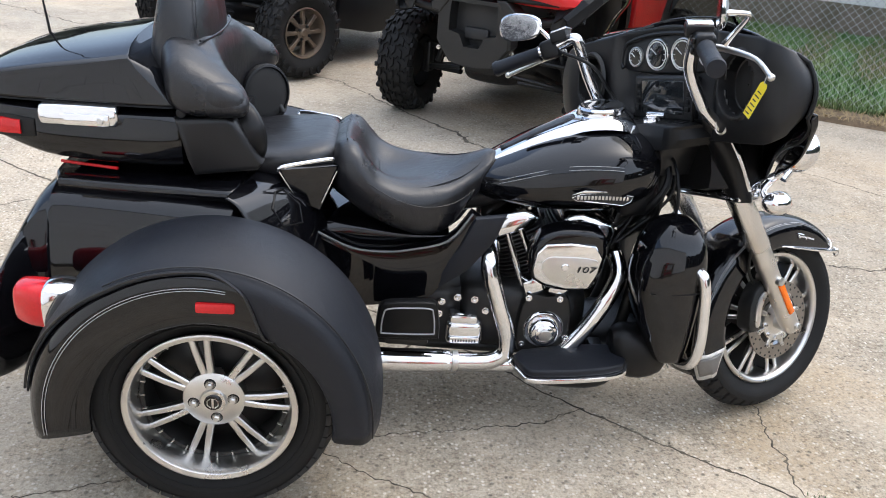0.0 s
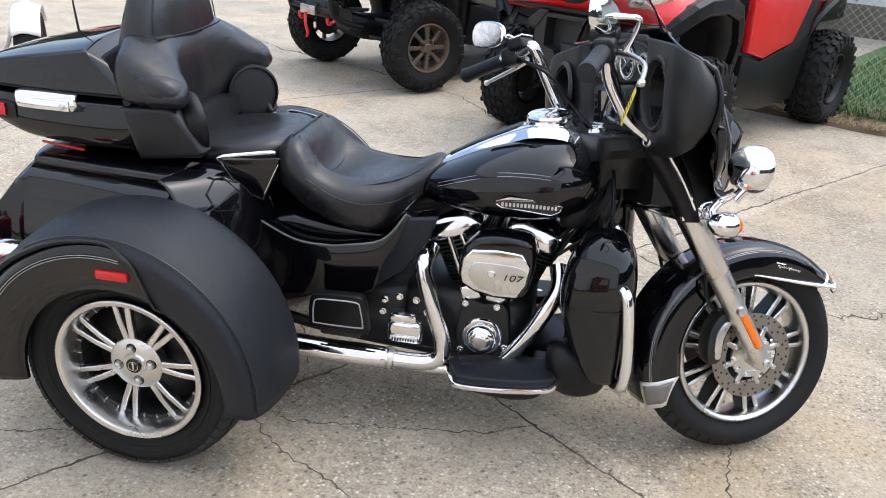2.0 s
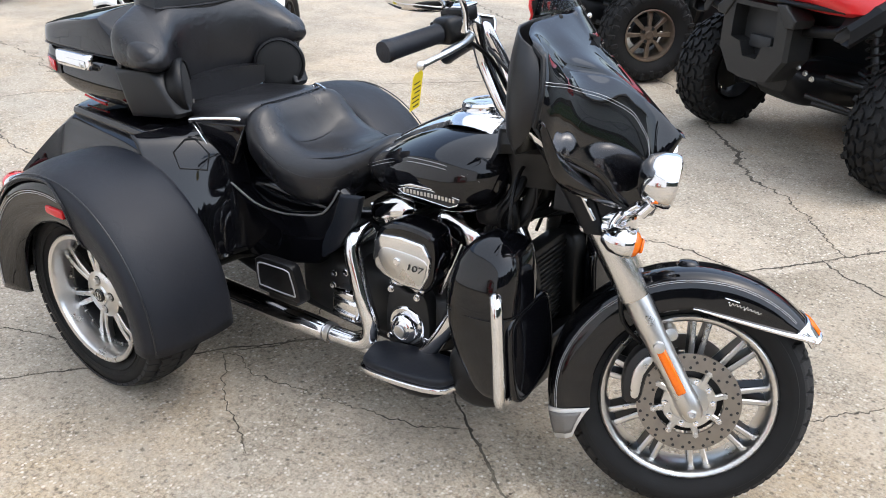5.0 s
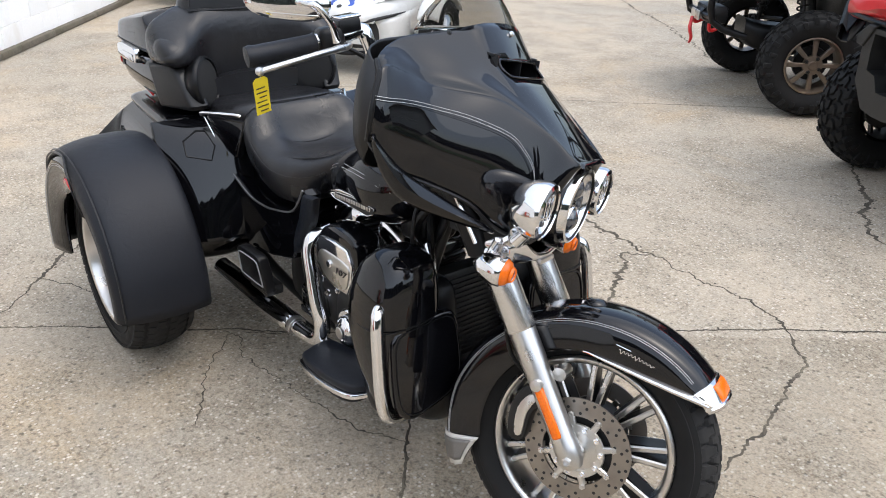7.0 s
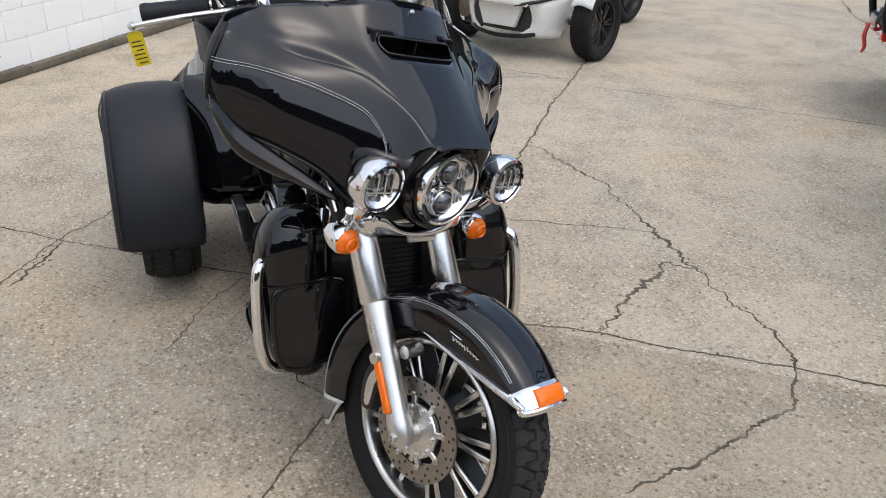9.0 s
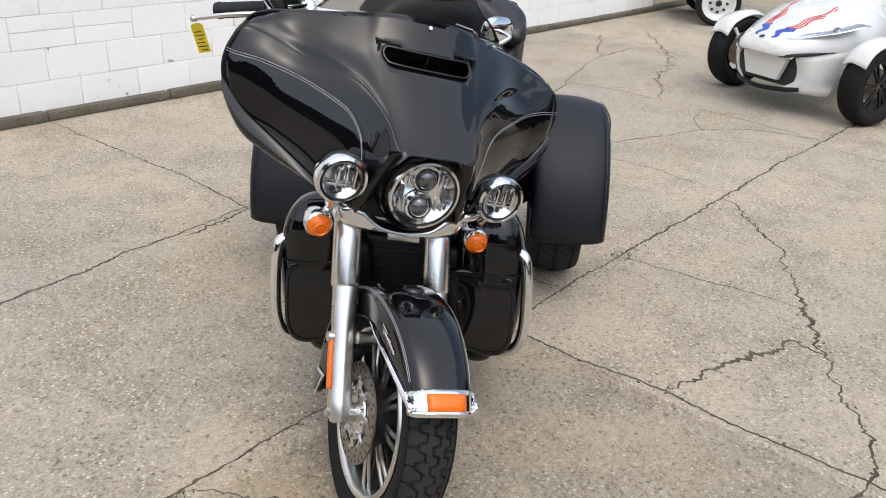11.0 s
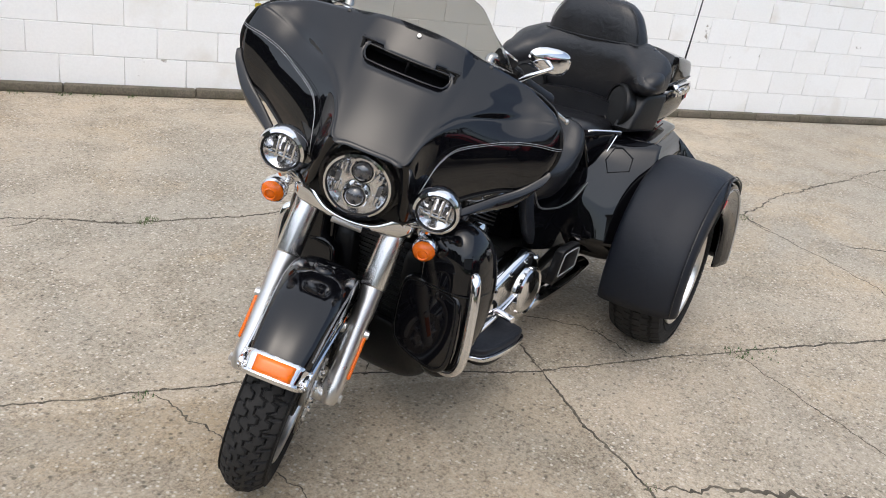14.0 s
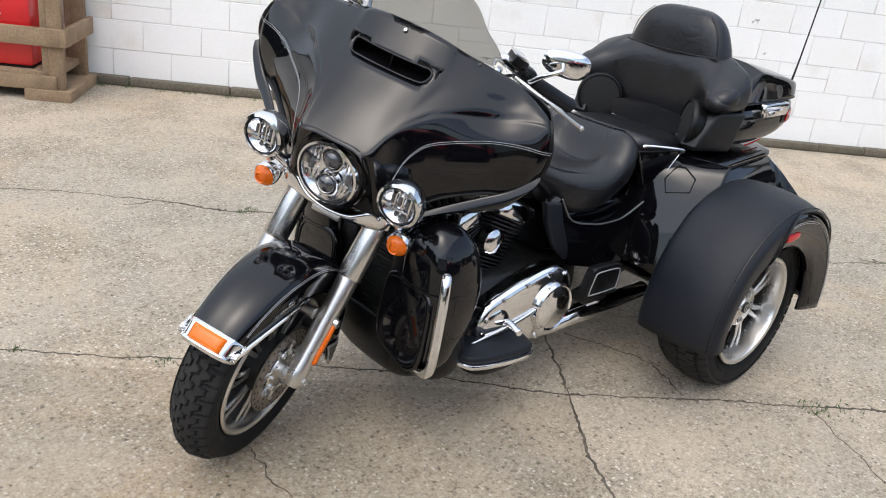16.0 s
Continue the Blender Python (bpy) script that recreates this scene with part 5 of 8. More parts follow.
for x0, lean in ((0.86, -22.5), (0.88, 22.5)):
    q = pose(x0, 0, 0.36, 0, lean, 0)
    cyl = body("cylinder", lathe([(0.062, 0.05), (0.062, 0.27)], (0, 0, 0), (0, 0, 1), 28), DARKMETAL, "black finned cylinder", parent=engine, m=q)
    for k in range(11):
        z = 0.075 + 0.0125 * k
        body("fin", moved(loft([ring(z + dz, 0, 0, 0.084 - e, 0.105 - e, 14, 3.2, axis="z") for dz, e in ((-0.0022, 0.001), (0, 0), (0.0022, 0.001))], 1, 2), q), DARKMETAL, parent=engine)
    for k in range(4):
        z = 0.215 + 0.013 * k
        body("head_fin", moved(loft([ring(z + dz, 0, 0, 0.092 - e, 0.115 - e, 14, 3.6, axis="z") for dz, e in ((-0.0025, 0.001), (0, 0), (0.0025, 0.001))], 1, 2), q), DARKMETAL, parent=engine)
    rb = body("rocker_cover", moved(loft([ring(z, 0, 0, a, b_, 14, 4.5, axis="z") for z, a, b_ in ((0.258, 0.088, 0.125), (0.268, 0.09, 0.128), (0.29, 0.088, 0.125), (0.312, 0.075, 0.115), (0.32, 0.05, 0.09))], 2, 2), q), CHROME, "chrome rocker cover", parent=engine)
    for sx in (-1, 1):
        for sy in (-1, 1):
            body("rocker_bolt", moved(bolt((sx * 0.065, sy * 0.105, 0.305), (0, 0, 1)), q), CHROME, parent=engine)
    body("pushrod_tube", moved(join(tube([(-0.025, -0.115, 0.02), (-0.018, -0.115, 0.26)], 0.011, 10, 1), tube([(0.03, -0.12, 0.02), (0.022, -0.118, 0.26)], 0.011, 10, 1)), q), CHROME, "chrome pushrod tubes", parent=engine)
# air cleaner
outline = curve([(0.795, 0.545), (0.80, 0.60), (0.83, 0.64), (0.89, 0.66), (0.98, 0.655), (1.0, 0.62), (1.003, 0.57), (0.985, 0.50), (0.955, 0.478), (0.87, 0.478), (0.81, 0.505)], 3, True)
MR = Matrix(((1, 0, 0, 0), (0, 0, 1, 0), (0, 1, 0, 0), (0, 0, 0, 1)))
air = body("air_cleaner", prism([tuple(p) for p in outline], Matrix.Translation((0, -0.2, 0)) @ MR, 0.085, 0.016, 3), PAINT, "gloss black air cleaner with a chrome face")
face = [(0.802, 0.545), (0.808, 0.592), (0.832, 0.618), (0.90, 0.625), (0.968, 0.621), (0.992, 0.585), (0.984, 0.535), (0.962, 0.49), (0.90, 0.487), (0.84, 0.5), (0.81, 0.518)]
body("cover_face", prism(face, Matrix.Translation((0, -0.243, 0)) @ MR, 0.016, 0.005, 3), CHROME, "polished chrome face plate", parent=air)
inset = curve([(0.825, 0.552), (0.838, 0.58), (0.88, 0.586), (0.975, 0.58), (0.978, 0.54), (0.957, 0.503), (0.90, 0.502), (0.85, 0.514)], 3, True)
body("cover_inset", prism([tuple(p) for p in inset], Matrix.Translation((0, -0.252, 0)) @ MR, 0.006, 0.002), SILVER, "satin inset plate", parent=air)
body("cover_bolt", disc((0.889, -0.256, 0.557), (0, 1, 0), 0.011, 0.01), CHROME, parent=air)


def lettering(text, size, m, mat, parent, label, depth=0.001):
    cu = bpy.data.curves.new("writing", "FONT")
    cu.body, cu.size, cu.extrude, cu.align_x, cu.align_y, cu.shear = text, size, depth, "CENTER", "CENTER", 0.2
    ob = new("writing", cu)
    ob.parent = parent
    ob.matrix_basis = m
    cu.materials.append(mat)
    return tagged(ob, label)


lettering("107", 0.03, pose(0.945, -0.2575, 0.551, 90, 0, 0) @ Matrix.Diagonal((1.25, 0.85, 1, 1)), INK_AND_SHADE, air, "black numerals 107")
# cam cover with round timer plate, and the boxes round it
cam_cover = body("cam_cover", prism([tuple(p) for p in curve([(0.80, 0.25), (0.795, 0.37), (0.82, 0.435), (0.87, 0.43), (0.925, 0.435), (0.945, 0.37), (0.94, 0.27), (0.88, 0.24)], 3, True)], Matrix.Translation((0, -0.165, 0)) @ MR, 0.05, 0.01), DARKMETAL, "black cam cover", parent=engine)
body("timer_cover", lathe([(0, 0.026), (0.02, 0.025), (0.026, 0.02), (0.029, 0.023), (0.037, 0.02), (0.044, 0.01), (0.045, -0.02)], (0.869, -0.195, 0.322), (0, -1, 0), 36), CHROME, "round chrome timer cover", parent=engine)
body("cam_rim", lathe([(0.042, 0.01), (0.054, 0.011), (0.061, 0.004), (0.064, -0.02)], (0.869, -0.185, 0.325), (0, -1, 0), 36), CHROME, "polished cam cover rim", parent=engine)
body("timer_plate", disc((0.869, -0.226, 0.322), (0, 1, 0), 0.019, 0.004), SILVER, parent=engine)
for x, z in ((0.815, 0.425), (0.905, 0.425), (0.935, 0.30), (0.81, 0.275), (0.87, 0.25)):
    body("case_bolt", bolt((x, -0.19, z), (0, -1, 0), 0.008, 0.008), CHROME, parent=engine)
for x in (0.825, 0.90):
    body("lifter_block", box((x, -0.16, 0.455), (0.055, 0.05, 0.05), 0.01, Matrix.Rotation(radians(20 if x > 0.86 else -20), 3, "Y")), CHROME, "chrome lifter block", parent=engine)
body("transmission_cover", join(box((0.64, -0.165, 0.30), (0.11, 0.06, 0.075), 0.018, None, 3), box((0.635, -0.17, 0.345), (0.08, 0.05, 0.03), 0.008), box((0.64, -0.198, 0.282), (0.085, 0.006, 0.02), 0.002)), CHROME, "chrome stepped transmission cover", parent=engine)
for i in range(9):
    body("rib", box((0.607 + i * 0.008, -0.2025, 0.282), (0.004, 0.002, 0.008), 0.0005), DARKMETAL, parent=engine)
for x, z in ((0.57, 0.385), (0.615, 0.40), (0.665, 0.395), (0.70, 0.36), (0.565, 0.345)):
    body("case_bolt", bolt((x, -0.155, z), (0, -1, 0), 0.009, 0.01), CHROME, parent=engine)
# exhaust
pipes = body("exhaust", join(tube([(0.70, -0.14, 0.56), (0.692, -0.19, 0.545), (0.692, -0.208, 0.515), (0.712, -0.215, 0.455), (0.738, -0.22, 0.38), (0.76, -0.22, 0.31), (0.758, -0.222, 0.265), (0.73, -0.225, 0.24), (0.68, -0.228, 0.232), (0.56, -0.232, 0.232)], 0.025, 16, 5)), CHROME, "chrome exhaust pipes")
body("front_pipe", tube([(1.06, -0.13, 0.55), (1.07, -0.17, 0.50), (1.04, -0.19, 0.43), (0.99, -0.195, 0.335), (0.93, -0.195, 0.255), (0.86, -0.19, 0.215), (0.70, -0.19, 0.20), (0.45, -0.19, 0.2)], 0.024, 16, 5), CHROME, "chrome front header", parent=pipes)
body("heat_sleeve", tube([(0.60, -0.232, 0.232), (0.57, -0.232, 0.232), (0.45, -0.235, 0.232), (0.32, -0.235, 0.235), (0.1, -0.24, 0.24)], [0.03, 0.034, 0.034, 0.033], 18, 3), CHROME, "chrome muffler sleeve", parent=pipes)
body("muffler_left", tube([(0.62, 0.19, 0.2), (0.5, 0.21, 0.23), (0.3, 0.22, 0.24), (0.1, 0.22, 0.24)], [0.026, 0.034, 0.036, 0.034], 18, 3), CHROME, "chrome muffler", parent=pipes)
body("clamp", lathe([(0.027, -0.008), (0.031, -0.008), (0.031, 0.008), (0.027, 0.008)], (0.615, -0.231, 0.232), (1, 0, 0), 18), SILVER, parent=pipes)
# primary drive cover on the left
outline = curve([(0.545, 0.30), (0.56, 0.40), (0.62, 0.45), (0.70, 0.45), (0.85, 0.415), (0.945, 0.38), (0.98, 0.31), (0.94, 0.24), (0.85, 0.235), (0.72, 0.20), (0.62, 0.20), (0.56, 0.235)], 3, True)
prim = body("primary_cover", prism([tuple(p) for p in outline], Matrix.Translation((0, 0.19, 0)) @ MR, 0.085, 0.024, 4), CHROME, "chrome primary drive cover")
body("derby_cover", lathe([(0, 0.02), (0.06, 0.018), (0.075, 0.012), (0.08, 0.016), (0.086, 0.01), (0.088, -0.01)], (0.645, 0.235, 0.315), (0, 1, 0), 40), CHROME, "round chrome derby cover", parent=prim)
body("stator_cover", lathe([(0, 0.012), (0.05, 0.01), (0.062, 0.002), (0.064, -0.02)], (0.90, 0.228, 0.305), (0, 1, 0), 32), CHROME, parent=prim)
for x, z in ((0.60, 0.425), (0.68, 0.435), (0.78, 0.418), (0.88, 0.39), (0.95, 0.34), (0.82, 0.25), (0.70, 0.217)):
    body("cover_bolt", bolt((x, 0.23, z), (0, 1, 0), 0.008, 0.008), CHROME, parent=prim)
body("shift_rod", join(tube([(0.70, 0.235, 0.33), (0.83, 0.24, 0.30), (1.02, 0.245, 0.28)], 0.006, 8), disc((0.86, 0.27, 0.31), (0.3, 1, 0), 0.012, 0.07)), CHROME, "chrome shift linkage", parent=prim)
body("horn", lathe([(0, 0.02), (0.03, 0.018), (0.042, 0.008), (0.045, -0.02), (0.02, -0.05)], (0.87, 0.135, 0.55), (0, 1, 0), 24), CHROME, "chrome horn cover", parent=engine)

# footboards
for s in (1, -1):
    outline = curve([(0.80, 0.20), (0.795, 0.30), (0.83, 0.335), (0.95, 0.345), (1.06, 0.335), (1.10, 0.30), (1.10, 0.20)], 3, True)
    tilt = pose(0, 0, 0.255, 0, -4, 0)
    fb = body("footboard", sided(moved(prism([(p[0], p[1]) for p in outline], pose(0, 0, -0.0125), 0.016, 0.005), Matrix.Translation((0.95, 0, 0.262)) @ Matrix.Rotation(radians(-6), 4, "Y") @ Matrix.Translation((-0.95, 0, 0))), s), CHROME, "chrome rider footboard with rubber pad")
    o2 = [((p[0] - 0.95) * 0.95 + 0.95, (p[1] - 0.27) * 0.9 + 0.268) for p in outline]
    body("rubber_pad", sided(moved(prism(o2, pose(0, 0, 0.006), 0.024, 0.008, 3), Matrix.Translation((0.95, 0, 0.262)) @ Matrix.Rotation(radians(-6), 4, "Y") @ Matrix.Translation((-0.95, 0, 0))), s), VINYL, "black rubber pad", parent=fb)
    for x, z in ((0.86, 0.24), (1.04, 0.255)):
        body("board_bracket", sided(box((x, 0.17, z), (0.04, 0.1, 0.025), 0.006), s), DARKMETAL, parent=fb)
    body("board_skid", sided(loft([ring(x, 0.27, 0.232, w, h, 10, 3) for x, w, h in ((0.82, 0.02, 0.01), (0.86, 0.05, 0.025), (0.98, 0.055, 0.03), (1.04, 0.04, 0.02), (1.06, 0.02, 0.01))], 2, 2), s), PLASTIC, parent=fb)

# lower fairings and the guard bar in front of them
for s in (1, -1):
    rows = [ring(z, x, y, dx, dy, 16, 3.0, axis="z") for z, x, y, dx, dy in (
        (0.285, 1.215, 0.238, 0.025, 0.04), (0.30, 1.213, 0.242, 0.045, 0.072), (0.36, 1.203, 0.245, 0.068, 0.088), (0.43, 1.187, 0.248, 0.086, 0.096), (0.52, 1.176, 0.247, 0.098, 0.1), (0.60, 1.178, 0.243, 0.094, 0.097), (0.655, 1.183, 0.238, 0.079, 0.085), (0.69, 1.187, 0.234, 0.056, 0.064), (0.708, 1.19, 0.233, 0.03, 0.036), (0.713, 1.19, 0.233, 0.01, 0.012))]
    low = body("lower_fairing", sided(loft(rows, 3, 3), s), PAINT, "gloss black lower fairing pod")
    body("pod_joint", sided(tube([(1.268, 0.19, 0.545), (1.274, 0.25, 0.54), (1.262, 0.325, 0.538), (1.2, 0.346, 0.533), (1.11, 0.338, 0.528)], 0.0018, 6), s), PLASTIC, "panel joint", parent=low)
    face = [tuple(p) for p in curve([(0.125, 0.35), (0.22, 0.305), (0.285, 0.30), (0.318, 0.34), (0.322, 0.45), (0.305, 0.53), (0.22, 0.545), (0.145, 0.545), (0.12, 0.50)], 3, True)]
    body("vent_panel", sided(prism(face, Matrix(((0, -0.12, 1, 1.32), (1, 0, 0, 0), (0, 1, 0, 0), (0, 0, 0, 1))), 0.03, 0.008, 3), s), PAINT, "gloss black front panel of the pod", parent=low)
    body("panel_groove", sided(tube([(1.3365 - 0.12 * (0.43 + (q[1] - 0.43) * 0.9), 0.22 + (q[0] - 0.22) * 0.9, 0.43 + (q[1] - 0.43) * 0.9) for q in face + face[:1]], 0.0016, 5, 0), s), PLASTIC, parent=low)
    body("inner_duct", sided(loft([ring(z, x, 0.13, a, b_, 12, 4, axis="z") for z, x, a, b_ in ((0.33, 1.20, 0.03, 0.03), (0.345, 1.195, 0.045, 0.045), (0.52, 1.185, 0.05, 0.045), (0.58, 1.18, 0.045, 0.04), (0.60, 1.18, 0.02, 0.02))], 2, 2), s), PLASTIC, "black inner air duct", parent=low)
    body("pod_foot", sided(loft([ring(x, 0.225, z, w, h, 10, 2.4) for x, z, w, h in ((1.06, 0.31, 0.03, 0.04), (1.09, 0.295, 0.06, 0.075), (1.15, 0.285, 0.068, 0.078), (1.21, 0.285, 0.05, 0.06), (1.23, 0.285, 0.02, 0.03))], 2, 2), s), PLASTIC, "round black foot of the pod", parent=low)
guard_half = [(1.205, 0.265, 0.585), (1.235, 0.325, 0.592), (1.25, 0.343, 0.565), (1.262, 0.35, 0.48), (1.27, 0.35, 0.38), (1.266, 0.335, 0.318), (1.255, 0.295, 0.291), (1.235, 0.24, 0.288)]
guard = body("engine_guard", tube(guard_half, 0.0155, 16, 6), CHROME, "chrome engine guard bar")
body("guard_bar", mirrored(tube(guard_half, 0.0155, 16, 6)), CHROME, parent=guard)
body("guard_crossbar", tube([(1.2, -0.25, 0.288), (1.17, 0, 0.288), (1.2, 0.25, 0.288)], 0.013, 12), DARKMETAL, "black crossbar", parent=guard)
body("chin_spoiler", loft([ring(x, 0, z, w, h, 16, 3.2) for x, z, w, h in ((0.97, 0.215, 0.08, 0.03), (0.99, 0.2, 0.12, 0.05), (1.05, 0.205, 0.15, 0.072), (1.12, 0.215, 0.163, 0.085), (1.18, 0.238, 0.163, 0.09), (1.225, 0.275, 0.155, 0.08), (1.25, 0.31, 0.14, 0.055), (1.258, 0.325, 0.11, 0.03))], 3, 2), PLASTIC, "black chin spoiler")
rad = body("oil_cooler", box((1.17, 0, 0.47), (0.05, 0.22, 0.26), 0.01), DARKMETAL, "black finned cooler")
for k in range(16):
    body("cooler_fin", box((1.197, 0, 0.36 + 0.0145 * k), (0.008, 0.2, 0.005), 0.001), DARKMETAL, parent=rad)

# ---- front end, turned with the handlebar ----
FW = Vector((1.605, 0, 0.300))
wheel = body("front_wheel", lathe(smooth_profile([(0.21, 0.046), (0.216, 0.051), (0.21, 0.057), (0.199, 0.052), (0.193, 0.03), (0.19, 0.0), (0.193, -0.03), (0.199, -0.052), (0.21, -0.057), (0.216, -0.051), (0.21, -0.046)], 2), FW, (0, 1, 0), 64), SILVER, "machined aluminium front wheel rim", m=S)
body("tyre", lathe(smooth_profile(tyre_profile(0.299, 0.208, 0.126, 0.024)), FW, (0, 1, 0), 64), RUBBER, "black front tyre", parent=wheel, m=S)
body("tread", carved_tread(0.3065, 0.129, 0.022, FW, 42, 0.0095), TREADTOP, "deep zigzag tread", parent=wheel, m=S, angle=25)
body("hub", lathe([(0.022, 0.085), (0.05, 0.08), (0.055, 0.06), (0.04, 0.03), (0.036, 0.0), (0.04, -0.03), (0.055, -0.06), (0.05, -0.08), (0.022, -0.085)], FW, (0, 1, 0), 28), SILVER, parent=wheel, m=S)
# added barrel that blocks the view through and keeps the spoke gaps dark
body("hub_drum", lathe([(0.03, 0.06), (0.085, 0.055), (0.09, 0.0), (0.085, -0.055), (0.03, -0.06)], FW, (0, 1, 0), 28), DARKMETAL, "dark barrel added to darken the gaps between spokes", parent=wheel, m=S)
for k in range(9):
    for e in (-1, 1):
        a = radians(360 / 9 * k + 8 + e * 5.6)
        web = body("spoke", spoke(a, 0.045, 0.195, 0.007, 0.0065, FW, 1, 0.03, 0.024, 0.05), DARKMETAL, parent=wheel, m=S)
        for s in (1, -1):
            body("spoke_face", spoke(a, 0.05, 0.195, 0.0072, 0.0068, FW, s, 0.034, 0.029, 0.006), SILVER, parent=wheel, m=S)
for s in (1, -1):
    rotor = body("brake_disc", lathe([(0.082, -0.0025), (0.125, -0.0025), (0.125, 0.0025), (0.082, 0.0025), (0.082, -0.0025)], (FW.x, s * 0.078, FW.z), (0, s, 0), 48), STEEL, "drilled steel brake disc", parent=wheel, m=S)
    for k in range(30):
        for r, o in ((0.09, 0.0), (0.104, 0.35), (0.117, 0.7)):
            if (k + int(o * 3)) % 2 == 0 or r > 0.11:
                a = radians(12 * k + o * 12)
                # no real hole: a black dot on the steel gives its darkness
                body("drilled_hole", disc((FW.x + r * math.cos(a), s * 0.0807, FW.z + r * math.sin(a)), (0, s, 0), 0.0038, 0.001, 8, 0.0002), INK_AND_SHADE, parent=wheel, m=S)
    body("carrier_ring", lathe([(0.048, -0.004), (0.064, -0.004), (0.066, 0.0), (0.064, 0.004), (0.048, 0.004), (0.048, -0.004)], (FW.x, s * 0.08, FW.z), (0, s, 0), 36), SILVER, "bright carrier ring", parent=wheel, m=S)
    for k in range(10):
        a = radians(36 * k + 8)
        body("carrier_bolt", bolt((FW.x + 0.056 * math.cos(a), s * 0.084, FW.z + 0.056 * math.sin(a)), (0, s, 0), 0.006, 0.006), CHROME, parent=wheel, m=S)
    for k in range(8):
        a = radians(45 * k + 20)
        body("disc_carrier", join(spoke(a, 0.04, 0.089, 0.009, 0.007, FW, s, 0.08, 0.082, 0.010), bolt((FW.x + 0.086 * math.cos(a), s * 0.081, FW.z + 0.086 * math.sin(a)), (0, s, 0), 0.006, 0.006)), SILVER, parent=wheel, m=S)


def fender_section(a):
    c, sn = math.cos(radians(a)), math.sin(radians(a))
    w = 0.074 + 0.016 * min(1, max(0, (a - 37) / 50))
    R = 0.343 - 0.015 * math.sin(radians(min(180, max(0, a - 30) * 1.3)))
    rin = min(R - 0.02, (0.2 + 0.036 * min(1.0, max(0.0, (a - 40) / 55))) / max(0.05, sn) if a < 96 else 0.2375)
    if a > 192:
        rin = min(R - 0.03, 0.238 + (a - 192) * 0.004)
    P_ = lambda r, y: (FW.x + r * c, y, FW.z + r * sn)
    half = [P_(rin, w), P_((rin + R) / 2 - 0.005, w), P_(R - 0.03, w * 0.97), P_(R - 0.01, w * 0.8), P_(R, w * 0.42)]
    return half + [P_(R + 0.001, 0)] + [(p[0], -p[1], p[2]) for p in reversed(half)]


def fender_skin(a, k, lift=0.0):
    """A point on the front fender's skin; k runs over the control points from the left lower edge."""
    full = curve(fender_section(a), 6)
    i = min(int(k * 6), len(full) - 2)
    q = full[i] + (full[i + 1] - full[i]) * (k * 6 - i)
    side = 1 if k < 5 else -1
    c, sn = math.cos(radians(a)), math.sin(radians(a))
    flat = min(1, max(0, abs(5 - k) - 2) / 1.5)
    return (q[0] + lift * c * (1 - flat), q[1] + side * lift * flat, q[2] + lift * sn * (1 - flat))


fender = body("front_fender", loft([fender_section(a) for a in np.linspace(39.5, 205, 25)], 2, 4, closed_v=False, cap=False), PAINT, "gloss black front fender", m=S, solid=0.004)
for s in (1, -1):
    kk = (lambda k: k) if s > 0 else (lambda k: 10 - k)
    for d in (0.0, 0.16):
        body("pinstripe", tube([fender_skin(a, kk(2.25 + d), 0.0022) for a in np.linspace(48, 192, 34)], 0.0008, 5, 1), PINSTRIPE, "thin silver pinstripe", parent=fender, m=S)
    body("side_strip", tube([fender_skin(a, kk(0.12), 0.004) for a in np.linspace(97, 38, 22)], [0.002, 0.0045, 0.006, 0.0075], 8, 1), CHROME, "chrome fender strip", parent=fender, m=S)
    # model script, drawn as a plain flowing stroke
    flow = [fender_skin(80 - 0.55 * i, kk(0.86 + 0.09 * math.sin(1.9 * i) * (1.9 if i in (2, 3, 16, 17) else 0.8)), 0.003) for i in range(32)]
    body("script_stroke", tube(flow, 0.0013, 5, 2), CHROME, "silver script stroke", parent=fender, m=S)
    body("script_bar", tube([fender_skin(82, kk(1.1), 0.003), fender_skin(75, kk(1.08), 0.003)], 0.0014, 5, 1), CHROME, parent=fender, m=S)
    flap = grid([[fender_skin(a, kk(k), 0.005) for k in np.linspace(0.0, 3.4, 14)] for a in np.linspace(192, 206.5, 8)])
    body("fender_guard", flap, GUARD, "chrome-edged fender tip guard", parent=fender, m=S, solid=0.003)
    body("guard_inset", grid([[fender_skin(a, kk(k), 0.0085) for k in np.linspace(0.35, 3.0, 12)] for a in np.linspace(194, 204, 6)]), MESHGREY, "grey mesh inset", parent=fender, m=S, solid=0.002)
corner = lambda k: 5.5 * max(0.0, (abs(k - 5) - 2.2) / 2.8) ** 2
tip = grid([[fender_skin(a + corner(k) * (44.5 - a) / 10, k, 0.005) for k in np.linspace(0.0, 10.0, 41)] for a in np.linspace(34.5, 44.5, 6)])
marker = body("fender_tip", tip, CHROME, "chrome front fender tip", parent=fender, m=S, solid=0.004)
body("marker_lens", grid([[fender_skin(a, k, 0.010 if 0 < i < 5 and 0 < j < 10 else 0.006) for j, k in enumerate(np.linspace(3.5, 6.5, 11))] for i, a in enumerate(np.linspace(36.4, 43, 6))]), AMBER, "amber front marker lens", parent=fender, m=S, solid=0.003)
body("marker_lip", tube([fender_skin(36.0 + corner(k), k, 0.005) for k in np.linspace(0, 10, 30)], 0.0055, 8, 1), CHROME, parent=fender, m=S)
body("fender_bolt", lathe([(0, 0.01), (0.018, 0.009), (0.026, 0.003), (0.028, -0.004)], fender_skin(98, 5, 0.0), (-0.1, 0, 1), 20), PAINT, "black blanking cap", parent=fender, m=S)

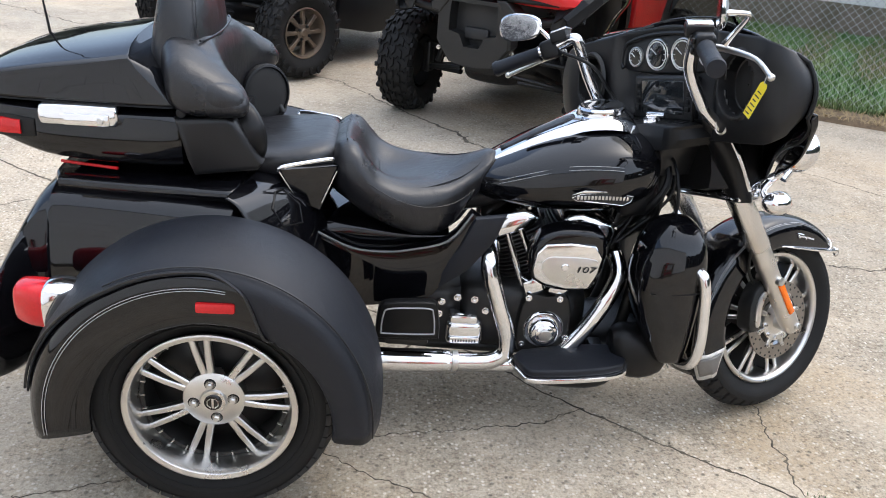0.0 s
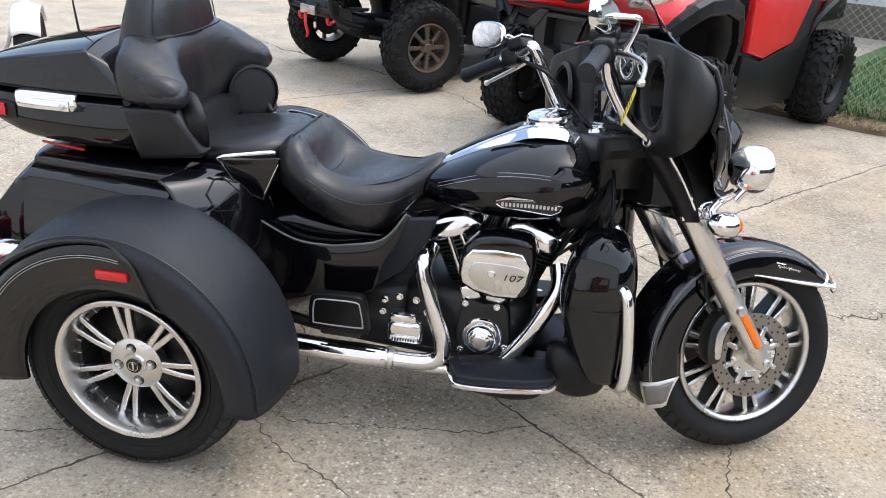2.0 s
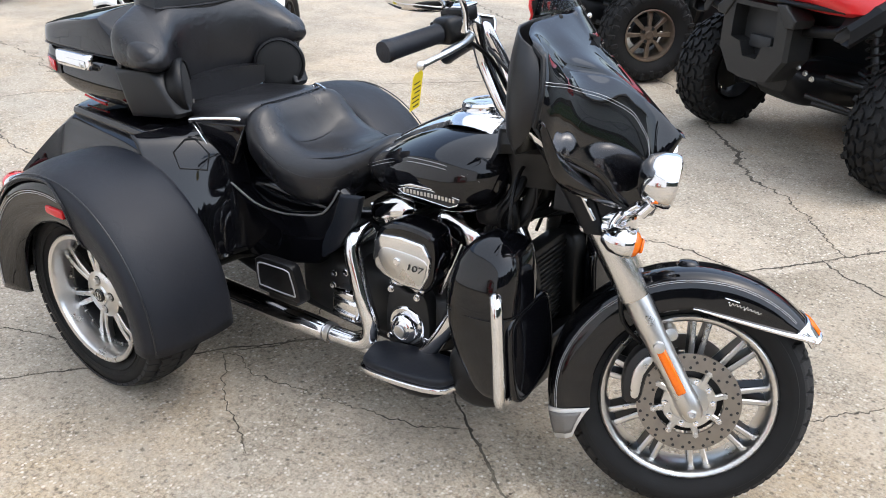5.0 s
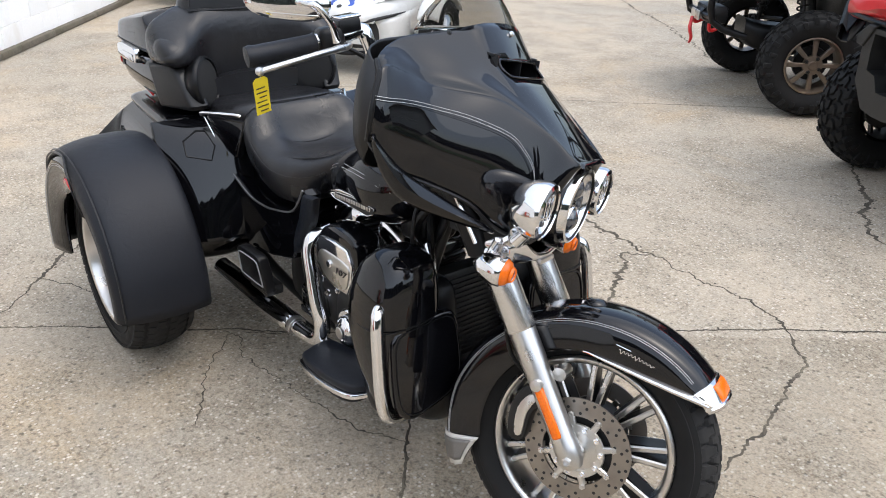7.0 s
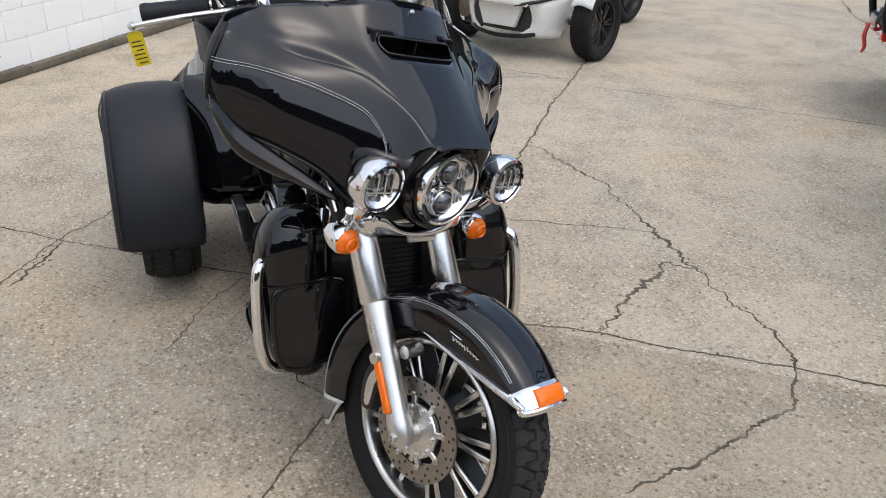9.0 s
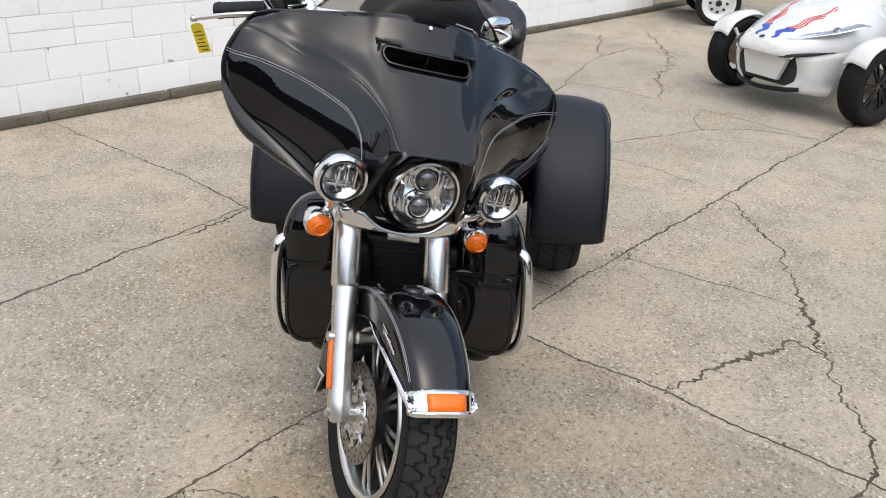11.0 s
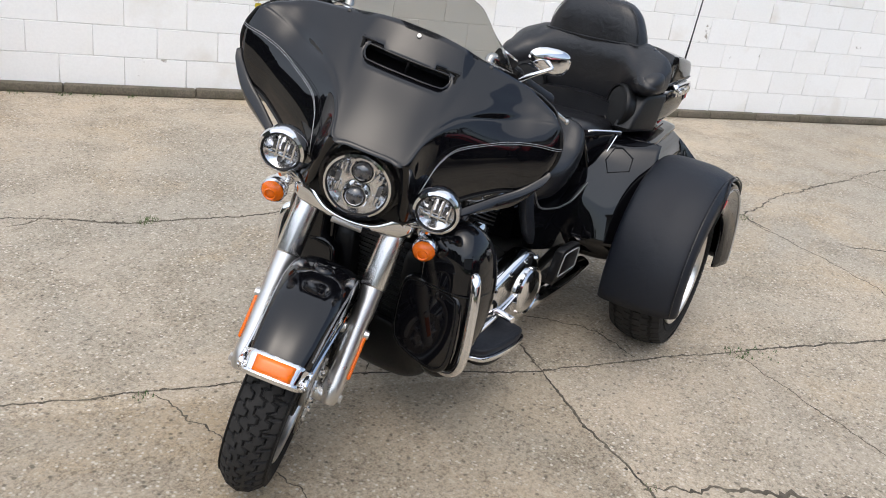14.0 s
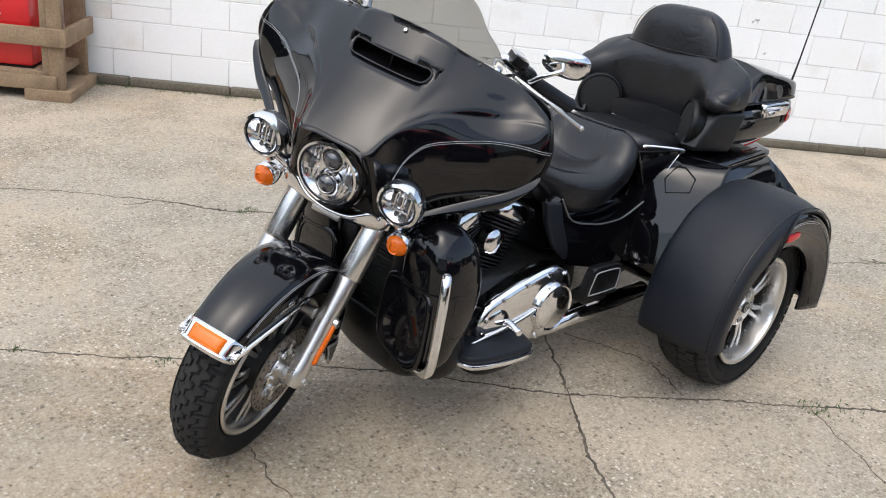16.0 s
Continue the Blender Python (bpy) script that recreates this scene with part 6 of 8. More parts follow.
for s in (1, -1):
    y = s * 0.124
    leg = body("fork_leg", lathe([(0.0, 0.0), (0.036, 0.0), (0.036, 0.235), (0.033, 0.24), (0.0, 0.24)], (1.305, y, 0.755), (0.135, 0, -0.204), 24), FORKCHROME, "dull chrome upper fork cover", m=S)
    body("fork_slider", lathe([(0.0, 0.0), (0.031, 0.0), (0.031, 0.07), (0.029, 0.1), (0.028, 0.26), (0.03, 0.28), (0.028, 0.315), (0.02, 0.33), (0, 0.33)], (1.437, y, 0.557), (0.163, 0, -0.25), 24), SILVER, "satin silver fork slider", parent=leg, m=S)
    body("slider_boss", join(lathe([(0.0, -0.05), (0.014, -0.05), (0.016, 0), (0.013, 0.036), (0.0, 0.038)], (1.505, y * 1.02, 0.452), (0, s, 0), 16), lathe([(0.0, -0.05), (0.016, -0.05), (0.016, 0), (0.0, 0.002)], (1.535, y * 0.8, 0.47), (0, s, 0), 16)), SILVER, parent=leg, m=S)
    body("axle_boss", join(lathe([(0.024, -0.045), (0.026, 0.012), (0.02, 0.02), (0, 0.02)], (FW.x - 0.002, y, FW.z - 0.002), (0, s, 0), 20), lathe([(0.012, 0), (0.012, 0.014), (0.008, 0.016), (0.006, 0.008), (0, 0.008)], (FW.x, y + s * 0.019, FW.z), (0, s, 0), 6)), SILVER, parent=leg, m=S)
    d = Vector((0.163, 0, -0.25)).normalized()
    c0 = Vector((1.437, y + s * 0.03, 0.557)) + d * 0.125
    body("leg_reflector", box(c0 + d * 0.065, (0.022, 0.01, 0.125), 0.006, Matrix.Rotation(math.atan2(d.x, -d.z), 3, "Y").inverted(), 3), AMBER, "orange leg reflector", parent=leg, m=S)
    # brake caliper behind the leg
    cx, cz = FW.x - 0.115, FW.z + 0.055
    cal = body("brake_caliper", prism([tuple(p) for p in curve([(cx - 0.045, cz - 0.06), (cx - 0.05, cz + 0.02), (cx - 0.02, cz + 0.075), (cx + 0.02, cz + 0.085), (cx + 0.035, cz + 0.055), (cx + 0.005, cz + 0.01), (cx - 0.005, cz - 0.06)], 3, True)], Matrix.Translation((0, s * 0.088, 0)) @ MR, 0.055, 0.01), DARKMETAL, "black brake caliper", m=S)
    body("caliper_plate", prism([tuple(p) for p in curve([(cx - 0.028, cz - 0.045), (cx - 0.03, cz + 0.015), (cx - 0.008, cz + 0.055), (cx + 0.012, cz + 0.052), (cx - 0.006, cz + 0.01), (cx - 0.01, cz - 0.045)], 3, True)], Matrix.Translation((0, s * 0.117, 0)) @ MR, 0.006, 0.002), SILVER, "grey caliper insert", parent=cal, m=S)
    body("brake_hose", tube([(cx - 0.02, s * 0.09, cz + 0.08), (cx - 0.07, s * 0.11, cz + 0.13), (cx - 0.09, s * 0.13, cz + 0.2), (1.38, s * 0.15, 0.62), (1.33, s * 0.14, 0.72)], 0.005, 8), PLASTIC, "black brake hose", parent=cal, m=S)

# triple clamp, nacelle, lamp bar
nac = body("nacelle", loft([[(x, y * w, z0 + (z1 - z0) * t) for y, t in ((-1, 0), (-1, 0.5), (-0.9, 1), (-0.4, 1.02), (0, 1.03), (0.4, 1.02), (0.9, 1), (1, 0.5), (1, 0), (0.4, -0.03), (0, -0.04), (-0.4, -0.03))] for x, w, z0, z1 in ((1.22, 0.12, 0.74, 0.92), (1.30, 0.16, 0.74, 0.92), (1.38, 0.155, 0.742, 0.90), (1.41, 0.125, 0.75, 0.89))], 3, 2), PLASTIC, "black headlamp nacelle", m=S)
body("fork_shroud", loft([[(1.12 + dx, y * w, z) for y, dx in ((-1, 0), (-1, 0.1), (-0.5, 0.15), (0.5, 0.15), (1, 0.1), (1, 0), (0.5, -0.03), (-0.5, -0.03))] for w, z in ((0.085, 0.885), (0.075, 0.85), (0.055, 0.81), (0.04, 0.77))], 3, 2), INNER, "black shroud round the steering head", m=S)
for s in (1, -1):
    body("shroud_leg", sided(loft([ring(z, x, y, a, b_, 10, 3, axis="z") for z, x, y, a, b_ in ((0.93, 1.18, 0.15, 0.05, 0.03), (0.85, 1.235, 0.155, 0.045, 0.03), (0.76, 1.29, 0.15, 0.035, 0.03), (0.70, 1.32, 0.145, 0.028, 0.028))], 3, 2), s), PLASTIC, parent=nac, m=S)
    body("shroud_edge", sided(tube([(1.20, 0.187, 0.90), (1.26, 0.187, 0.82), (1.315, 0.178, 0.735)], 0.006, 8), s), CHROME, "bright shroud edge", parent=nac, m=S)
rows = []
for y, z, h, x in ((-0.168, 0.737, 0.01, 1.388), (-0.162, 0.736, 0.024, 1.396), (-0.145, 0.733, 0.034, 1.404), (-0.118, 0.73, 0.034, 1.412), (-0.092, 0.72, 0.024, 1.418), (-0.06, 0.711, 0.014, 1.423), (0.0, 0.707, 0.01, 1.426), (0.06, 0.711, 0.014, 1.423), (0.092, 0.72, 0.024, 1.418), (0.118, 0.73, 0.034, 1.412), (0.145, 0.733, 0.034, 1.404), (0.162, 0.736, 0.024, 1.396), (0.168, 0.737, 0.01, 1.388)):
    rows.append([(x - 0.028 + 0.028 * math.copysign(abs(math.cos(a)) ** 0.8, math.cos(a)), y, z + h * math.copysign(abs(math.sin(a)) ** 0.8, math.sin(a))) for a in np.linspace(0, 2 * math.pi, 14, endpoint=False)])
clamp = body("lamp_bar", loft(rows, 3, 2), CHROME, "sculpted chrome lamp bar below the headlamp", m=S)
for s in (1, -1):
    body("lamp_arm", sided(tube([(1.38, 0.148, 0.75), (1.388, 0.178, 0.762), (1.41, 0.205, 0.785)], [0.016, 0.014, 0.012], 12), s), CHROME, "chrome passing lamp arm", parent=clamp, m=S)
    body("arm_bolt", bolt((1.404, s * 0.145, 0.747), (1, 0, 0), 0.006, 0.006), CHROME, parent=clamp, m=S)
body("bar_badge", box((1.422, 0, 0.696), (0.012, 0.085, 0.012), 0.002), SILVER, "plain bright strip", parent=clamp, m=S)
body("fork_yoke", box((1.33, 0, 0.715), (0.09, 0.34, 0.03), 0.01), CHROME, "chrome lower fork yoke", parent=clamp, m=S)
AX = Vector((1, 0, -0.1)).normalized()
head = body("headlight", lathe([(0.079, 0.012), (0.082, 0.018), (0.088, 0.016), (0.094, 0.0), (0.096, -0.03)], (1.462, 0, 0.836), AX, 44), CHROME, "round chrome headlamp ring", m=S)
body("lamp_bucket", lathe([(0.096, 0.0), (0.104, 0.008), (0.11, -0.01), (0.112, -0.08), (0.05, -0.12), (0, -0.12)], (1.455, 0, 0.836), AX, 44), PAINT, "gloss black headlamp bucket", parent=head, m=S)
body("reflector", lathe([(0.082, 0.012), (0.078, 0.0), (0.06, -0.012), (0.03, -0.018), (0.0, -0.018)], (1.462, 0, 0.836), AX, 36), REFLECTOR, "faceted bright reflector", parent=head, m=S)
body("bezel_ring", lathe([(0.078, 0.012), (0.081, 0.017), (0.084, 0.012)], (1.462, 0, 0.836), AX, 36), PLASTIC, parent=head, m=S)
for dz in (0.036, -0.036):
    body("projector", lathe([(0, 0.024), (0.012, 0.022), (0.022, 0.015), (0.028, 0.004), (0.029, -0.01)], Vector((1.456, 0, 0.836 + dz)), AX, 28), DARKGLASS, "dark projector lens", parent=head, m=S)
    body("projector_ring", lathe([(0.0285, -0.004), (0.029, 0.008), (0.032, 0.009), (0.035, 0.004), (0.037, -0.012)], Vector((1.456, 0, 0.836 + dz)), AX, 28), CHROME, parent=head, m=S)
for s in (1, -1):
    body("side_optic", box((1.459, s * 0.056, 0.836), (0.014, 0.014, 0.03), 0.004), DARKGLASS, "dark side optic", parent=head, m=S)
for s in (1, -1):
    for j in range(3):
        body("reflector_rib", box((1.457, s * (0.043 + 0.011 * j), 0.836 + 0.03), (0.008, 0.0035, 0.026 - 0.006 * j), 0.001), CHROME, parent=head, m=S)
        body("reflector_rib", box((1.457, s * (0.043 + 0.011 * j), 0.836 - 0.03), (0.008, 0.0035, 0.026 - 0.006 * j), 0.001), CHROME, parent=head, m=S)
    c = Vector((1.462, s * 0.208, 0.845))
    lamp = body("spot_lamp", lathe([(0.05, 0.008), (0.053, 0.015), (0.06, 0.011), (0.063, 0.0), (0.06, -0.025), (0.05, -0.05), (0.028, -0.066), (0.0, -0.07)], c, AX, 36), CHROME, "round chrome passing lamp", m=S)
    body("reflector", lathe([(0.051, 0.008), (0.045, -0.002), (0.028, -0.012), (0, -0.014)], c, AX, 28), REFLECTOR, "bright reflector", parent=lamp, m=S)
    body("lamp_gasket", lathe([(0.047, 0.009), (0.05, 0.012), (0.0525, 0.009)], c, AX, 30), PLASTIC, parent=lamp, m=S)
    for j in range(3):
        body("led_cell", box(c + Vector((0.0, (j - 1) * 0.021, 0.009)), (0.01, 0.009, 0.026), 0.003), DARKGLASS, "dark lamp cell", parent=lamp, m=S)
        body("led_bar", box(c + Vector((0.002, (j - 1) * 0.021 + 0.0095, 0.004)), (0.014, 0.0045, 0.05), 0.0015), CHROME, parent=lamp, m=S)
    body("led_shelf", box(c + Vector((0.002, 0, -0.012)), (0.014, 0.066, 0.006), 0.002), CHROME, parent=lamp, m=S)
    body("led_eye", lathe([(0, 0.008), (0.006, 0.006), (0.008, 0.0)], c + Vector((0.0, 0, -0.026)), AX, 14), DARKGLASS, parent=lamp, m=S)
    body("lamp_stem", tube([c + Vector((-0.03, 0, -0.055)), c + Vector((-0.05, -s * 0.005, -0.08))], 0.014, 12, 1), CHROME, parent=lamp, m=S)
    q = Vector((1.395, s * 0.215, 0.70))
    sig = body("turn_signal", lathe([(0.031, 0.012), (0.034, 0.008), (0.035, -0.01), (0.028, -0.04), (0.01, -0.06), (0, -0.062)], q, AX, 26), CHROME, "chrome turn signal housing", m=S)
    body("lens", lathe([(0.0, 0.03), (0.014, 0.028), (0.026, 0.02), (0.031, 0.01)], q, AX, 26), AMBER, "amber lens", parent=sig, m=S)
    body("lens_ring", lathe([(0.012, 0.03), (0.015, 0.033), (0.018, 0.028)], q, AX, 20), AMBER, parent=sig, m=S)
    body("signal_stem", tube([q + Vector((-0.03, 0, 0.0)), q + Vector((-0.035, -s * 0.03, 0.03)), q + Vector((-0.02, -s * 0.02, 0.06))], 0.011, 10), CHROME, parent=sig, m=S)

# batwing fairing: columns from the middle out, each from the windshield down over the shoulder crease to the lower edge
COLS = [((1.225, 0.0, 1.205), (1.278, 0.0, 1.135), (1.312, 0.0, 1.095), (1.40, 0.0, 1.02), (1.48, 0.0, 0.945), (1.488, 0.0, 0.938), (1.486, 0.0, 0.934), (1.48, 0.0, 0.932), (1.472, 0.0, 0.93)),
        ((1.222, 0.06, 1.203), (1.275, 0.065, 1.134), (1.31, 0.065, 1.095), (1.398, 0.06, 1.018), (1.478, 0.055, 0.945), (1.486, 0.055, 0.938), (1.482, 0.056, 0.932), (1.476, 0.058, 0.928), (1.465, 0.06, 0.924)),
        ((1.215, 0.118, 1.195), (1.262, 0.125, 1.128), (1.30, 0.122, 1.09), (1.39, 0.106, 1.015), (1.476, 0.092, 0.945), (1.484, 0.098, 0.937), (1.474, 0.11, 0.915), (1.45, 0.121, 0.85), (1.415, 0.128, 0.755)),
        ((1.20, 0.15, 1.185), (1.25, 0.155, 1.125), (1.285, 0.15, 1.09), (1.36, 0.13, 1.035), (1.42, 0.113, 0.989), (1.427, 0.119, 0.982), (1.418, 0.142, 0.935), (1.41, 0.165, 0.86), (1.385, 0.172, 0.765)),
        ((1.185, 0.19, 1.175), (1.23, 0.193, 1.125), (1.262, 0.19, 1.095), (1.315, 0.175, 1.06), (1.357, 0.15, 1.029), (1.365, 0.156, 1.022), (1.372, 0.186, 0.978), (1.375, 0.21, 0.90), (1.35, 0.215, 0.79)),
        ((1.165, 0.24, 1.162), (1.205, 0.24, 1.125), (1.23, 0.236, 1.10), (1.275, 0.222, 1.072), (1.305, 0.20, 1.053), (1.312, 0.206, 1.046), (1.327, 0.24, 1.004), (1.335, 0.265, 0.93), (1.312, 0.266, 0.835)),
        ((1.14, 0.31, 1.145), (1.165, 0.31, 1.12), (1.182, 0.307, 1.10), (1.205, 0.30, 1.08), (1.22, 0.291, 1.061), (1.227, 0.297, 1.053), (1.264, 0.333, 1.02), (1.272, 0.355, 0.955), (1.252, 0.348, 0.87)),
        ((1.135, 0.365, 1.122), (1.15, 0.365, 1.117), (1.16, 0.366, 1.11), (1.172, 0.366, 1.098), (1.185, 0.366, 1.082), (1.193, 0.372, 1.073), (1.235, 0.395, 1.03), (1.24, 0.405, 0.965), (1.225, 0.40, 0.885)),
        ((1.145, 0.405, 1.106), (1.152, 0.408, 1.104), (1.158, 0.411, 1.101), (1.165, 0.414, 1.098), (1.172, 0.419, 1.09), (1.18, 0.427, 1.082), (1.205, 0.445, 1.03), (1.21, 0.45, 0.98), (1.20, 0.442, 0.915)),
        ((1.15, 0.42, 1.094), (1.154, 0.424, 1.091), (1.158, 0.428, 1.087), (1.163, 0.433, 1.082), (1.168, 0.438, 1.077), (1.173, 0.443, 1.07), (1.178, 0.459, 1.03), (1.178, 0.462, 0.99), (1.172, 0.452, 0.945))]
COLS = [tuple((p[0] + (c[5][0] - p[0]) * pull, p[1] + (c[5][1] - p[1]) * pull, p[2]) for p, pull in zip(c, (0, 0, 0, 0, 0, 0, 0.4, 0.3, 0.15))) if 2 < i < 9 else c for i, c in enumerate(COLS)]
allcols = [tuple((p[0], -p[1], p[2]) for p in c) for c in reversed(COLS[1:])] + COLS
fv, ff = loft(allcols, 6, 4, closed_v=False, cap=False)


SLOT_A, SLOT_Z, SLOT_R = 0.1, 1.112, 0.0165


def in_slot(f):
    c = np.mean([fv[i] for i in f], axis=0)
    return math.hypot(c[1] - max(-SLOT_A, min(SLOT_A, c[1])), c[2] - SLOT_Z) < SLOT_R


cut = {i for f in ff if in_slot(f) for i in f}
ff = [f for f in ff if not in_slot(f)]
edge_of_slot = sorted(cut & {i for f in ff for i in f}, key=lambda i: math.atan2((fv[i][2] - SLOT_Z) * 6, fv[i][1]))
fv = [tuple(p) for p in fv]
for i in edge_of_slot:
    x, y, z = fv[i]
    mid = max(-SLOT_A, min(SLOT_A, y))
    d = Vector((y - mid, z - SLOT_Z)).normalized() * SLOT_R
    fv[i] = (x - 0.85 * (SLOT_Z + d.y - z) - 0.22 * math.copysign(1, y) * (mid + d.x - y), mid + d.x, SLOT_Z + d.y)
fairing = body("fairing", (fv, ff), PAINT, "gloss black batwing fairing", m=S, solid=0.006, angle=70)


lip = [fv[i] for i in edge_of_slot]
body("vent_frame", tube([*lip, lip[0]], 0.0028, 8, 1), PAINT, "rounded lip of the air vent", parent=fairing, m=S)
body("vent_pocket", join(box((1.235, 0, 1.085), (0.1, 0.27, 0.006), 0.001, Matrix.Rotation(radians(8), 3, "Y")), box((1.215, 0, 1.142), (0.1, 0.27, 0.006), 0.001, Matrix.Rotation(radians(8), 3, "Y")), box((1.19, 0, 1.11), (0.006, 0.27, 0.07)), box((1.235, 0.128, 1.11), (0.08, 0.005, 0.05)), box((1.235, -0.128, 1.11), (0.08, 0.005, 0.05))), INNER, "dark air vent duct", parent=fairing, m=S)
body("vent_divider", box((1.26, 0, 1.112), (0.04, 0.006, 0.045), 0.002), PLASTIC, parent=fairing, m=S)
for s in (1, -1):
    for d in (0.0, 0.006):
        line = [(1.418, 0.143, 0.85), (1.412, 0.15, 0.885), (1.403, 0.158, 0.925), (1.384, 0.17, 0.955), (1.355, 0.198, 0.986), (1.296, 0.272, 1.012), (1.25, 0.325, 1.022), (1.218, 0.387, 1.03), (1.196, 0.44, 1.031), (1.178, 0.458, 1.032)]
        body("pinstripe", sided(tube([(x + 0.005, y + 0.005, z - d) for x, y, z in line], 0.0006, 5, 5), s), PINSTRIPE, "thin silver pinstripe", parent=fairing, m=S)
    edge = [np.asarray(c[-1]) for c in COLS[2:]]
    body("lower_lip", sided(tube(edge, 0.004, 8), s), INNER, parent=fairing, m=S)
    rim = [np.asarray(COLS[-1][k]) for k in range(9)]
    body("wing_lip", sided(tube(rim, 0.006, 8), s), PLASTIC, parent=fairing, m=S)
    # air scoop under the wing
    body("side_deflector", sided(loft([[(x, y, z), (x + 0.012, y + 0.012, z - dz * 0.5), (x, y + 0.004, z - dz)] for x, y, z, dz in ((1.36, 0.215, 0.785, 0.012), (1.31, 0.27, 0.82, 0.03), (1.255, 0.345, 0.865, 0.05), (1.222, 0.40, 0.90, 0.055), (1.195, 0.442, 0.945, 0.04), (1.18, 0.452, 0.962, 0.015))], 4, 3, closed_v=False, cap=False), s), PAINT, "gloss black wind deflector", parent=fairing, m=S, solid=0.005)
for q in ((1.243, 0, 1.186), (1.185, 0.2, 1.166), (1.185, -0.2, 1.166)):
    body("wind_bolt", lathe([(0, 0.004), (0.0045, 0.004), (0.006, 0.001), (0.0065, -0.002)], q, (0.8, 0, 0.6), 14), CHROME if q[1] == 0 else DARKMETAL, "windshield bolt", parent=fairing, m=S)
# windshield
ys = (-1, -0.62, -0.3, 0, 0.3, 0.62, 1)
rows = []
for w, x0, z0, bow, dip in ((0.262, 1.235, 1.192, 0.10, 0.03), (0.222, 1.212, 1.223, 0.075, 0.016), (0.178, 1.19, 1.252, 0.05, 0.01), (0.148, 1.168, 1.278, 0.036, 0.008), (0.115, 1.15, 1.3, 0.022, 0.006), (0.06, 1.14, 1.312, 0.006, 0.002)):
    rows.append([(x0 - bow * abs(v) ** 2.2, v * w, z0 - dip * v * v) for v in ys])
shield = body("windshield", loft(rows, 4, 4, closed_v=False, cap=False), SMOKE, "smoked low windshield", m=S, solid=0.004)
shield.visible_shadow = False

# inner fairing with instruments
DC = [[(1.158, 0.428, 1.088), (1.170, 0.452, 1.045), (1.174, 0.457, 1.0), (1.168, 0.447, 0.955), (1.16, 0.425, 0.925)],
      [(1.138, 0.422, 1.10), (1.142, 0.447, 1.05), (1.144, 0.452, 1.0), (1.144, 0.441, 0.945), (1.148, 0.415, 0.905)],
      [(1.120, 0.405, 1.113), (1.118, 0.427, 1.055), (1.119, 0.430, 0.995), (1.122, 0.420, 0.935), (1.135, 0.395, 0.89)],
      [(1.112, 0.375, 1.125), (1.106, 0.390, 1.06), (1.107, 0.392, 0.99), (1.114, 0.382, 0.925), (1.135, 0.365, 0.88)],
      [(1.112, 0.345, 1.134), (1.106, 0.352, 1.065), (1.107, 0.352, 0.985), (1.115, 0.345, 0.92), (1.14, 0.335, 0.878)],
      [(1.118, 0.275, 1.145), (1.120, 0.275, 1.07), (1.122, 0.275, 0.985), (1.13, 0.275, 0.92), (1.148, 0.27, 0.876)],
      [(1.126, 0.205, 1.155), (1.130, 0.205, 1.075), (1.135, 0.205, 0.985), (1.142, 0.205, 0.92), (1.155, 0.2, 0.875)],
      [(1.14, 0.165, 1.163), (1.162, 0.165, 1.085), (1.158, 0.165, 0.985), (1.16, 0.165, 0.92), (1.165, 0.16, 0.875)],
      [(1.147, 0.08, 1.172), (1.168, 0.08, 1.088), (1.162, 0.08, 0.985), (1.163, 0.08, 0.92), (1.168, 0.08, 0.875)],
      [(1.148, 0.0, 1.178), (1.17, 0.0, 1.09), (1.163, 0.0, 0.985), (1.165, 0.0, 0.92), (1.17, 0.0, 0.875)]]
dc = DC + [[(p[0], -p[1], p[2]) for p in r] for r in reversed(DC[:-1])]
SPY, SPZ, SPA, SPB = 0.285, 1.022, 0.058, 0.078


def in_speaker(q):
    return ((abs(q[1]) - SPY) / SPA) ** 2 + ((q[2] - SPZ) / SPB) ** 2 < 1


dv, df = loft(dc, 8, 7, closed_v=False, cap=False)
df = [q for q in df if not all(in_speaker(dv[i]) for i in q)]
dash = body("dashboard", (dv, df), INNER, "satin black inner fairing", m=S, solid=0.004, angle=60)
for s in (1, -1):
    ovals = [[(x + 0.1 * (SPY - 0.285), s * (SPY + SPA * k * math.cos(a)), SPZ + SPB * k * math.sin(a)) for a in np.linspace(0, 2 * math.pi, 36, endpoint=False)] for x, k in ((1.118, 1.16), (1.1085, 1.09), (1.109, 1.01), (1.118, 0.95), (1.16, 0.88), (1.165, 0.8))]
    body("speaker_well", grid(ovals, True), INNER, "oval speaker well", parent=dash, m=S)
    body("speaker", grid([[(x, s * (SPY + SPA * k * math.cos(a)), SPZ + SPB * k * math.sin(a)) for a in np.linspace(0, 2 * math.pi, 36, endpoint=False)] for x, k in ((1.163, 0.85), (1.158, 0.6), (1.156, 0.3), (1.155, 0.02))], True), CLOTH, "dark speaker grille", parent=dash, m=S)
binnacle = [tuple(p) for p in curve([(-0.178, 1.062), (-0.185, 1.10), (-0.165, 1.132), (-0.09, 1.15), (0, 1.156), (0.09, 1.15), (0.165, 1.132), (0.185, 1.10), (0.178, 1.062), (0.09, 1.05), (0, 1.048), (-0.09, 1.05)], 3, True)]
body("binnacle", prism(binnacle, Matrix(((0, 0, 1, 1.165), (1, 0, 0, 0), (0, 1, 0, 0), (0, 0, 0, 1))), 0.02, 0.006, 3), INNER, "instrument panel", parent=dash, m=S)
body("binnacle_brow", tube([(1.150, y, z + 0.002) for y, z in binnacle[3:25]], 0.006, 8, 1), INNER, "raised brow over the dials", parent=dash, m=S)
DA = Vector((-1, 0, -0.08)).normalized()
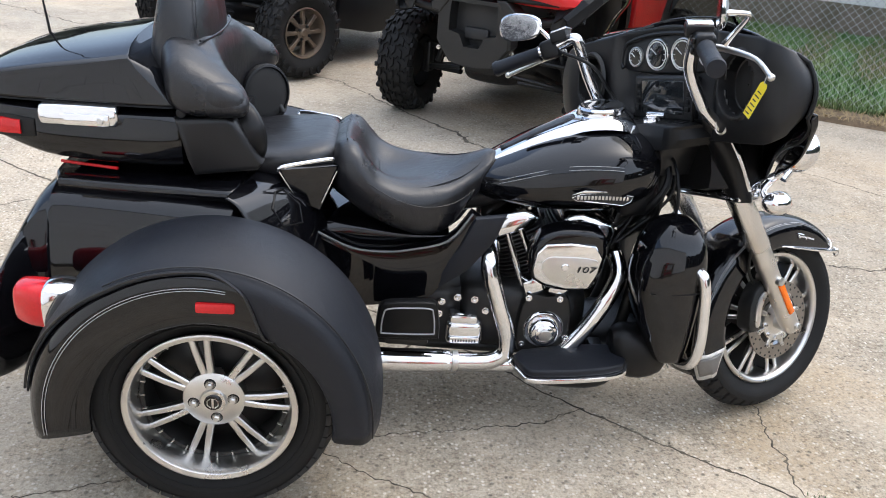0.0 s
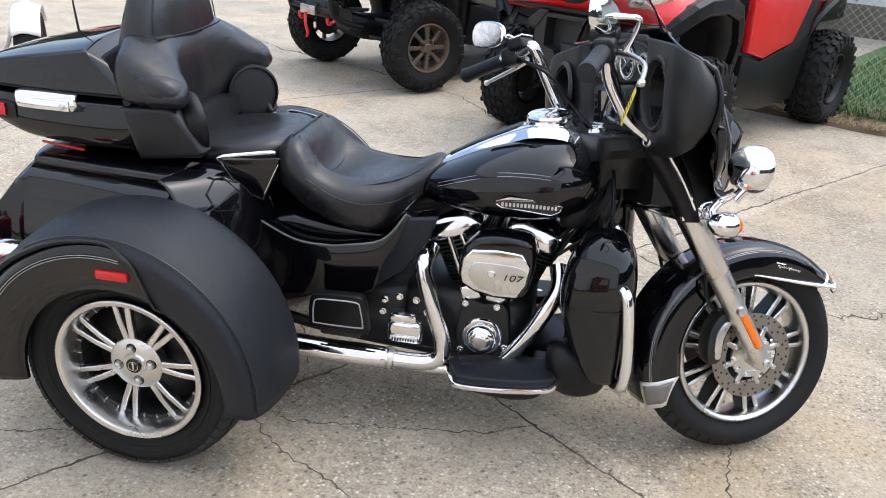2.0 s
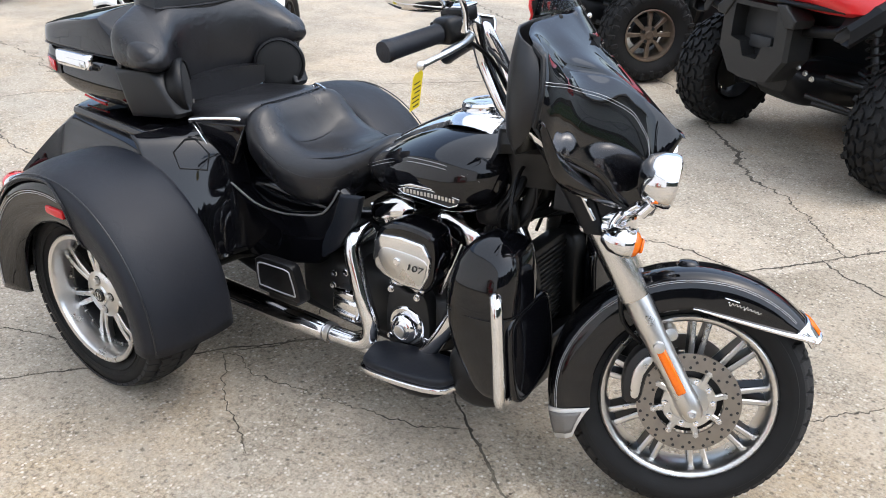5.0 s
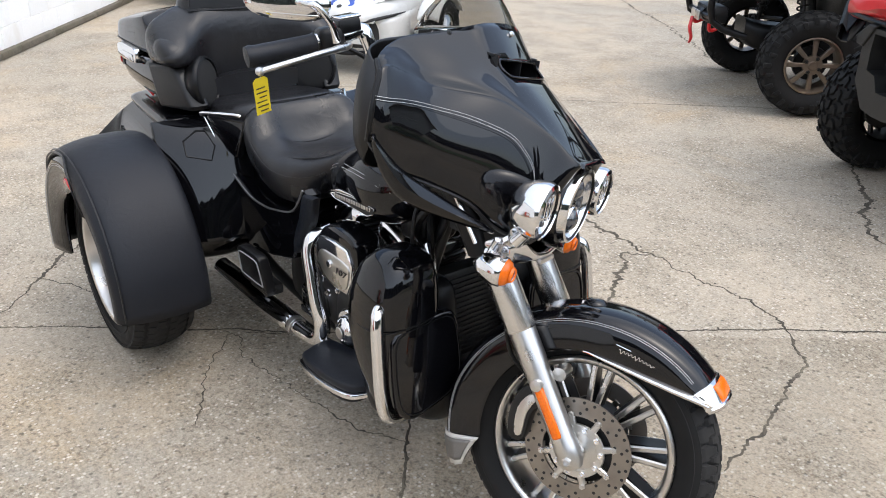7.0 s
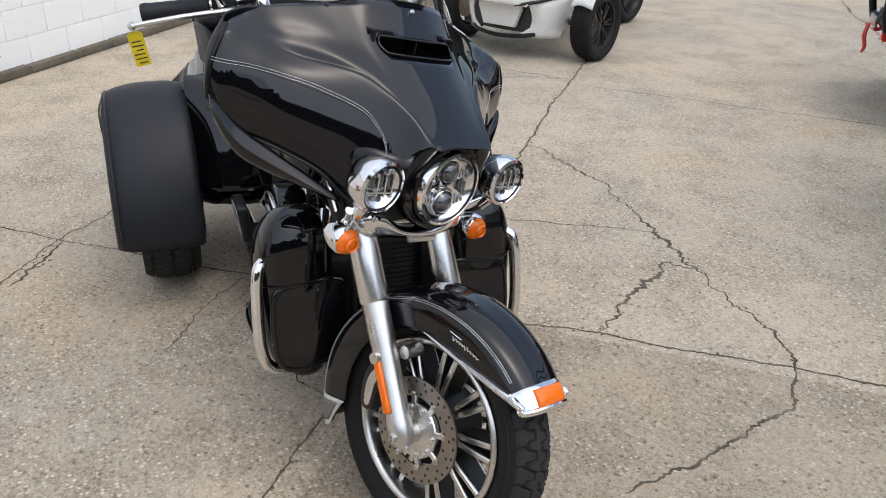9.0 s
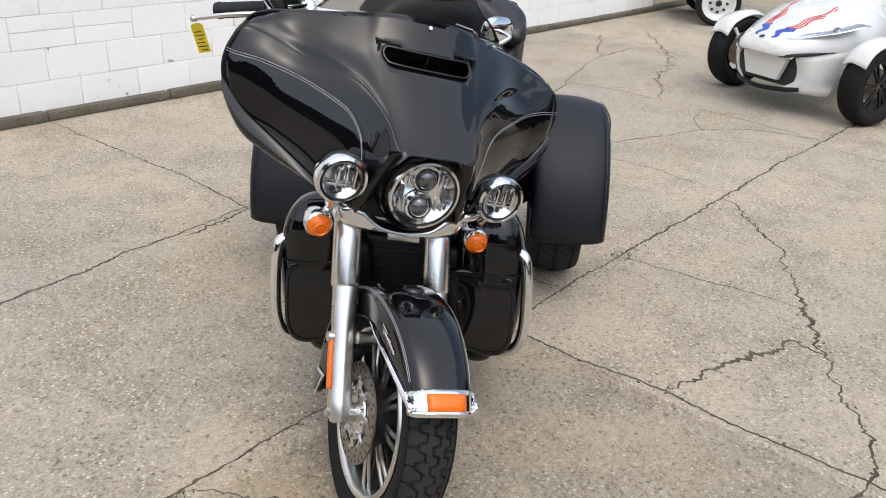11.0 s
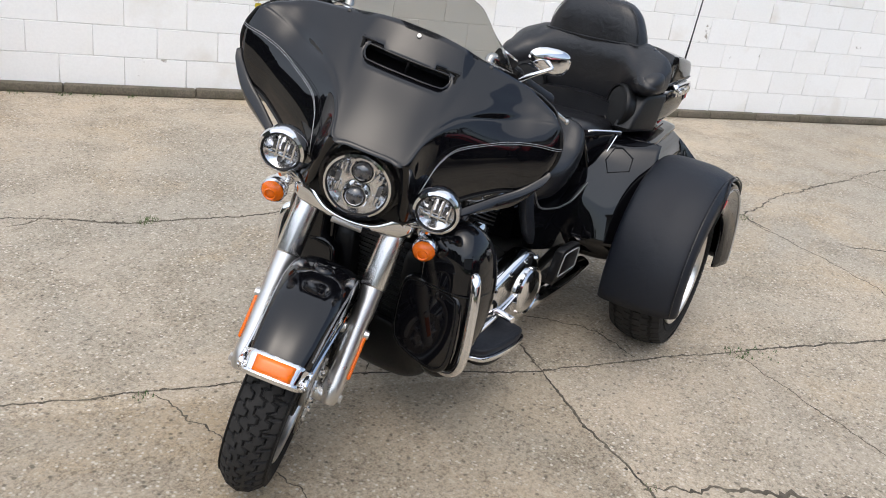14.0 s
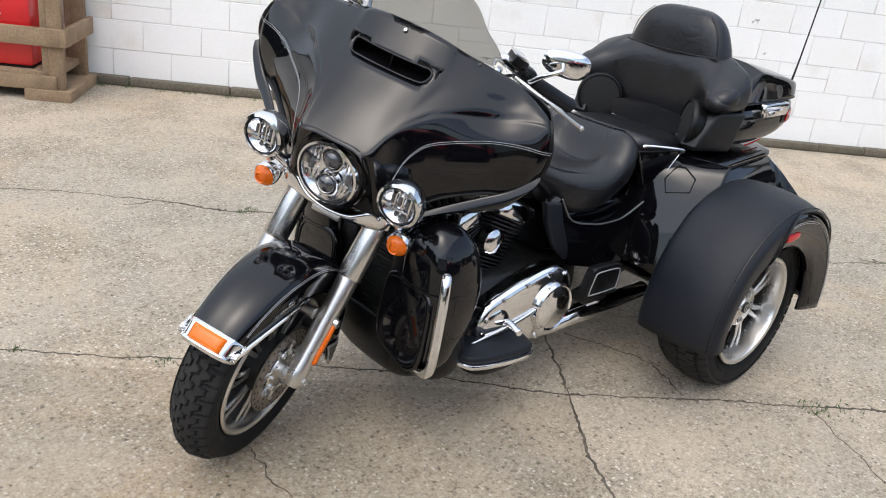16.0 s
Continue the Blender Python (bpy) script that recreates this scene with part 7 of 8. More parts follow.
for y, z, r in ((0.042, 1.10, 0.046), (-0.056, 1.10, 0.046), (0.13, 1.095, 0.03), (-0.144, 1.095, 0.03)):
    x = 1.153
    g = body("gauge", lathe([(0.0, 0.003), (r * 0.86, 0.003)], (x, y, z), DA, 28), SCREEN, "round instrument dial", parent=dash, m=S)
    body("gauge_ring", lathe([(r * 0.86, 0.002), (r * 0.9, 0.0045), (r * 0.95, 0.0035), (r * 0.97, -0.004)], (x, y, z), DA, 28), SILVER, "chrome dial ring", parent=dash, m=S)
    body("dial_scale", lathe([(r * 0.74, 0.0045), (r * 0.82, 0.0045)], (x, y, z), DA, 28), GAUGE, "pale dial scale", parent=dash, m=S)
    body("needle", tube([Vector((x, y, z)) + DA * 0.006, Vector((x, y + r * 0.5, z + r * 0.4)) + DA * 0.006], 0.0012, 5, 1), GAUGE, parent=dash, m=S)
    for k in range(9):
        a = radians(-30 + 30 * k)
        body("dial_tick", box(Vector((x, y + r * 0.66 * math.cos(a), z + r * 0.66 * math.sin(a))) + DA * 0.0045, (0.001, r * 0.14, 0.0016), 0, Matrix.Rotation(a, 3, "X")), GAUGE, parent=dash, m=S)
body("screen_frame", box((1.157, 0, 0.982), (0.03, 0.235, 0.125), 0.010, Matrix.Rotation(radians(-4), 3, "Y"), 3), INNER, "raised screen surround", parent=dash, m=S)
body("screen", box((1.142, 0, 0.984), (0.006, 0.165, 0.092), 0.003, Matrix.Rotation(radians(-4), 3, "Y")), SCREEN, "dark glossy display", parent=dash, m=S)
for s in (1, -1):
    for k in range(4):
        body("button", box((1.141, s * 0.097, 0.953 + 0.02 * k), (0.008, 0.013, 0.014), 0.002), PLASTIC, parent=dash, m=S)
    body("dash_port", lathe([(0.014, 0.004), (0.017, 0.006), (0.019, 0.0)], (1.142, s * 0.222, 0.912), (-1, 0, 0.2), 18), SILVER, parent=dash, m=S)
body("ignition_switch", join(lathe([(0, 0.03), (0.02, 0.03), (0.026, 0.02), (0.028, -0.02)], (1.115, 0.0, 0.905), (-0.5, 0, 1), 20), tube([(1.105, 0.01, 0.936), (1.10, -0.06, 0.938)], [0.01, 0.007], 10, 1)), CHROME, "chrome ignition switch knob", parent=dash, m=S)

body("switch_ledge", loft([[(x, -w, z), (x, -w * 0.96, z + 0.012), (x, 0, z + 0.014), (x, w * 0.96, z + 0.012), (x, w, z), (x, w * 0.9, z - 0.05), (x, -w * 0.9, z - 0.05)] for x, w, z in ((1.07, 0.09, 0.895), (1.08, 0.12, 0.9), (1.13, 0.15, 0.908), (1.20, 0.165, 0.915))], 3, 2), PLASTIC, "black switch ledge below the display", parent=dash, m=S)
for y in (-0.11, -0.09, -0.07, 0.07, 0.09, 0.11):
    body("ledge_button", box((1.12, y, 0.919), (0.03, 0.014, 0.008), 0.003, Matrix.Rotation(radians(-6), 3, "Y")), PLASTIC, parent=dash, m=S)

# handlebars
for s in (1, -1):
    ox, oy = (-0.005, -0.018) if s > 0 else (0.018, 0.032)
    bar = body("handlebar", sided(tube([(1.22, 0.12, 0.865), (1.176, 0.192, 0.90), (1.10, 0.205, 0.95), (1.075, 0.206, 0.98), (1.03, 0.206, 1.06), (0.992 + ox, 0.206 + oy, 1.128), (0.978 + ox, 0.216 + oy, 1.142), (0.955 + ox, 0.262 + oy, 1.122), (0.86 + ox, 0.40 + oy, 1.063)], 0.0165, 14, 5), s), CHROME, "chrome handlebar", m=S)
    g0, g1 = Vector((0.93 + ox, 0.303 + oy, 1.103)), Vector((0.845 + ox, 0.422 + oy, 1.054))
    body("grip", sided(lathe([(0.018, 0), (0.022, 0.003), (0.02, 0.008), (0.021, 0.13), (0.023, 0.14), (0.021, 0.15), (0.0, 0.152)], g0, g1 - g0, 20), s), VINYL, "black rubber grip", parent=bar, m=S)
    h = Vector((0.948 + ox, 0.278 + oy, 1.114))
    rot = (g1 - g0).to_track_quat("X", "Z").to_matrix()
    body("switch_housing", sided(box(h, (0.055, 0.05, 0.055), 0.012, rot, 3), s), PLASTIC, "black switch housing", parent=bar, m=S)
    for k in range(4):
        body("switch", sided(box(h + rot @ Vector((-0.015 + 0.03 * (k % 2), -0.027 if s > 0 else 0.027, 0.012 - 0.024 * (k // 2))) , (0.018, 0.008, 0.014), 0.003, rot), s), PLASTIC, parent=bar, m=S)
    body("reservoir", sided(box(h + Vector((0.012, -0.03, 0.035)), (0.05, 0.065, 0.03), 0.006, rot), s), PLASTIC, "black fluid reservoir", parent=bar, m=S)
    body("reservoir_lid", sided(box(h + Vector((0.012, -0.03, 0.052)), (0.046, 0.06, 0.006), 0.002, rot), s), CHROME, parent=bar, m=S)
    lever = [h + Vector((0.04, -0.01, -0.005)), h + Vector((0.05, 0.03, -0.012)), h + Vector((0.04, 0.12, -0.035)), h + Vector((-0.01, 0.208, -0.075))]
    body("lever", sided(join(tube(lever, [0.009, 0.008, 0.006, 0.006], 10), lathe([(0, -0.009), (0.007, -0.006), (0.009, 0), (0.007, 0.006), (0, 0.009)], lever[-1], (1, 0, 0), 12)), s), SILVER, "silver hand lever", parent=bar, m=S)
    body("cable", sided(tube([h + Vector((0.02, -0.03, -0.01)), h + Vector((0.08, -0.1, -0.05)), (1.10, 0.16, 0.98), (1.16, 0.10, 0.90)], 0.005, 8), s), PLASTIC, "black control cables", parent=bar, m=S)
    mt, mw = (0.45, 0.8) if s > 0 else (0.95, 0.78)
    mc = Vector((0.9 + ox, 0.365 + oy, 1.178))
    out = [(mw * 0.08 * math.copysign(abs(math.cos(a)) ** 0.8, math.cos(a)) * (1 + 0.08 * math.cos(a)), 0.039 * math.copysign(abs(math.sin(a)) ** 0.75, math.sin(a)) * (1 + 0.18 * math.cos(a))) for a in np.linspace(0, 2 * math.pi, 28, endpoint=False)]
    rows = []
    for dx, k in ((-0.003, 0.9), (0.0, 1.0), (0.006, 1.0), (0.016, 0.85), (0.024, 0.5), (0.026, 0.1)):
        rows.append([(mc.x + dx - mt * u * k, mc.y + u * k, mc.z + v * k) for u, v in out])
    mir = body("mirror", sided(grid(rows, True, False, True), s), CHROME, "teardrop chrome mirror", m=S)
    body("mirror_glass", sided(grid([[(mc.x - 0.0045 - mt * u * k, mc.y + u * k, mc.z + v * k) for u, v in out] for k in (0.88, 0.5, 0.02)], True), s), REFLECTOR, "mirror glass", parent=mir, m=S)
    body("mirror_stem", sided(tube([h + Vector((0.035, 0.03, 0.0)), h + Vector((0.04, 0.06, 0.03)), h + Vector((0.03, 0.10, 0.06)), mc + Vector((0.05, 0.01, 0.0)), mc + Vector((0.02, 0.0, 0.0))], [0.009, 0.007, 0.006, 0.006, 0.008], 10), s), CHROME, "chrome mirror stem", parent=mir, m=S)
# price tag tied to the right lever
tagm = pose(1.174, -0.545, 1.113, 14, -10, 92) @ Matrix.Scale(0.8, 4)
tag = part("price_tag", moved(prism([(-0.02, -0.05), (0.02, -0.05), (0.02, 0.042), (0.012, 0.05), (-0.012, 0.05), (-0.02, 0.042)], pose(0, 0, 0, 90, 0, 0), 0.0012), tagm), YELLOW, label="yellow card price tag hanging from the lever", flat=True)
tagged(tag, category="tag")
for k in range(6):
    w = (0.024, 0.03, 0.02, 0.028, 0.03, 0.022)[k]
    for side in (1, -1):
        part("ink_line", moved(box((0.002 * (k % 3 - 1), side * 0.0012, 0.022 - 0.0125 * k), (w, 0.0006, 0.0032)), tagm), INK_AND_SHADE, tag, flat=True)
part("tie", moved(tube([(0, 0, 0.046), (0.005, 0.003, 0.062), (0, 0, 0.072)], 0.0012, 5), tagm), PINSTRIPE, tag)
# looms, hoses and connectors round the steering head
rng = random.Random(21)
for k in range(14):
    s = 1 if k % 2 else -1
    y0, y1 = s * rng.uniform(0.02, 0.13), s * rng.uniform(0.05, 0.17)
    x0 = rng.uniform(1.13, 1.20)
    body("wiring", tube([(x0 - 0.02, y0, 0.87), (x0, y1, rng.uniform(0.76, 0.82)), (x0 + rng.uniform(-0.06, 0.03), y1 * 1.1, rng.uniform(0.66, 0.72)), (rng.uniform(1.0, 1.12), y0, rng.uniform(0.56, 0.62))], rng.choice((0.005, 0.007, 0.011)), 8), PLASTIC, "black wiring loom")
for s in (1, -1):
    body("connector_box", sided(loft([ring(x, 0.105, z, w, h, 10, 4) for x, z, w, h in ((1.05, 0.70, 0.02, 0.02), (1.06, 0.70, 0.035, 0.035), (1.13, 0.715, 0.04, 0.04), (1.15, 0.718, 0.025, 0.025))], 2, 2), s), PLASTIC, "black ribbed connector box")
    body("guard_clamp", sided(join(tube([(1.2, 0.16, 0.70), (1.235, 0.175, 0.655), (1.245, 0.19, 0.61)], 0.013, 10), bolt((1.235, 0.19, 0.665), (0.3, 1, 0.2), 0.011, 0.012)), s), CHROME, "chrome pod bracket")

# ---- neighbouring machines ----
def knobby(u, x, y, R, w, s, rimmat, style, turn=0.0):
    """An off-road wheel with lugged tyre and spoked rim; s: the side it faces."""
    m = pose(x, y, R, 0, 0, turn)
    rim_r = R * 0.53
    t = part("tyre", lathe(smooth_profile(tyre_profile(R - 0.016, rim_r, w, 0.018)), (0, 0, 0), (0, s, 0), 48), RUBBER, u, "knobby off-road tyre", m=m)
    part("tread", tread(R - 0.016, w, 0.018, (0, 0, 0), 5, 26, 0.016, 0.22, 0.36, 0.0), RUBBER, t, m=m)["kind"] = "stuff"
    side = []
    for k in range(26):
        a = 2 * math.pi * (k) / 26
        for e in (1, -1):
            r0 = R - 0.05 - 0.02 * (k % 2)
            side.append(box((r0 * math.cos(a), e * (w / 2 - 0.004), r0 * math.sin(a)), (0.05, 0.022, 0.03), 0.004, Matrix.Rotation(-a, 3, "Y"), 1))
    part("shoulder_tread", join(*side), RUBBER, t, m=m)["kind"] = "stuff"
    rim = part("rim", lathe([(rim_r, w * 0.36), (rim_r * 1.02, w * 0.4), (rim_r * 0.97, w * 0.41), (rim_r * 0.9, w * 0.3), (rim_r * 0.86, 0), (rim_r * 0.9, -w * 0.35)], (0, 0, 0), (0, s, 0), 40), rimmat, t, "cast rim", m=m)
    part("brake", lathe([(0, 0.0), (rim_r * 0.6, 0.0), (rim_r * 0.62, -0.03), (0, -0.03)], (0, s * 0.0, 0), (0, s, 0), 24), DARKMETAL, t, m=m)
    n = 8 if style == "bronze" else 7
    for k in range(n):
        for e in ((0,) if style == "bronze" else (-1, 1)):
            part("spoke", spoke(2 * math.pi * k / n + e * 0.16, rim_r * 0.25, rim_r * 0.9, 0.011 if style == "bronze" else 0.009, 0.017 if style == "bronze" else 0.007, (0, 0, 0), s, w * 0.3, w * 0.28, 0.03), rimmat, t, m=m)
    part("hub", lathe([(0, w * 0.36), (rim_r * 0.14, w * 0.36), (rim_r * 0.18, w * 0.32), (rim_r * 0.34, w * 0.31), (rim_r * 0.36, w * 0.2)], (0, 0, 0), (0, s, 0), 20), rimmat, t, m=m)
    for k in range(4):
        a = math.pi / 2 * k + 0.5
        part("lug_nut", bolt((rim_r * 0.27 * math.cos(a), s * w * 0.31, rim_r * 0.27 * math.sin(a)), (0, s, 0), 0.01, 0.014), DARKMETAL, t, m=m)


def coil_shock(u, top, bot):
    d = Vector(bot) - Vector(top)
    part("shock", tube([top, bot], 0.02, 10, 1), DARKMETAL, u, "damper")
    s1 = d.orthogonal().normalized()
    s2 = d.normalized().cross(s1)
    pts = [Vector(top) + d * (0.08 + 0.6 * i / 56) + 0.04 * (math.cos(i * 0.785) * s1 + math.sin(i * 0.785) * s2) for i in range(57)]
    part("spring", tube(pts, 0.007, 6, 1), DARKMETAL, u, "coil spring")


def buggy(name, label, at, turn, hue, rimmat, style, R, track, base, steer):
    u = thing(name, label, "utility vehicle", at, turn)
    h = track / 2
    for x, w in ((0, 0.24), (-base, 0.27)):
        for s in (1, -1):
            knobby(u, x, s * h, R, w, s, rimmat, style, steer if x == 0 else 0)
    for x in (0, -base):
        for s in (1, -1):
            part("control_arm", join(tube([(x + 0.16, s * 0.2, 0.36), (x, s * (h - 0.12), R - 0.02)], 0.018, 8, 1), tube([(x - 0.16, s * 0.2, 0.36), (x, s * (h - 0.12), R - 0.02)], 0.018, 8, 1)), DARKMETAL, u, "black suspension arm")
            part("upper_arm", join(tube([(x + 0.12, s * 0.22, 0.50), (x, s * (h - 0.14), R + 0.12)], 0.016, 8, 1), tube([(x - 0.12, s * 0.22, 0.50), (x, s * (h - 0.14), R + 0.12)], 0.016, 8, 1)), DARKMETAL, u)
            part("knuckle", box((x, s * (h - 0.13), R + 0.04), (0.07, 0.05, 0.2), 0.012), DARKMETAL, u)
            coil_shock(u, (x - 0.02, s * 0.3, 0.86), (x, s * (h - 0.2), R + 0.02))
    part("chassis", loft([ring(x, 0, z, w, hh, 10, 4) for x, z, w, hh in ((0.28, 0.48, 0.12, 0.08), (0.15, 0.42, 0.17, 0.1), (-0.25, 0.38, 0.22, 0.1), (-0.5, 0.36, 0.5, 0.09), (-base + 0.5, 0.36, 0.52, 0.09), (-base, 0.42, 0.3, 0.12), (-base - 0.35, 0.5, 0.25, 0.12))], 3, 2), PLASTIC, u, "black chassis and skid plate")
    # hood, nose and lamps
    rows = []
    for x, w, z0, z1 in ((0.44, 0.38, 0.88, 0.95), (0.41, 0.50, 0.86, 1.02), (0.27, 0.62, 0.87, 1.09), (0.0, 0.62, 0.94, 1.15), (-0.3, 0.6, 0.95, 1.2), (-0.48, 0.56, 0.95, 1.22)):
        rows.append([(x - 0.04, w, z0), (x, w * 0.98, (z0 + z1) / 2), (x, w * 0.8, z1 - 0.03), (x, w * 0.4, z1), (x, 0, z1 - 0.01), (x, -w * 0.4, z1), (x, -w * 0.8, z1 - 0.03), (x, -w * 0.98, (z0 + z1) / 2), (x - 0.04, -w, z0), (x - 0.05, 0, z0)])
    hood = part("hood", loft(rows, 4, 3), hue, u, "sloped hood")
    part("grille_slot", loft([ring(y, 0.415 - 0.12 * abs(y), z, 0.035, h_, 10, 4, axis="y") for y, z, h_ in ((-0.40, 1.0, 0.018), (-0.36, 0.992, 0.036), (-0.2, 0.975, 0.042), (0.0, 0.968, 0.044), (0.2, 0.975, 0.042), (0.36, 0.992, 0.036), (0.40, 1.0, 0.018))], 2, 2), PLASTIC, hood, "black grille slot")
    part("grille_bar", tube([(0.445 - 0.12 * abs(y), y, 0.972 + 0.06 * y * y) for y in (-0.36, -0.18, 0.0, 0.18, 0.36)], 0.008, 8), DARKGREY, hood)
    part("hood_crease", join(*[tube([(0.37, q * 0.30, 1.045), (0.2, q * 0.34, 1.105), (-0.1, q * 0.33, 1.165), (-0.45, q * 0.3, 1.212)], 0.006, 6) for q in (1, -1)]), hue, hood)
    part("nose_lip", tube([(0.385, -0.5, 0.885), (0.43, -0.25, 0.885), (0.44, 0, 0.885), (0.43, 0.25, 0.885), (0.385, 0.5, 0.885)], 0.014, 8), PLASTIC, hood, "black lower nose lip")
    for s in (1, -1):
        part("headlight", loft([ring(y, x, z, a, b_, 10, 2.6, axis="y") for y, x, z, a, b_ in ((s * 0.37, 0.405, 0.985, 0.02, 0.02), (s * 0.41, 0.395, 0.995, 0.045, 0.045), (s * 0.50, 0.345, 1.015, 0.055, 0.05), (s * 0.57, 0.285, 1.03, 0.035, 0.03))], 3, 2), REFLECTOR, u, "clear headlamp")
        arch = ((0.40, 0.80, -0.10), (0.33, 0.90, -0.01), (0.24, 0.965, 0.035), (0.12, 1.0, 0.05), (-0.12, 1.0, 0.055), (-0.30, 0.95, 0.045), (-0.41, 0.80, 0.02), (-0.46, 0.60, -0.03), (-0.48, 0.46, -0.07))
        fl = [[(x, s * 0.48, z - 0.01), (x, s * (h + w - 0.03), z + 0.025), (x, s * (h + w), z + 0.008), (x, s * (h + w + 0.006), z - 0.055), (x * 0.94, s * (h + w - 0.01), z - 0.075), (x * 0.92, s * (h + w - 0.06), z - 0.07)] for x, z, w in arch]
        part("front_flare", grid(fl), PLASTIC, u, "angular black wheel flare", solid=0.012, flat=True)
        # sheet under the flare, its shade put into the black colour
        part("wheel_well", grid([[(x * 0.97, s * 0.46, z - 0.05), (x * 0.93, s * (h + w - 0.05), z - 0.06)] for x, z, w in arch]), INK_AND_SHADE, u, "wheel well coloured black for its shade", solid=0.01)
        fl = [[(x - base, s * 0.50, z), (x - base, s * (h + w), z + 0.02), (x - base, s * (h + w + 0.012), z - 0.03)] for x, z, w in ((0.46, 0.55, -0.04), (0.38, 0.78, 0.02), (0.15, 0.92, 0.05), (-0.15, 0.94, 0.05), (-0.4, 0.9, 0.0))]
        part("rear_flare", loft(fl, 3, 2, closed_v=False, cap=False), PLASTIC, u, "black wheel flare", solid=0.012)
        # door: coloured panel slanted over a black sill
        d = part("door", prism([(-0.52, 0.66), (-0.50, 1.05), (-0.62, 1.14), (-1.30, 1.14), (-1.42, 0.96), (-1.2, 0.66), (-0.76, 0.60)], Matrix(((1, 0, 0, 0), (0, 0, -s, s * 0.66), (0, 1, 0, 0), (0, 0, 0, 1))), 0.06, 0.02, 3), hue, u, "side door panel")
        part("handle", box((-1.2, s * 0.70, 1.06), (0.12, 0.02, 0.03), 0.006), PLASTIC, d)
        part("sill", prism([(-0.46, 0.33), (-0.50, 0.64), (-0.76, 0.585), (-1.2, 0.645), (-1.45, 0.97), (-1.62, 1.0), (-1.55, 0.6), (-1.42, 0.25), (-0.9, 0.25)], Matrix(((1, 0, 0, 0), (0, 0, -s, s * 0.63), (0, 1, 0, 0), (0, 0, 0, 1))), 0.08, 0.015), PLASTIC, u, "black lower side panel")
        part("cage_tube", tube([(-0.42, s * 0.56, 1.12), (-0.80, s * 0.60, 1.85), (-1.45, s * 0.60, 1.90), (-1.62, s * 0.60, 1.0)], 0.026, 10, 3), PLASTIC, u, "black roll cage tube")
        part("seat", join(box((-1.05, s * 0.3, 0.68), (0.5, 0.46, 0.16), 0.05, None, 3), box((-1.32, s * 0.3, 1.02), (0.16, 0.46, 0.62), 0.06, Matrix.Rotation(radians(-10), 3, "Y"), 3)), VINYL, u, "black bucket seat")
        part("tail_panel", prism([(-1.6, 0.72), (-1.62, 1.1), (-base - 0.45, 1.12), (-base - 0.5, 0.95), (-base - 0.2, 0.92), (-base + 0.3, 0.9), (-base + 0.42, 0.7)], Matrix(((1, 0, 0, 0), (0, 0, -s, s * 0.64), (0, 1, 0, 0), (0, 0, 0, 1))), 0.06, 0.02), hue, u, "rear side panel")
    part("firewall", box((-0.5, 0, 0.75), (0.05, 1.16, 0.75), 0.02), PLASTIC, u, "black dash bulkhead")
    part("cargo_bed", box((-base - 0.05, 0, 0.86), (0.85, 1.16, 0.28), 0.03), PLASTIC, u, "black cargo bed")
    part("cross_tube", join(tube([(-0.80, -0.6, 1.85), (-0.80, 0.6, 1.85)], 0.024, 10, 1), tube([(-1.45, -0.6, 1.90), (-1.45, 0.6, 1.90)], 0.024, 10, 1)), PLASTIC, u)
    return u


red = buggy("offroad_buggy", "red side-by-side buggy with black bumper and black knobby wheels", (1.13, 3.09, 0), -122.1, RED, DARKMETAL, "black", 0.345, 1.32, 1.95, 6)
# angular black front bumper
OUTER = ((-0.20, 0.86), (0.20, 0.86), (0.245, 0.76), (0.245, 0.60), (0.15, 0.48), (0.05, 0.465), (-0.05, 0.465), (-0.15, 0.48), (-0.245, 0.60), (-0.245, 0.76))
HOLLOW = ((-0.15, 0.835), (0.15, 0.835), (0.157, 0.76), (0.157, 0.665), (0.085, 0.65), (0.05, 0.58), (-0.05, 0.58), (-0.085, 0.65), (-0.157, 0.665), (-0.157, 0.76))
bumper = part("front_bumper", grid([[(0.27, y * 0.9, z) for y, z in OUTER], [(0.43, y, z) for y, z in OUTER], [(0.455, y * 0.95, z - 0.008 * (z - 0.66)) for y, z in OUTER], [(0.455, y, z) for y, z in HOLLOW], [(0.36, y * 0.95, z) for y, z in HOLLOW]], True), DARKGREY, red, "angular dark grey bumper shell", flat=True)
# the opening's darkness is painted: a black back plate and a black block
part("bumper_void", box((0.36, 0, 0.71), (0.02, 0.36, 0.3), 0.005), INK_AND_SHADE, bumper, "black plate standing in for the shade of the opening")
part("winch_plate", box((0.385, 0, 0.655), (0.03, 0.16, 0.07), 0.012), INK_AND_SHADE, bumper)
for s in (1, -1):
    part("bumper_wing", prism([(0.14, 0.872), (0.20, 0.875), (0.285, 0.81), (0.275, 0.77), (0.22, 0.765)], Matrix(((0, 0, 1, 0.40), (s, 0, 0, 0), (0, 1, 0, 0), (0, 0, 0, 1))), 0.13, 0.008), DARKGREY, bumper, flat=True)
    part("bumper_tube", tube([(0.33, s * 0.2, 0.745), (0.325, s * 0.4, 0.77), (0.30, s * 0.625, 0.818)], 0.03, 12, 2), PLASTIC, bumper, "black bumper tube")
    part("radius_rod", tube([(0.2, s * 0.18, 0.40), (0.02, s * 0.5, 0.33)], 0.014, 8, 1), DARKMETAL, red)
    for k in range(3):
        part("frame_bolt", bolt((0.30, s * (0.2 + 0.05 * k), 0.56 - 0.02 * k), (1, 0, 0), 0.012, 0.012), SILVER, red)

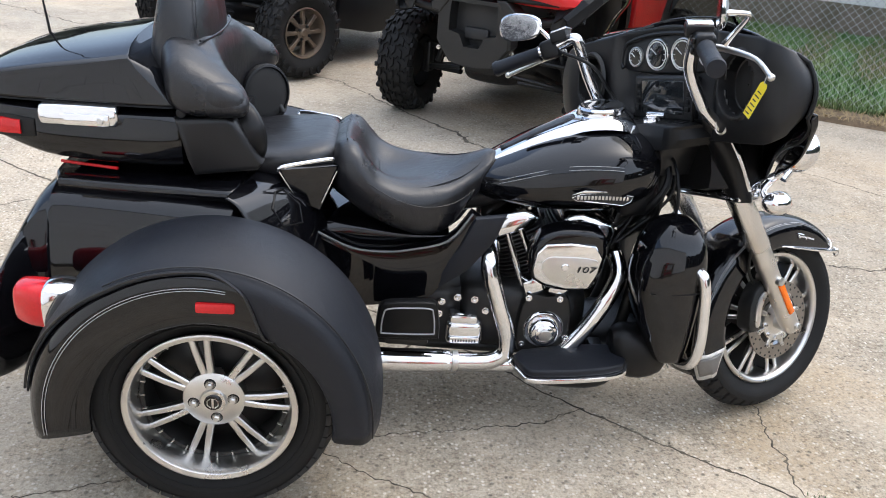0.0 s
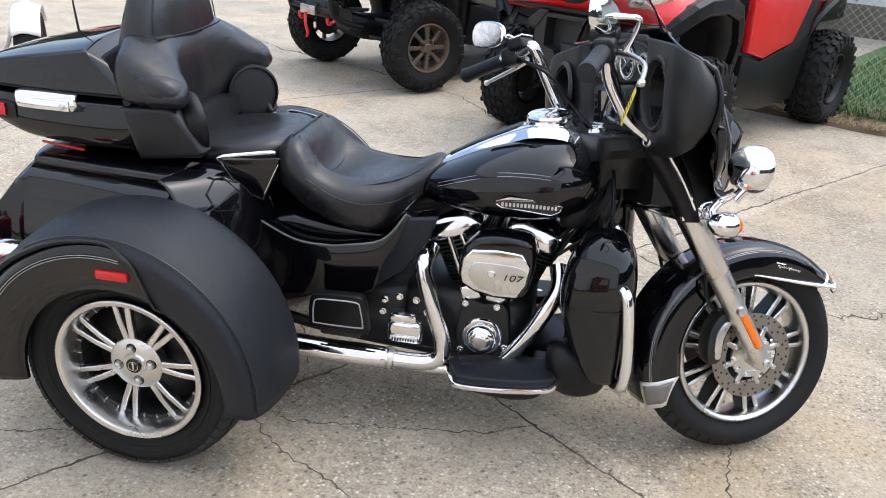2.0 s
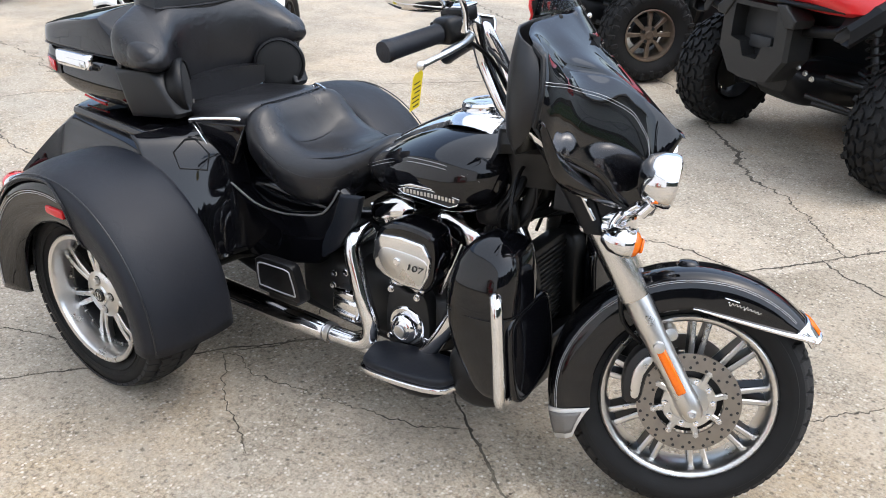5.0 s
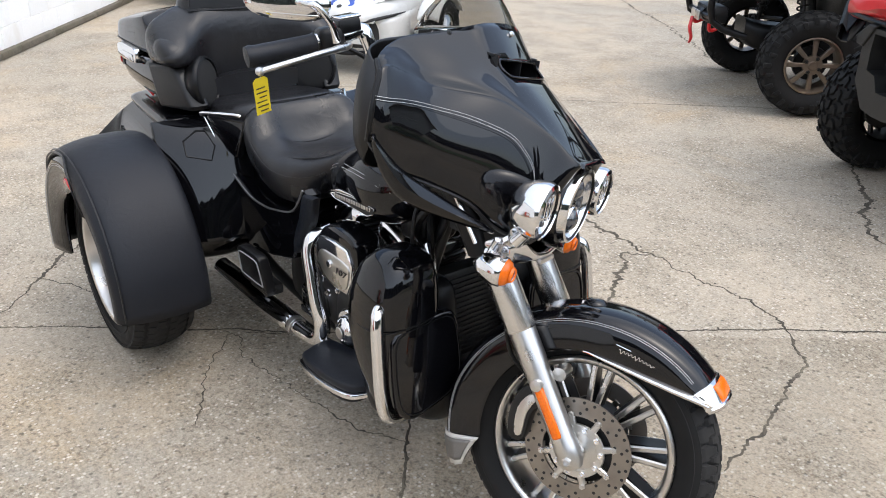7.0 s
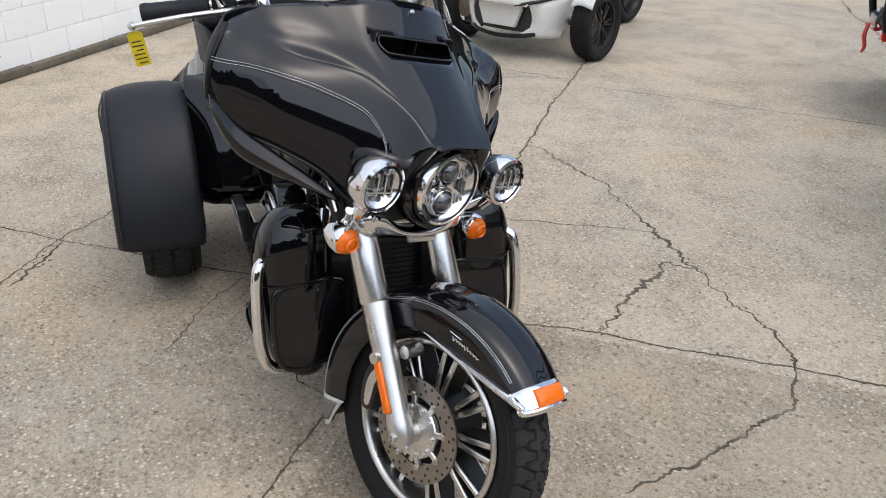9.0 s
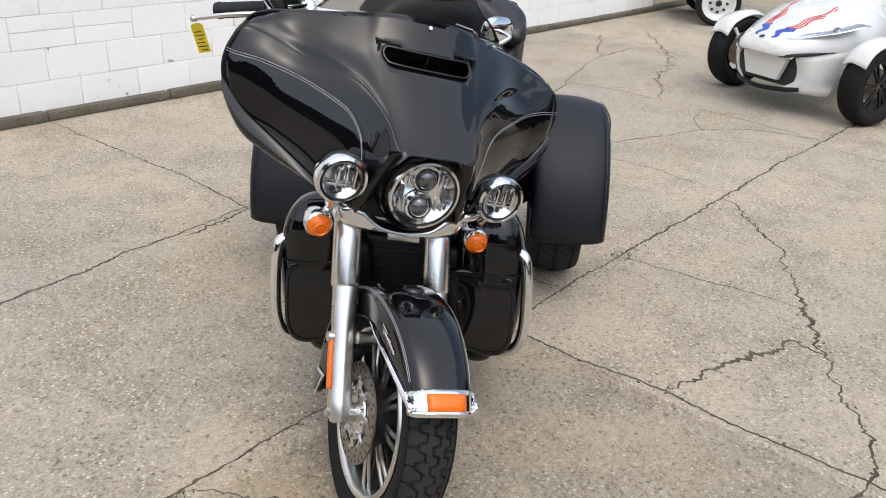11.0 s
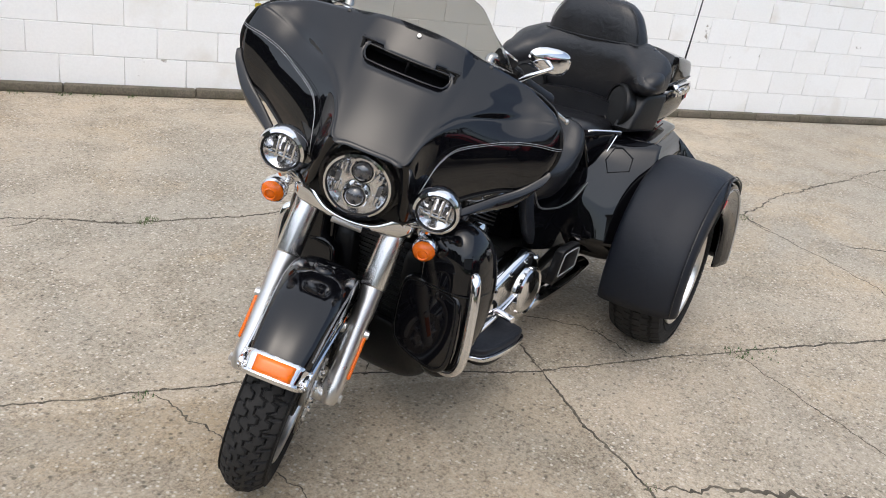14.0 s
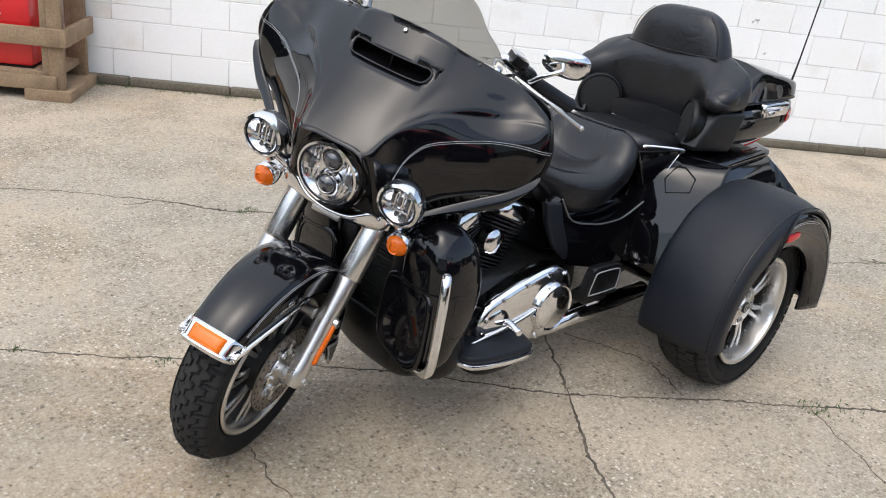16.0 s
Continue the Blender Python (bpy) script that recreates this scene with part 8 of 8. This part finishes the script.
grey = buggy("utility_buggy", "olive-grey side-by-side buggy with bronze rims and a winch", (-0.81, 4.58, 0), -128.2, OLIVE, BRONZE, "bronze", 0.35, 1.36, 1.95, -8)
bar = part("bull_bar", join(tube([(0.34, -0.34, 0.46), (0.58, -0.3, 0.56), (0.60, -0.26, 0.84), (0.60, 0.26, 0.84), (0.58, 0.3, 0.56), (0.34, 0.34, 0.46)], 0.025, 10, 3), tube([(0.58, -0.3, 0.58), (0.58, 0.3, 0.58)], 0.02, 10, 1)), PLASTIC, grey, "black tubular front guard")
part("winch", join(box((0.5, 0, 0.58), (0.14, 0.34, 0.12), 0.02), lathe([(0.05, -0.08), (0.04, -0.06), (0.04, 0.06), (0.05, 0.08)], (0.55, 0, 0.58), (0, 1, 0), 16)), DARKMETAL, grey, "winch with steel fairlead")
part("fairlead", box((0.62, 0, 0.57), (0.015, 0.2, 0.07), 0.006), SILVER, grey)
part("tow_strap", tube([(0.64, 0.0, 0.55), (0.655, 0.02, 0.47), (0.64, 0.03, 0.40), (0.65, 0.02, 0.36)], [0.012, 0.014, 0.012, 0.008], 6, 4), RED, grey, "red winch strap")
for s in (1, -1):
    part("tow_hook", tube([(0.5, s * 0.2, 0.5), (0.56, s * 0.2, 0.48), (0.57, s * 0.2, 0.53)], 0.014, 8), RED, grey, "red tow hook")

# white three-wheeled roadster
spyder = thing("roadster", "white three-wheeled roadster with blue and red flag decals", "motorcycle", (-3.38, 2.62, 0), -59.2)
for s in (1, -1):
    C = (0, s * 0.655, 0.295)
    w_ = part("wheel", lathe([(0.185, 0.06), (0.19, 0.068), (0.18, 0.065), (0.165, 0.02), (0.165, -0.05)], C, (0, s, 0), 36), DARKMETAL, spyder, "black alloy wheel")
    part("tyre", lathe(smooth_profile(tyre_profile(0.29, 0.183, 0.17, 0.012)), C, (0, s, 0), 44), RUBBER, w_)
    part("tread", tread(0.29, 0.17, 0.012, C, 5, 40, 0.005, 0.4), RUBBER, w_)
    part("disc", lathe([(0, 0.0), (0.12, 0.0), (0.12, -0.01), (0, -0.01)], C, (0, s, 0), 28), STEEL, w_)
    for k in range(6):
        for e in (-1, 1):
            part("spoke", spoke(2 * math.pi * k / 6 + e * 0.14, 0.03, 0.17, 0.008, 0.006, C, s, 0.055, 0.05, 0.02), DARKMETAL, w_)
    rows = [[(x, s * 0.56, z), (x + 0.01, s * 0.64, z + 0.025), (x, s * 0.75, z)] for x, z in ((0.26, 0.44), (0.19, 0.54), (0.04, 0.60), (-0.12, 0.595), (-0.27, 0.51), (-0.3, 0.46))]
    part("front_fender", loft(rows, 3, 4, closed_v=False, cap=False), WHITEPAINT, spyder, "white cycle fender", solid=0.012)
    part("fender_stay", tube([(0.18, s * 0.57, 0.5), (0.08, s * 0.5, 0.32), (0.0, s * 0.42, 0.3)], 0.014, 8), WHITEPAINT, spyder)
    part("suspension_arm", join(tube([(0.15, s * 0.2, 0.28), (0, s * 0.56, 0.27)], 0.016, 8, 1), tube([(-0.15, s * 0.2, 0.28), (0, s * 0.56, 0.27)], 0.016, 8, 1)), DARKMETAL, spyder)
NOSE = []
for x, w, z0, z1 in ((0.535, 0.10, 0.445, 0.48), (0.50, 0.19, 0.43, 0.535), (0.42, 0.26, 0.43, 0.575), (0.3, 0.33, 0.43, 0.63), (0.15, 0.40, 0.44, 0.69), (0.0, 0.45, 0.45, 0.76), (-0.2, 0.44, 0.45, 0.83), (-0.45, 0.36, 0.45, 0.9), (-0.85, 0.24, 0.45, 0.94)):
    NOSE.append([(x, w * 0.9, z0), (x, w, z0 + (z1 - z0) * 0.35), (x, w * 0.82, z0 + (z1 - z0) * 0.75), (x, w * 0.4, z1 - 0.01), (x, 0, z1), (x, -w * 0.4, z1 - 0.01), (x, -w * 0.82, z0 + (z1 - z0) * 0.75), (x, -w, z0 + (z1 - z0) * 0.35), (x, -w * 0.9, z0), (x, 0, z0)])
part("hood", loft(NOSE, 4, 3), WHITEPAINT, spyder, "white pointed hood")


def nose_point(x, y, lift=0.004):
    xs = [r[0][0] for r in NOSE][::-1]
    prof = [np.interp(x, xs, [r[k][1] for r in NOSE][::-1]) for k in range(9)], [np.interp(x, xs, [r[k][2] for r in NOSE][::-1]) for k in range(9)]
    z = np.interp(y, prof[0][7:1:-1], prof[1][7:1:-1])
    return (x, y, float(z) + lift)


part("front_panel", prism([(-0.205, 0.425), (0.205, 0.425), (0.205, 0.385), (0.15, 0.245), (-0.15, 0.245), (-0.205, 0.385)], Matrix(((0, 0, 1, 0.40), (1, 0, 0, 0), (0, 1, 0, 0), (0, 0, 0, 1))), 0.05, 0.008), WHITEPAINT, spyder, "white centre nose panel", flat=True)
part("nose_brim", loft([[(0.44, y * 1.05, 0.435), (x, y, 0.452), (x - 0.005, y, 0.44), (0.44, y, 0.42)] for x, y in ((0.42, -0.27), (0.475, -0.19), (0.51, -0.1), (0.525, 0), (0.51, 0.1), (0.475, 0.19), (0.42, 0.27))], 2, 1), WHITEPAINT, spyder, "white pointed brim", flat=True)
part("air_intake", loft([ring(x, 0, 0.31, w, hh, 12, 5) for x, w, hh in ((0.1, 0.32, 0.12), (0.3, 0.31, 0.115), (0.365, 0.29, 0.105))], 2, 2), INK_AND_SHADE, spyder, "black air intake")
part("chin_lip", tube([(0.33, -0.30, 0.2), (0.40, -0.2, 0.183), (0.435, 0, 0.172), (0.40, 0.2, 0.183), (0.33, 0.30, 0.2)], 0.018, 8, 4), PLASTIC, spyder, "black chin lip")
for s in (1, -1):
    cheek = [[(0.40, 0.26, 0.435), (0.385, 0.29, 0.36), (0.372, 0.275, 0.25), (0.41, 0.17, 0.185)], [(0.33, 0.36, 0.455), (0.325, 0.375, 0.36), (0.30, 0.37, 0.25), (0.33, 0.30, 0.17)],
             [(0.2, 0.438, 0.48), (0.18, 0.45, 0.38), (0.16, 0.455, 0.262), (0.2, 0.447, 0.165)], [(0.0, 0.46, 0.5), (-0.05, 0.44, 0.38), (-0.05, 0.42, 0.27), (0.0, 0.40, 0.2)]]
    part("cheek", grid([[(x, s * y, z) for x, y, z in r] for r in [curve(c, 2) for c in cheek]]), WHITEPAINT, spyder, "white cheek panel", solid=0.015)
    part("cheek_vent", loft([ring(y, x, z, a, b_, 8, 2.5, axis="y") for y, x, z, a, b_ in ((s * 0.19, 0.475, 0.43, 0.012, 0.008), (s * 0.27, 0.425, 0.447, 0.014, 0.014), (s * 0.36, 0.335, 0.468, 0.012, 0.012), (s * 0.44, 0.205, 0.49, 0.01, 0.004))], 3, 2), INK_AND_SHADE, spyder, "black vent slit")
    part("headlight", grid([[nose_point(x, s * (0.17 + 0.60 * (0.42 - x) + (0.015 + 0.09 * min(1, (0.44 - x) * 4)) * t), 0.005) for t in np.linspace(0, 1, 5)] for x in np.linspace(0.42, 0.0, 10)]), REFLECTOR, spyder, "long clear headlamp", solid=0.004)
    part("lamp_pod", lathe([(0, 0.012), (0.025, 0.008), (0.03, 0)], nose_point(0.15, s * 0.375, 0.006), (0.5, s * 0.5, 0.7), 16), DARKGLASS, spyder, "round projector lamp")
    # flag decals: a blue patch and three waving red stripes
    part("blue_decal", grid([[nose_point(0.47 - 0.15 * a, s * (0.055 + 0.02 * math.sin(9 * a) + 0.07 * a * b_ + 0.02 * b_), 0.004) for b_ in np.linspace(0, 1, 6)] for a in np.linspace(0, 1, 8)]), BLUE, spyder, "blue flag decal", solid=0.001)
    for k in range(3):
        part("red_decal", grid([[nose_point(0.33 - 0.38 * a, s * (0.07 + 0.024 * k + 0.12 * a + 0.018 * math.sin(11 * a) + 0.013 * b_), 0.004) for b_ in (0, 1)] for a in np.linspace(0, 1, 20)]), RED, spyder, "red flag stripe", solid=0.001)
    part("mirror", loft([ring(y, -0.5, 1.05, a, b_, 10, 2.5, axis="y") for y, a, b_ in ((s * 0.3, 0.03, 0.03), (s * 0.38, 0.06, 0.045), (s * 0.47, 0.05, 0.04), (s * 0.5, 0.02, 0.02))], 2, 2), WHITEPAINT, spyder, "white mirror")
    part("side_panel", prism([(-0.3, 0.4), (-0.3, 0.8), (-0.9, 0.9), (-1.5, 0.85), (-1.6, 0.6), (-1.0, 0.35)], Matrix(((1, 0, 0, 0), (0, 0, -s, s * 0.26), (0, 1, 0, 0), (0, 0, 0, 1))), 0.1, 0.03, 3), WHITEPAINT, spyder, "white side panel")
part("emblem", lathe([(0, 0.004), (0.02, 0.003), (0.022, 0)], nose_point(0.485, 0.0, 0.002), (0.4, 0, 0.9), 14), INK_AND_SHADE, spyder, "dark round emblem")
part("windshield", loft([[(x, y, z) for y in (-w, -w * 0.5, 0, w * 0.5, w)] for x, z, w in ((-0.45, 0.92, 0.24), (-0.58, 1.08, 0.22), (-0.7, 1.2, 0.17))], 3, 3, closed_v=False, cap=False), SMOKE, spyder, "low smoked windshield", solid=0.004)
part("seat", loft([ring(x, 0, z, w, 0.06, 10, 3) for x, z, w in ((-0.85, 0.86, 0.1), (-1.0, 0.8, 0.17), (-1.3, 0.84, 0.17), (-1.6, 0.95, 0.14), (-1.75, 0.97, 0.06))], 3, 2), LEATHER, spyder, "black seat")
part("handlebar", tube([(-0.62, -0.42, 1.0), (-0.55, -0.15, 0.98), (-0.55, 0.15, 0.98), (-0.62, 0.42, 1.0)], 0.016, 8), DARKMETAL, spyder)
C = (-1.71, 0, 0.3)
w_ = part("rear_wheel", lathe([(0.185, 0.09), (0.19, 0.098), (0.165, 0.05), (0.165, -0.05), (0.19, -0.098)], C, (0, 1, 0), 32), DARKMETAL, spyder, "black rear wheel")
part("tyre", lathe(smooth_profile(tyre_profile(0.3, 0.183, 0.22, 0.012)), C, (0, 1, 0), 40), RUBBER, w_)

# small trailer by the doorway, and two machines parked far across the yard
trailer = thing("trailer", "black utility trailer with white spoked wheels", "trailer", (-7.92, 2.95, 0), -95)
for s in (1, -1):
    C = (0, s * 0.62, 0.27)
    w_ = part("wheel", lathe([(0.19, 0.06), (0.2, 0.07), (0.18, 0.06), (0.13, 0.03), (0.06, 0.04), (0, 0.04)], C, (0, s, 0), 32), WHITEPAINT, trailer, "white steel wheel")
    part("tyre", lathe(smooth_profile(tyre_profile(0.27, 0.19, 0.16, 0.012)), C, (0, s, 0), 36), RUBBER, w_)
    part("hub", lathe([(0, 0.07), (0.035, 0.065), (0.04, 0.03)], C, (0, s, 0), 16), DARKMETAL, w_)
    for k in range(8):
        a = 2 * math.pi * k / 8
        # black disc in place of a shaded hole
        part("wheel_hole", disc((0.1 * math.cos(a), s * 0.66, 0.27 + 0.1 * math.sin(a)), (0, s, 0), 0.018, 0.012, 12), INK_AND_SHADE, w_)
    part("mudguard", loft([[(x, s * 0.52, z), (x, s * 0.74, z)] for x, z in ((0.36, 0.44), (0.26, 0.58), (0, 0.62), (-0.26, 0.58), (-0.36, 0.44))], 3, 1, closed_v=False, cap=False), DARKMETAL, trailer, "black mudguard", solid=0.008)
part("deck", box((-0.5, 0, 0.52), (1.9, 1.0, 0.1), 0.015), DARKMETAL, trailer, "black steel deck")
for s in (1, -1):
    part("side_rail", box((-0.5, s * 0.5, 0.72), (1.9, 0.04, 0.3), 0.008), DARKMETAL, trailer)
part("axle", tube([(0, -0.6, 0.27), (0, 0.6, 0.27)], 0.03, 10, 1), DARKMETAL, trailer)


def far_motorcycle(at, turn, hue, label):
    f = thing("parked_motorcycle", label, "motorcycle", at, turn, group="far parked motorcycles")
    for x in (0.72, -0.72):
        C = (x, 0, 0.3)
        w2 = part("wheel", lathe([(0.2, 0.03), (0.21, 0.035), (0.19, 0.0), (0.21, -0.035)], C, (0, 1, 0), 28), CHROME, f)
        part("tyre", lathe(smooth_profile(tyre_profile(0.31, 0.205, 0.13, 0.02)), C, (0, 1, 0), 32), RUBBER, w2)
        part("fender", loft([[(x + 0.34 * math.cos(a), y, 0.3 + 0.34 * math.sin(a)) for y in (-0.08, -0.05, 0.05, 0.08)] for a in np.linspace(0.3, 2.9, 9)], 2, 2, closed_v=False, cap=False), hue, f, solid=0.005)
    part("engine", box((0, 0, 0.42), (0.5, 0.3, 0.35), 0.06, None, 3), DARKMETAL, f)
    part("tank", loft([ring(x, 0, 0.78, w, hh, 10, 2.5) for x, w, hh in ((0.42, 0.06, 0.06), (0.3, 0.14, 0.11), (0.0, 0.12, 0.09), (-0.08, 0.06, 0.05))], 3, 2), hue, f)
    part("seat", loft([ring(x, 0, 0.74, w, 0.05, 10, 3) for x, w in ((-0.08, 0.08), (-0.3, 0.15), (-0.7, 0.1))], 3, 2), LEATHER, f)
    part("fork", join(tube([(0.72, 0.1, 0.3), (0.42, 0.1, 0.95)], 0.025, 8, 1), tube([(0.72, -0.1, 0.3), (0.42, -0.1, 0.95)], 0.025, 8, 1)), CHROME, f)
    part("handlebar", tube([(0.2, -0.4, 1.05), (0.4, -0.1, 1.02), (0.4, 0.1, 1.02), (0.2, 0.4, 1.05)], 0.014, 8), CHROME, f)
    part("stand", tube([(0.0, 0.1, 0.25), (-0.05, 0.28, 0.0)], 0.012, 8, 1), DARKMETAL, f)


far_motorcycle((-4.6, 9.3, 0), 200, WHITEPAINT, "pale motorcycle parked far across the yard")
far_motorcycle((-3.0, 9.6, 0), 205, PAINT, "dark motorcycle parked far across the yard")
far_motorcycle((-6.2, 9.1, 0), 198, RED, "red motorcycle parked far across the yard")
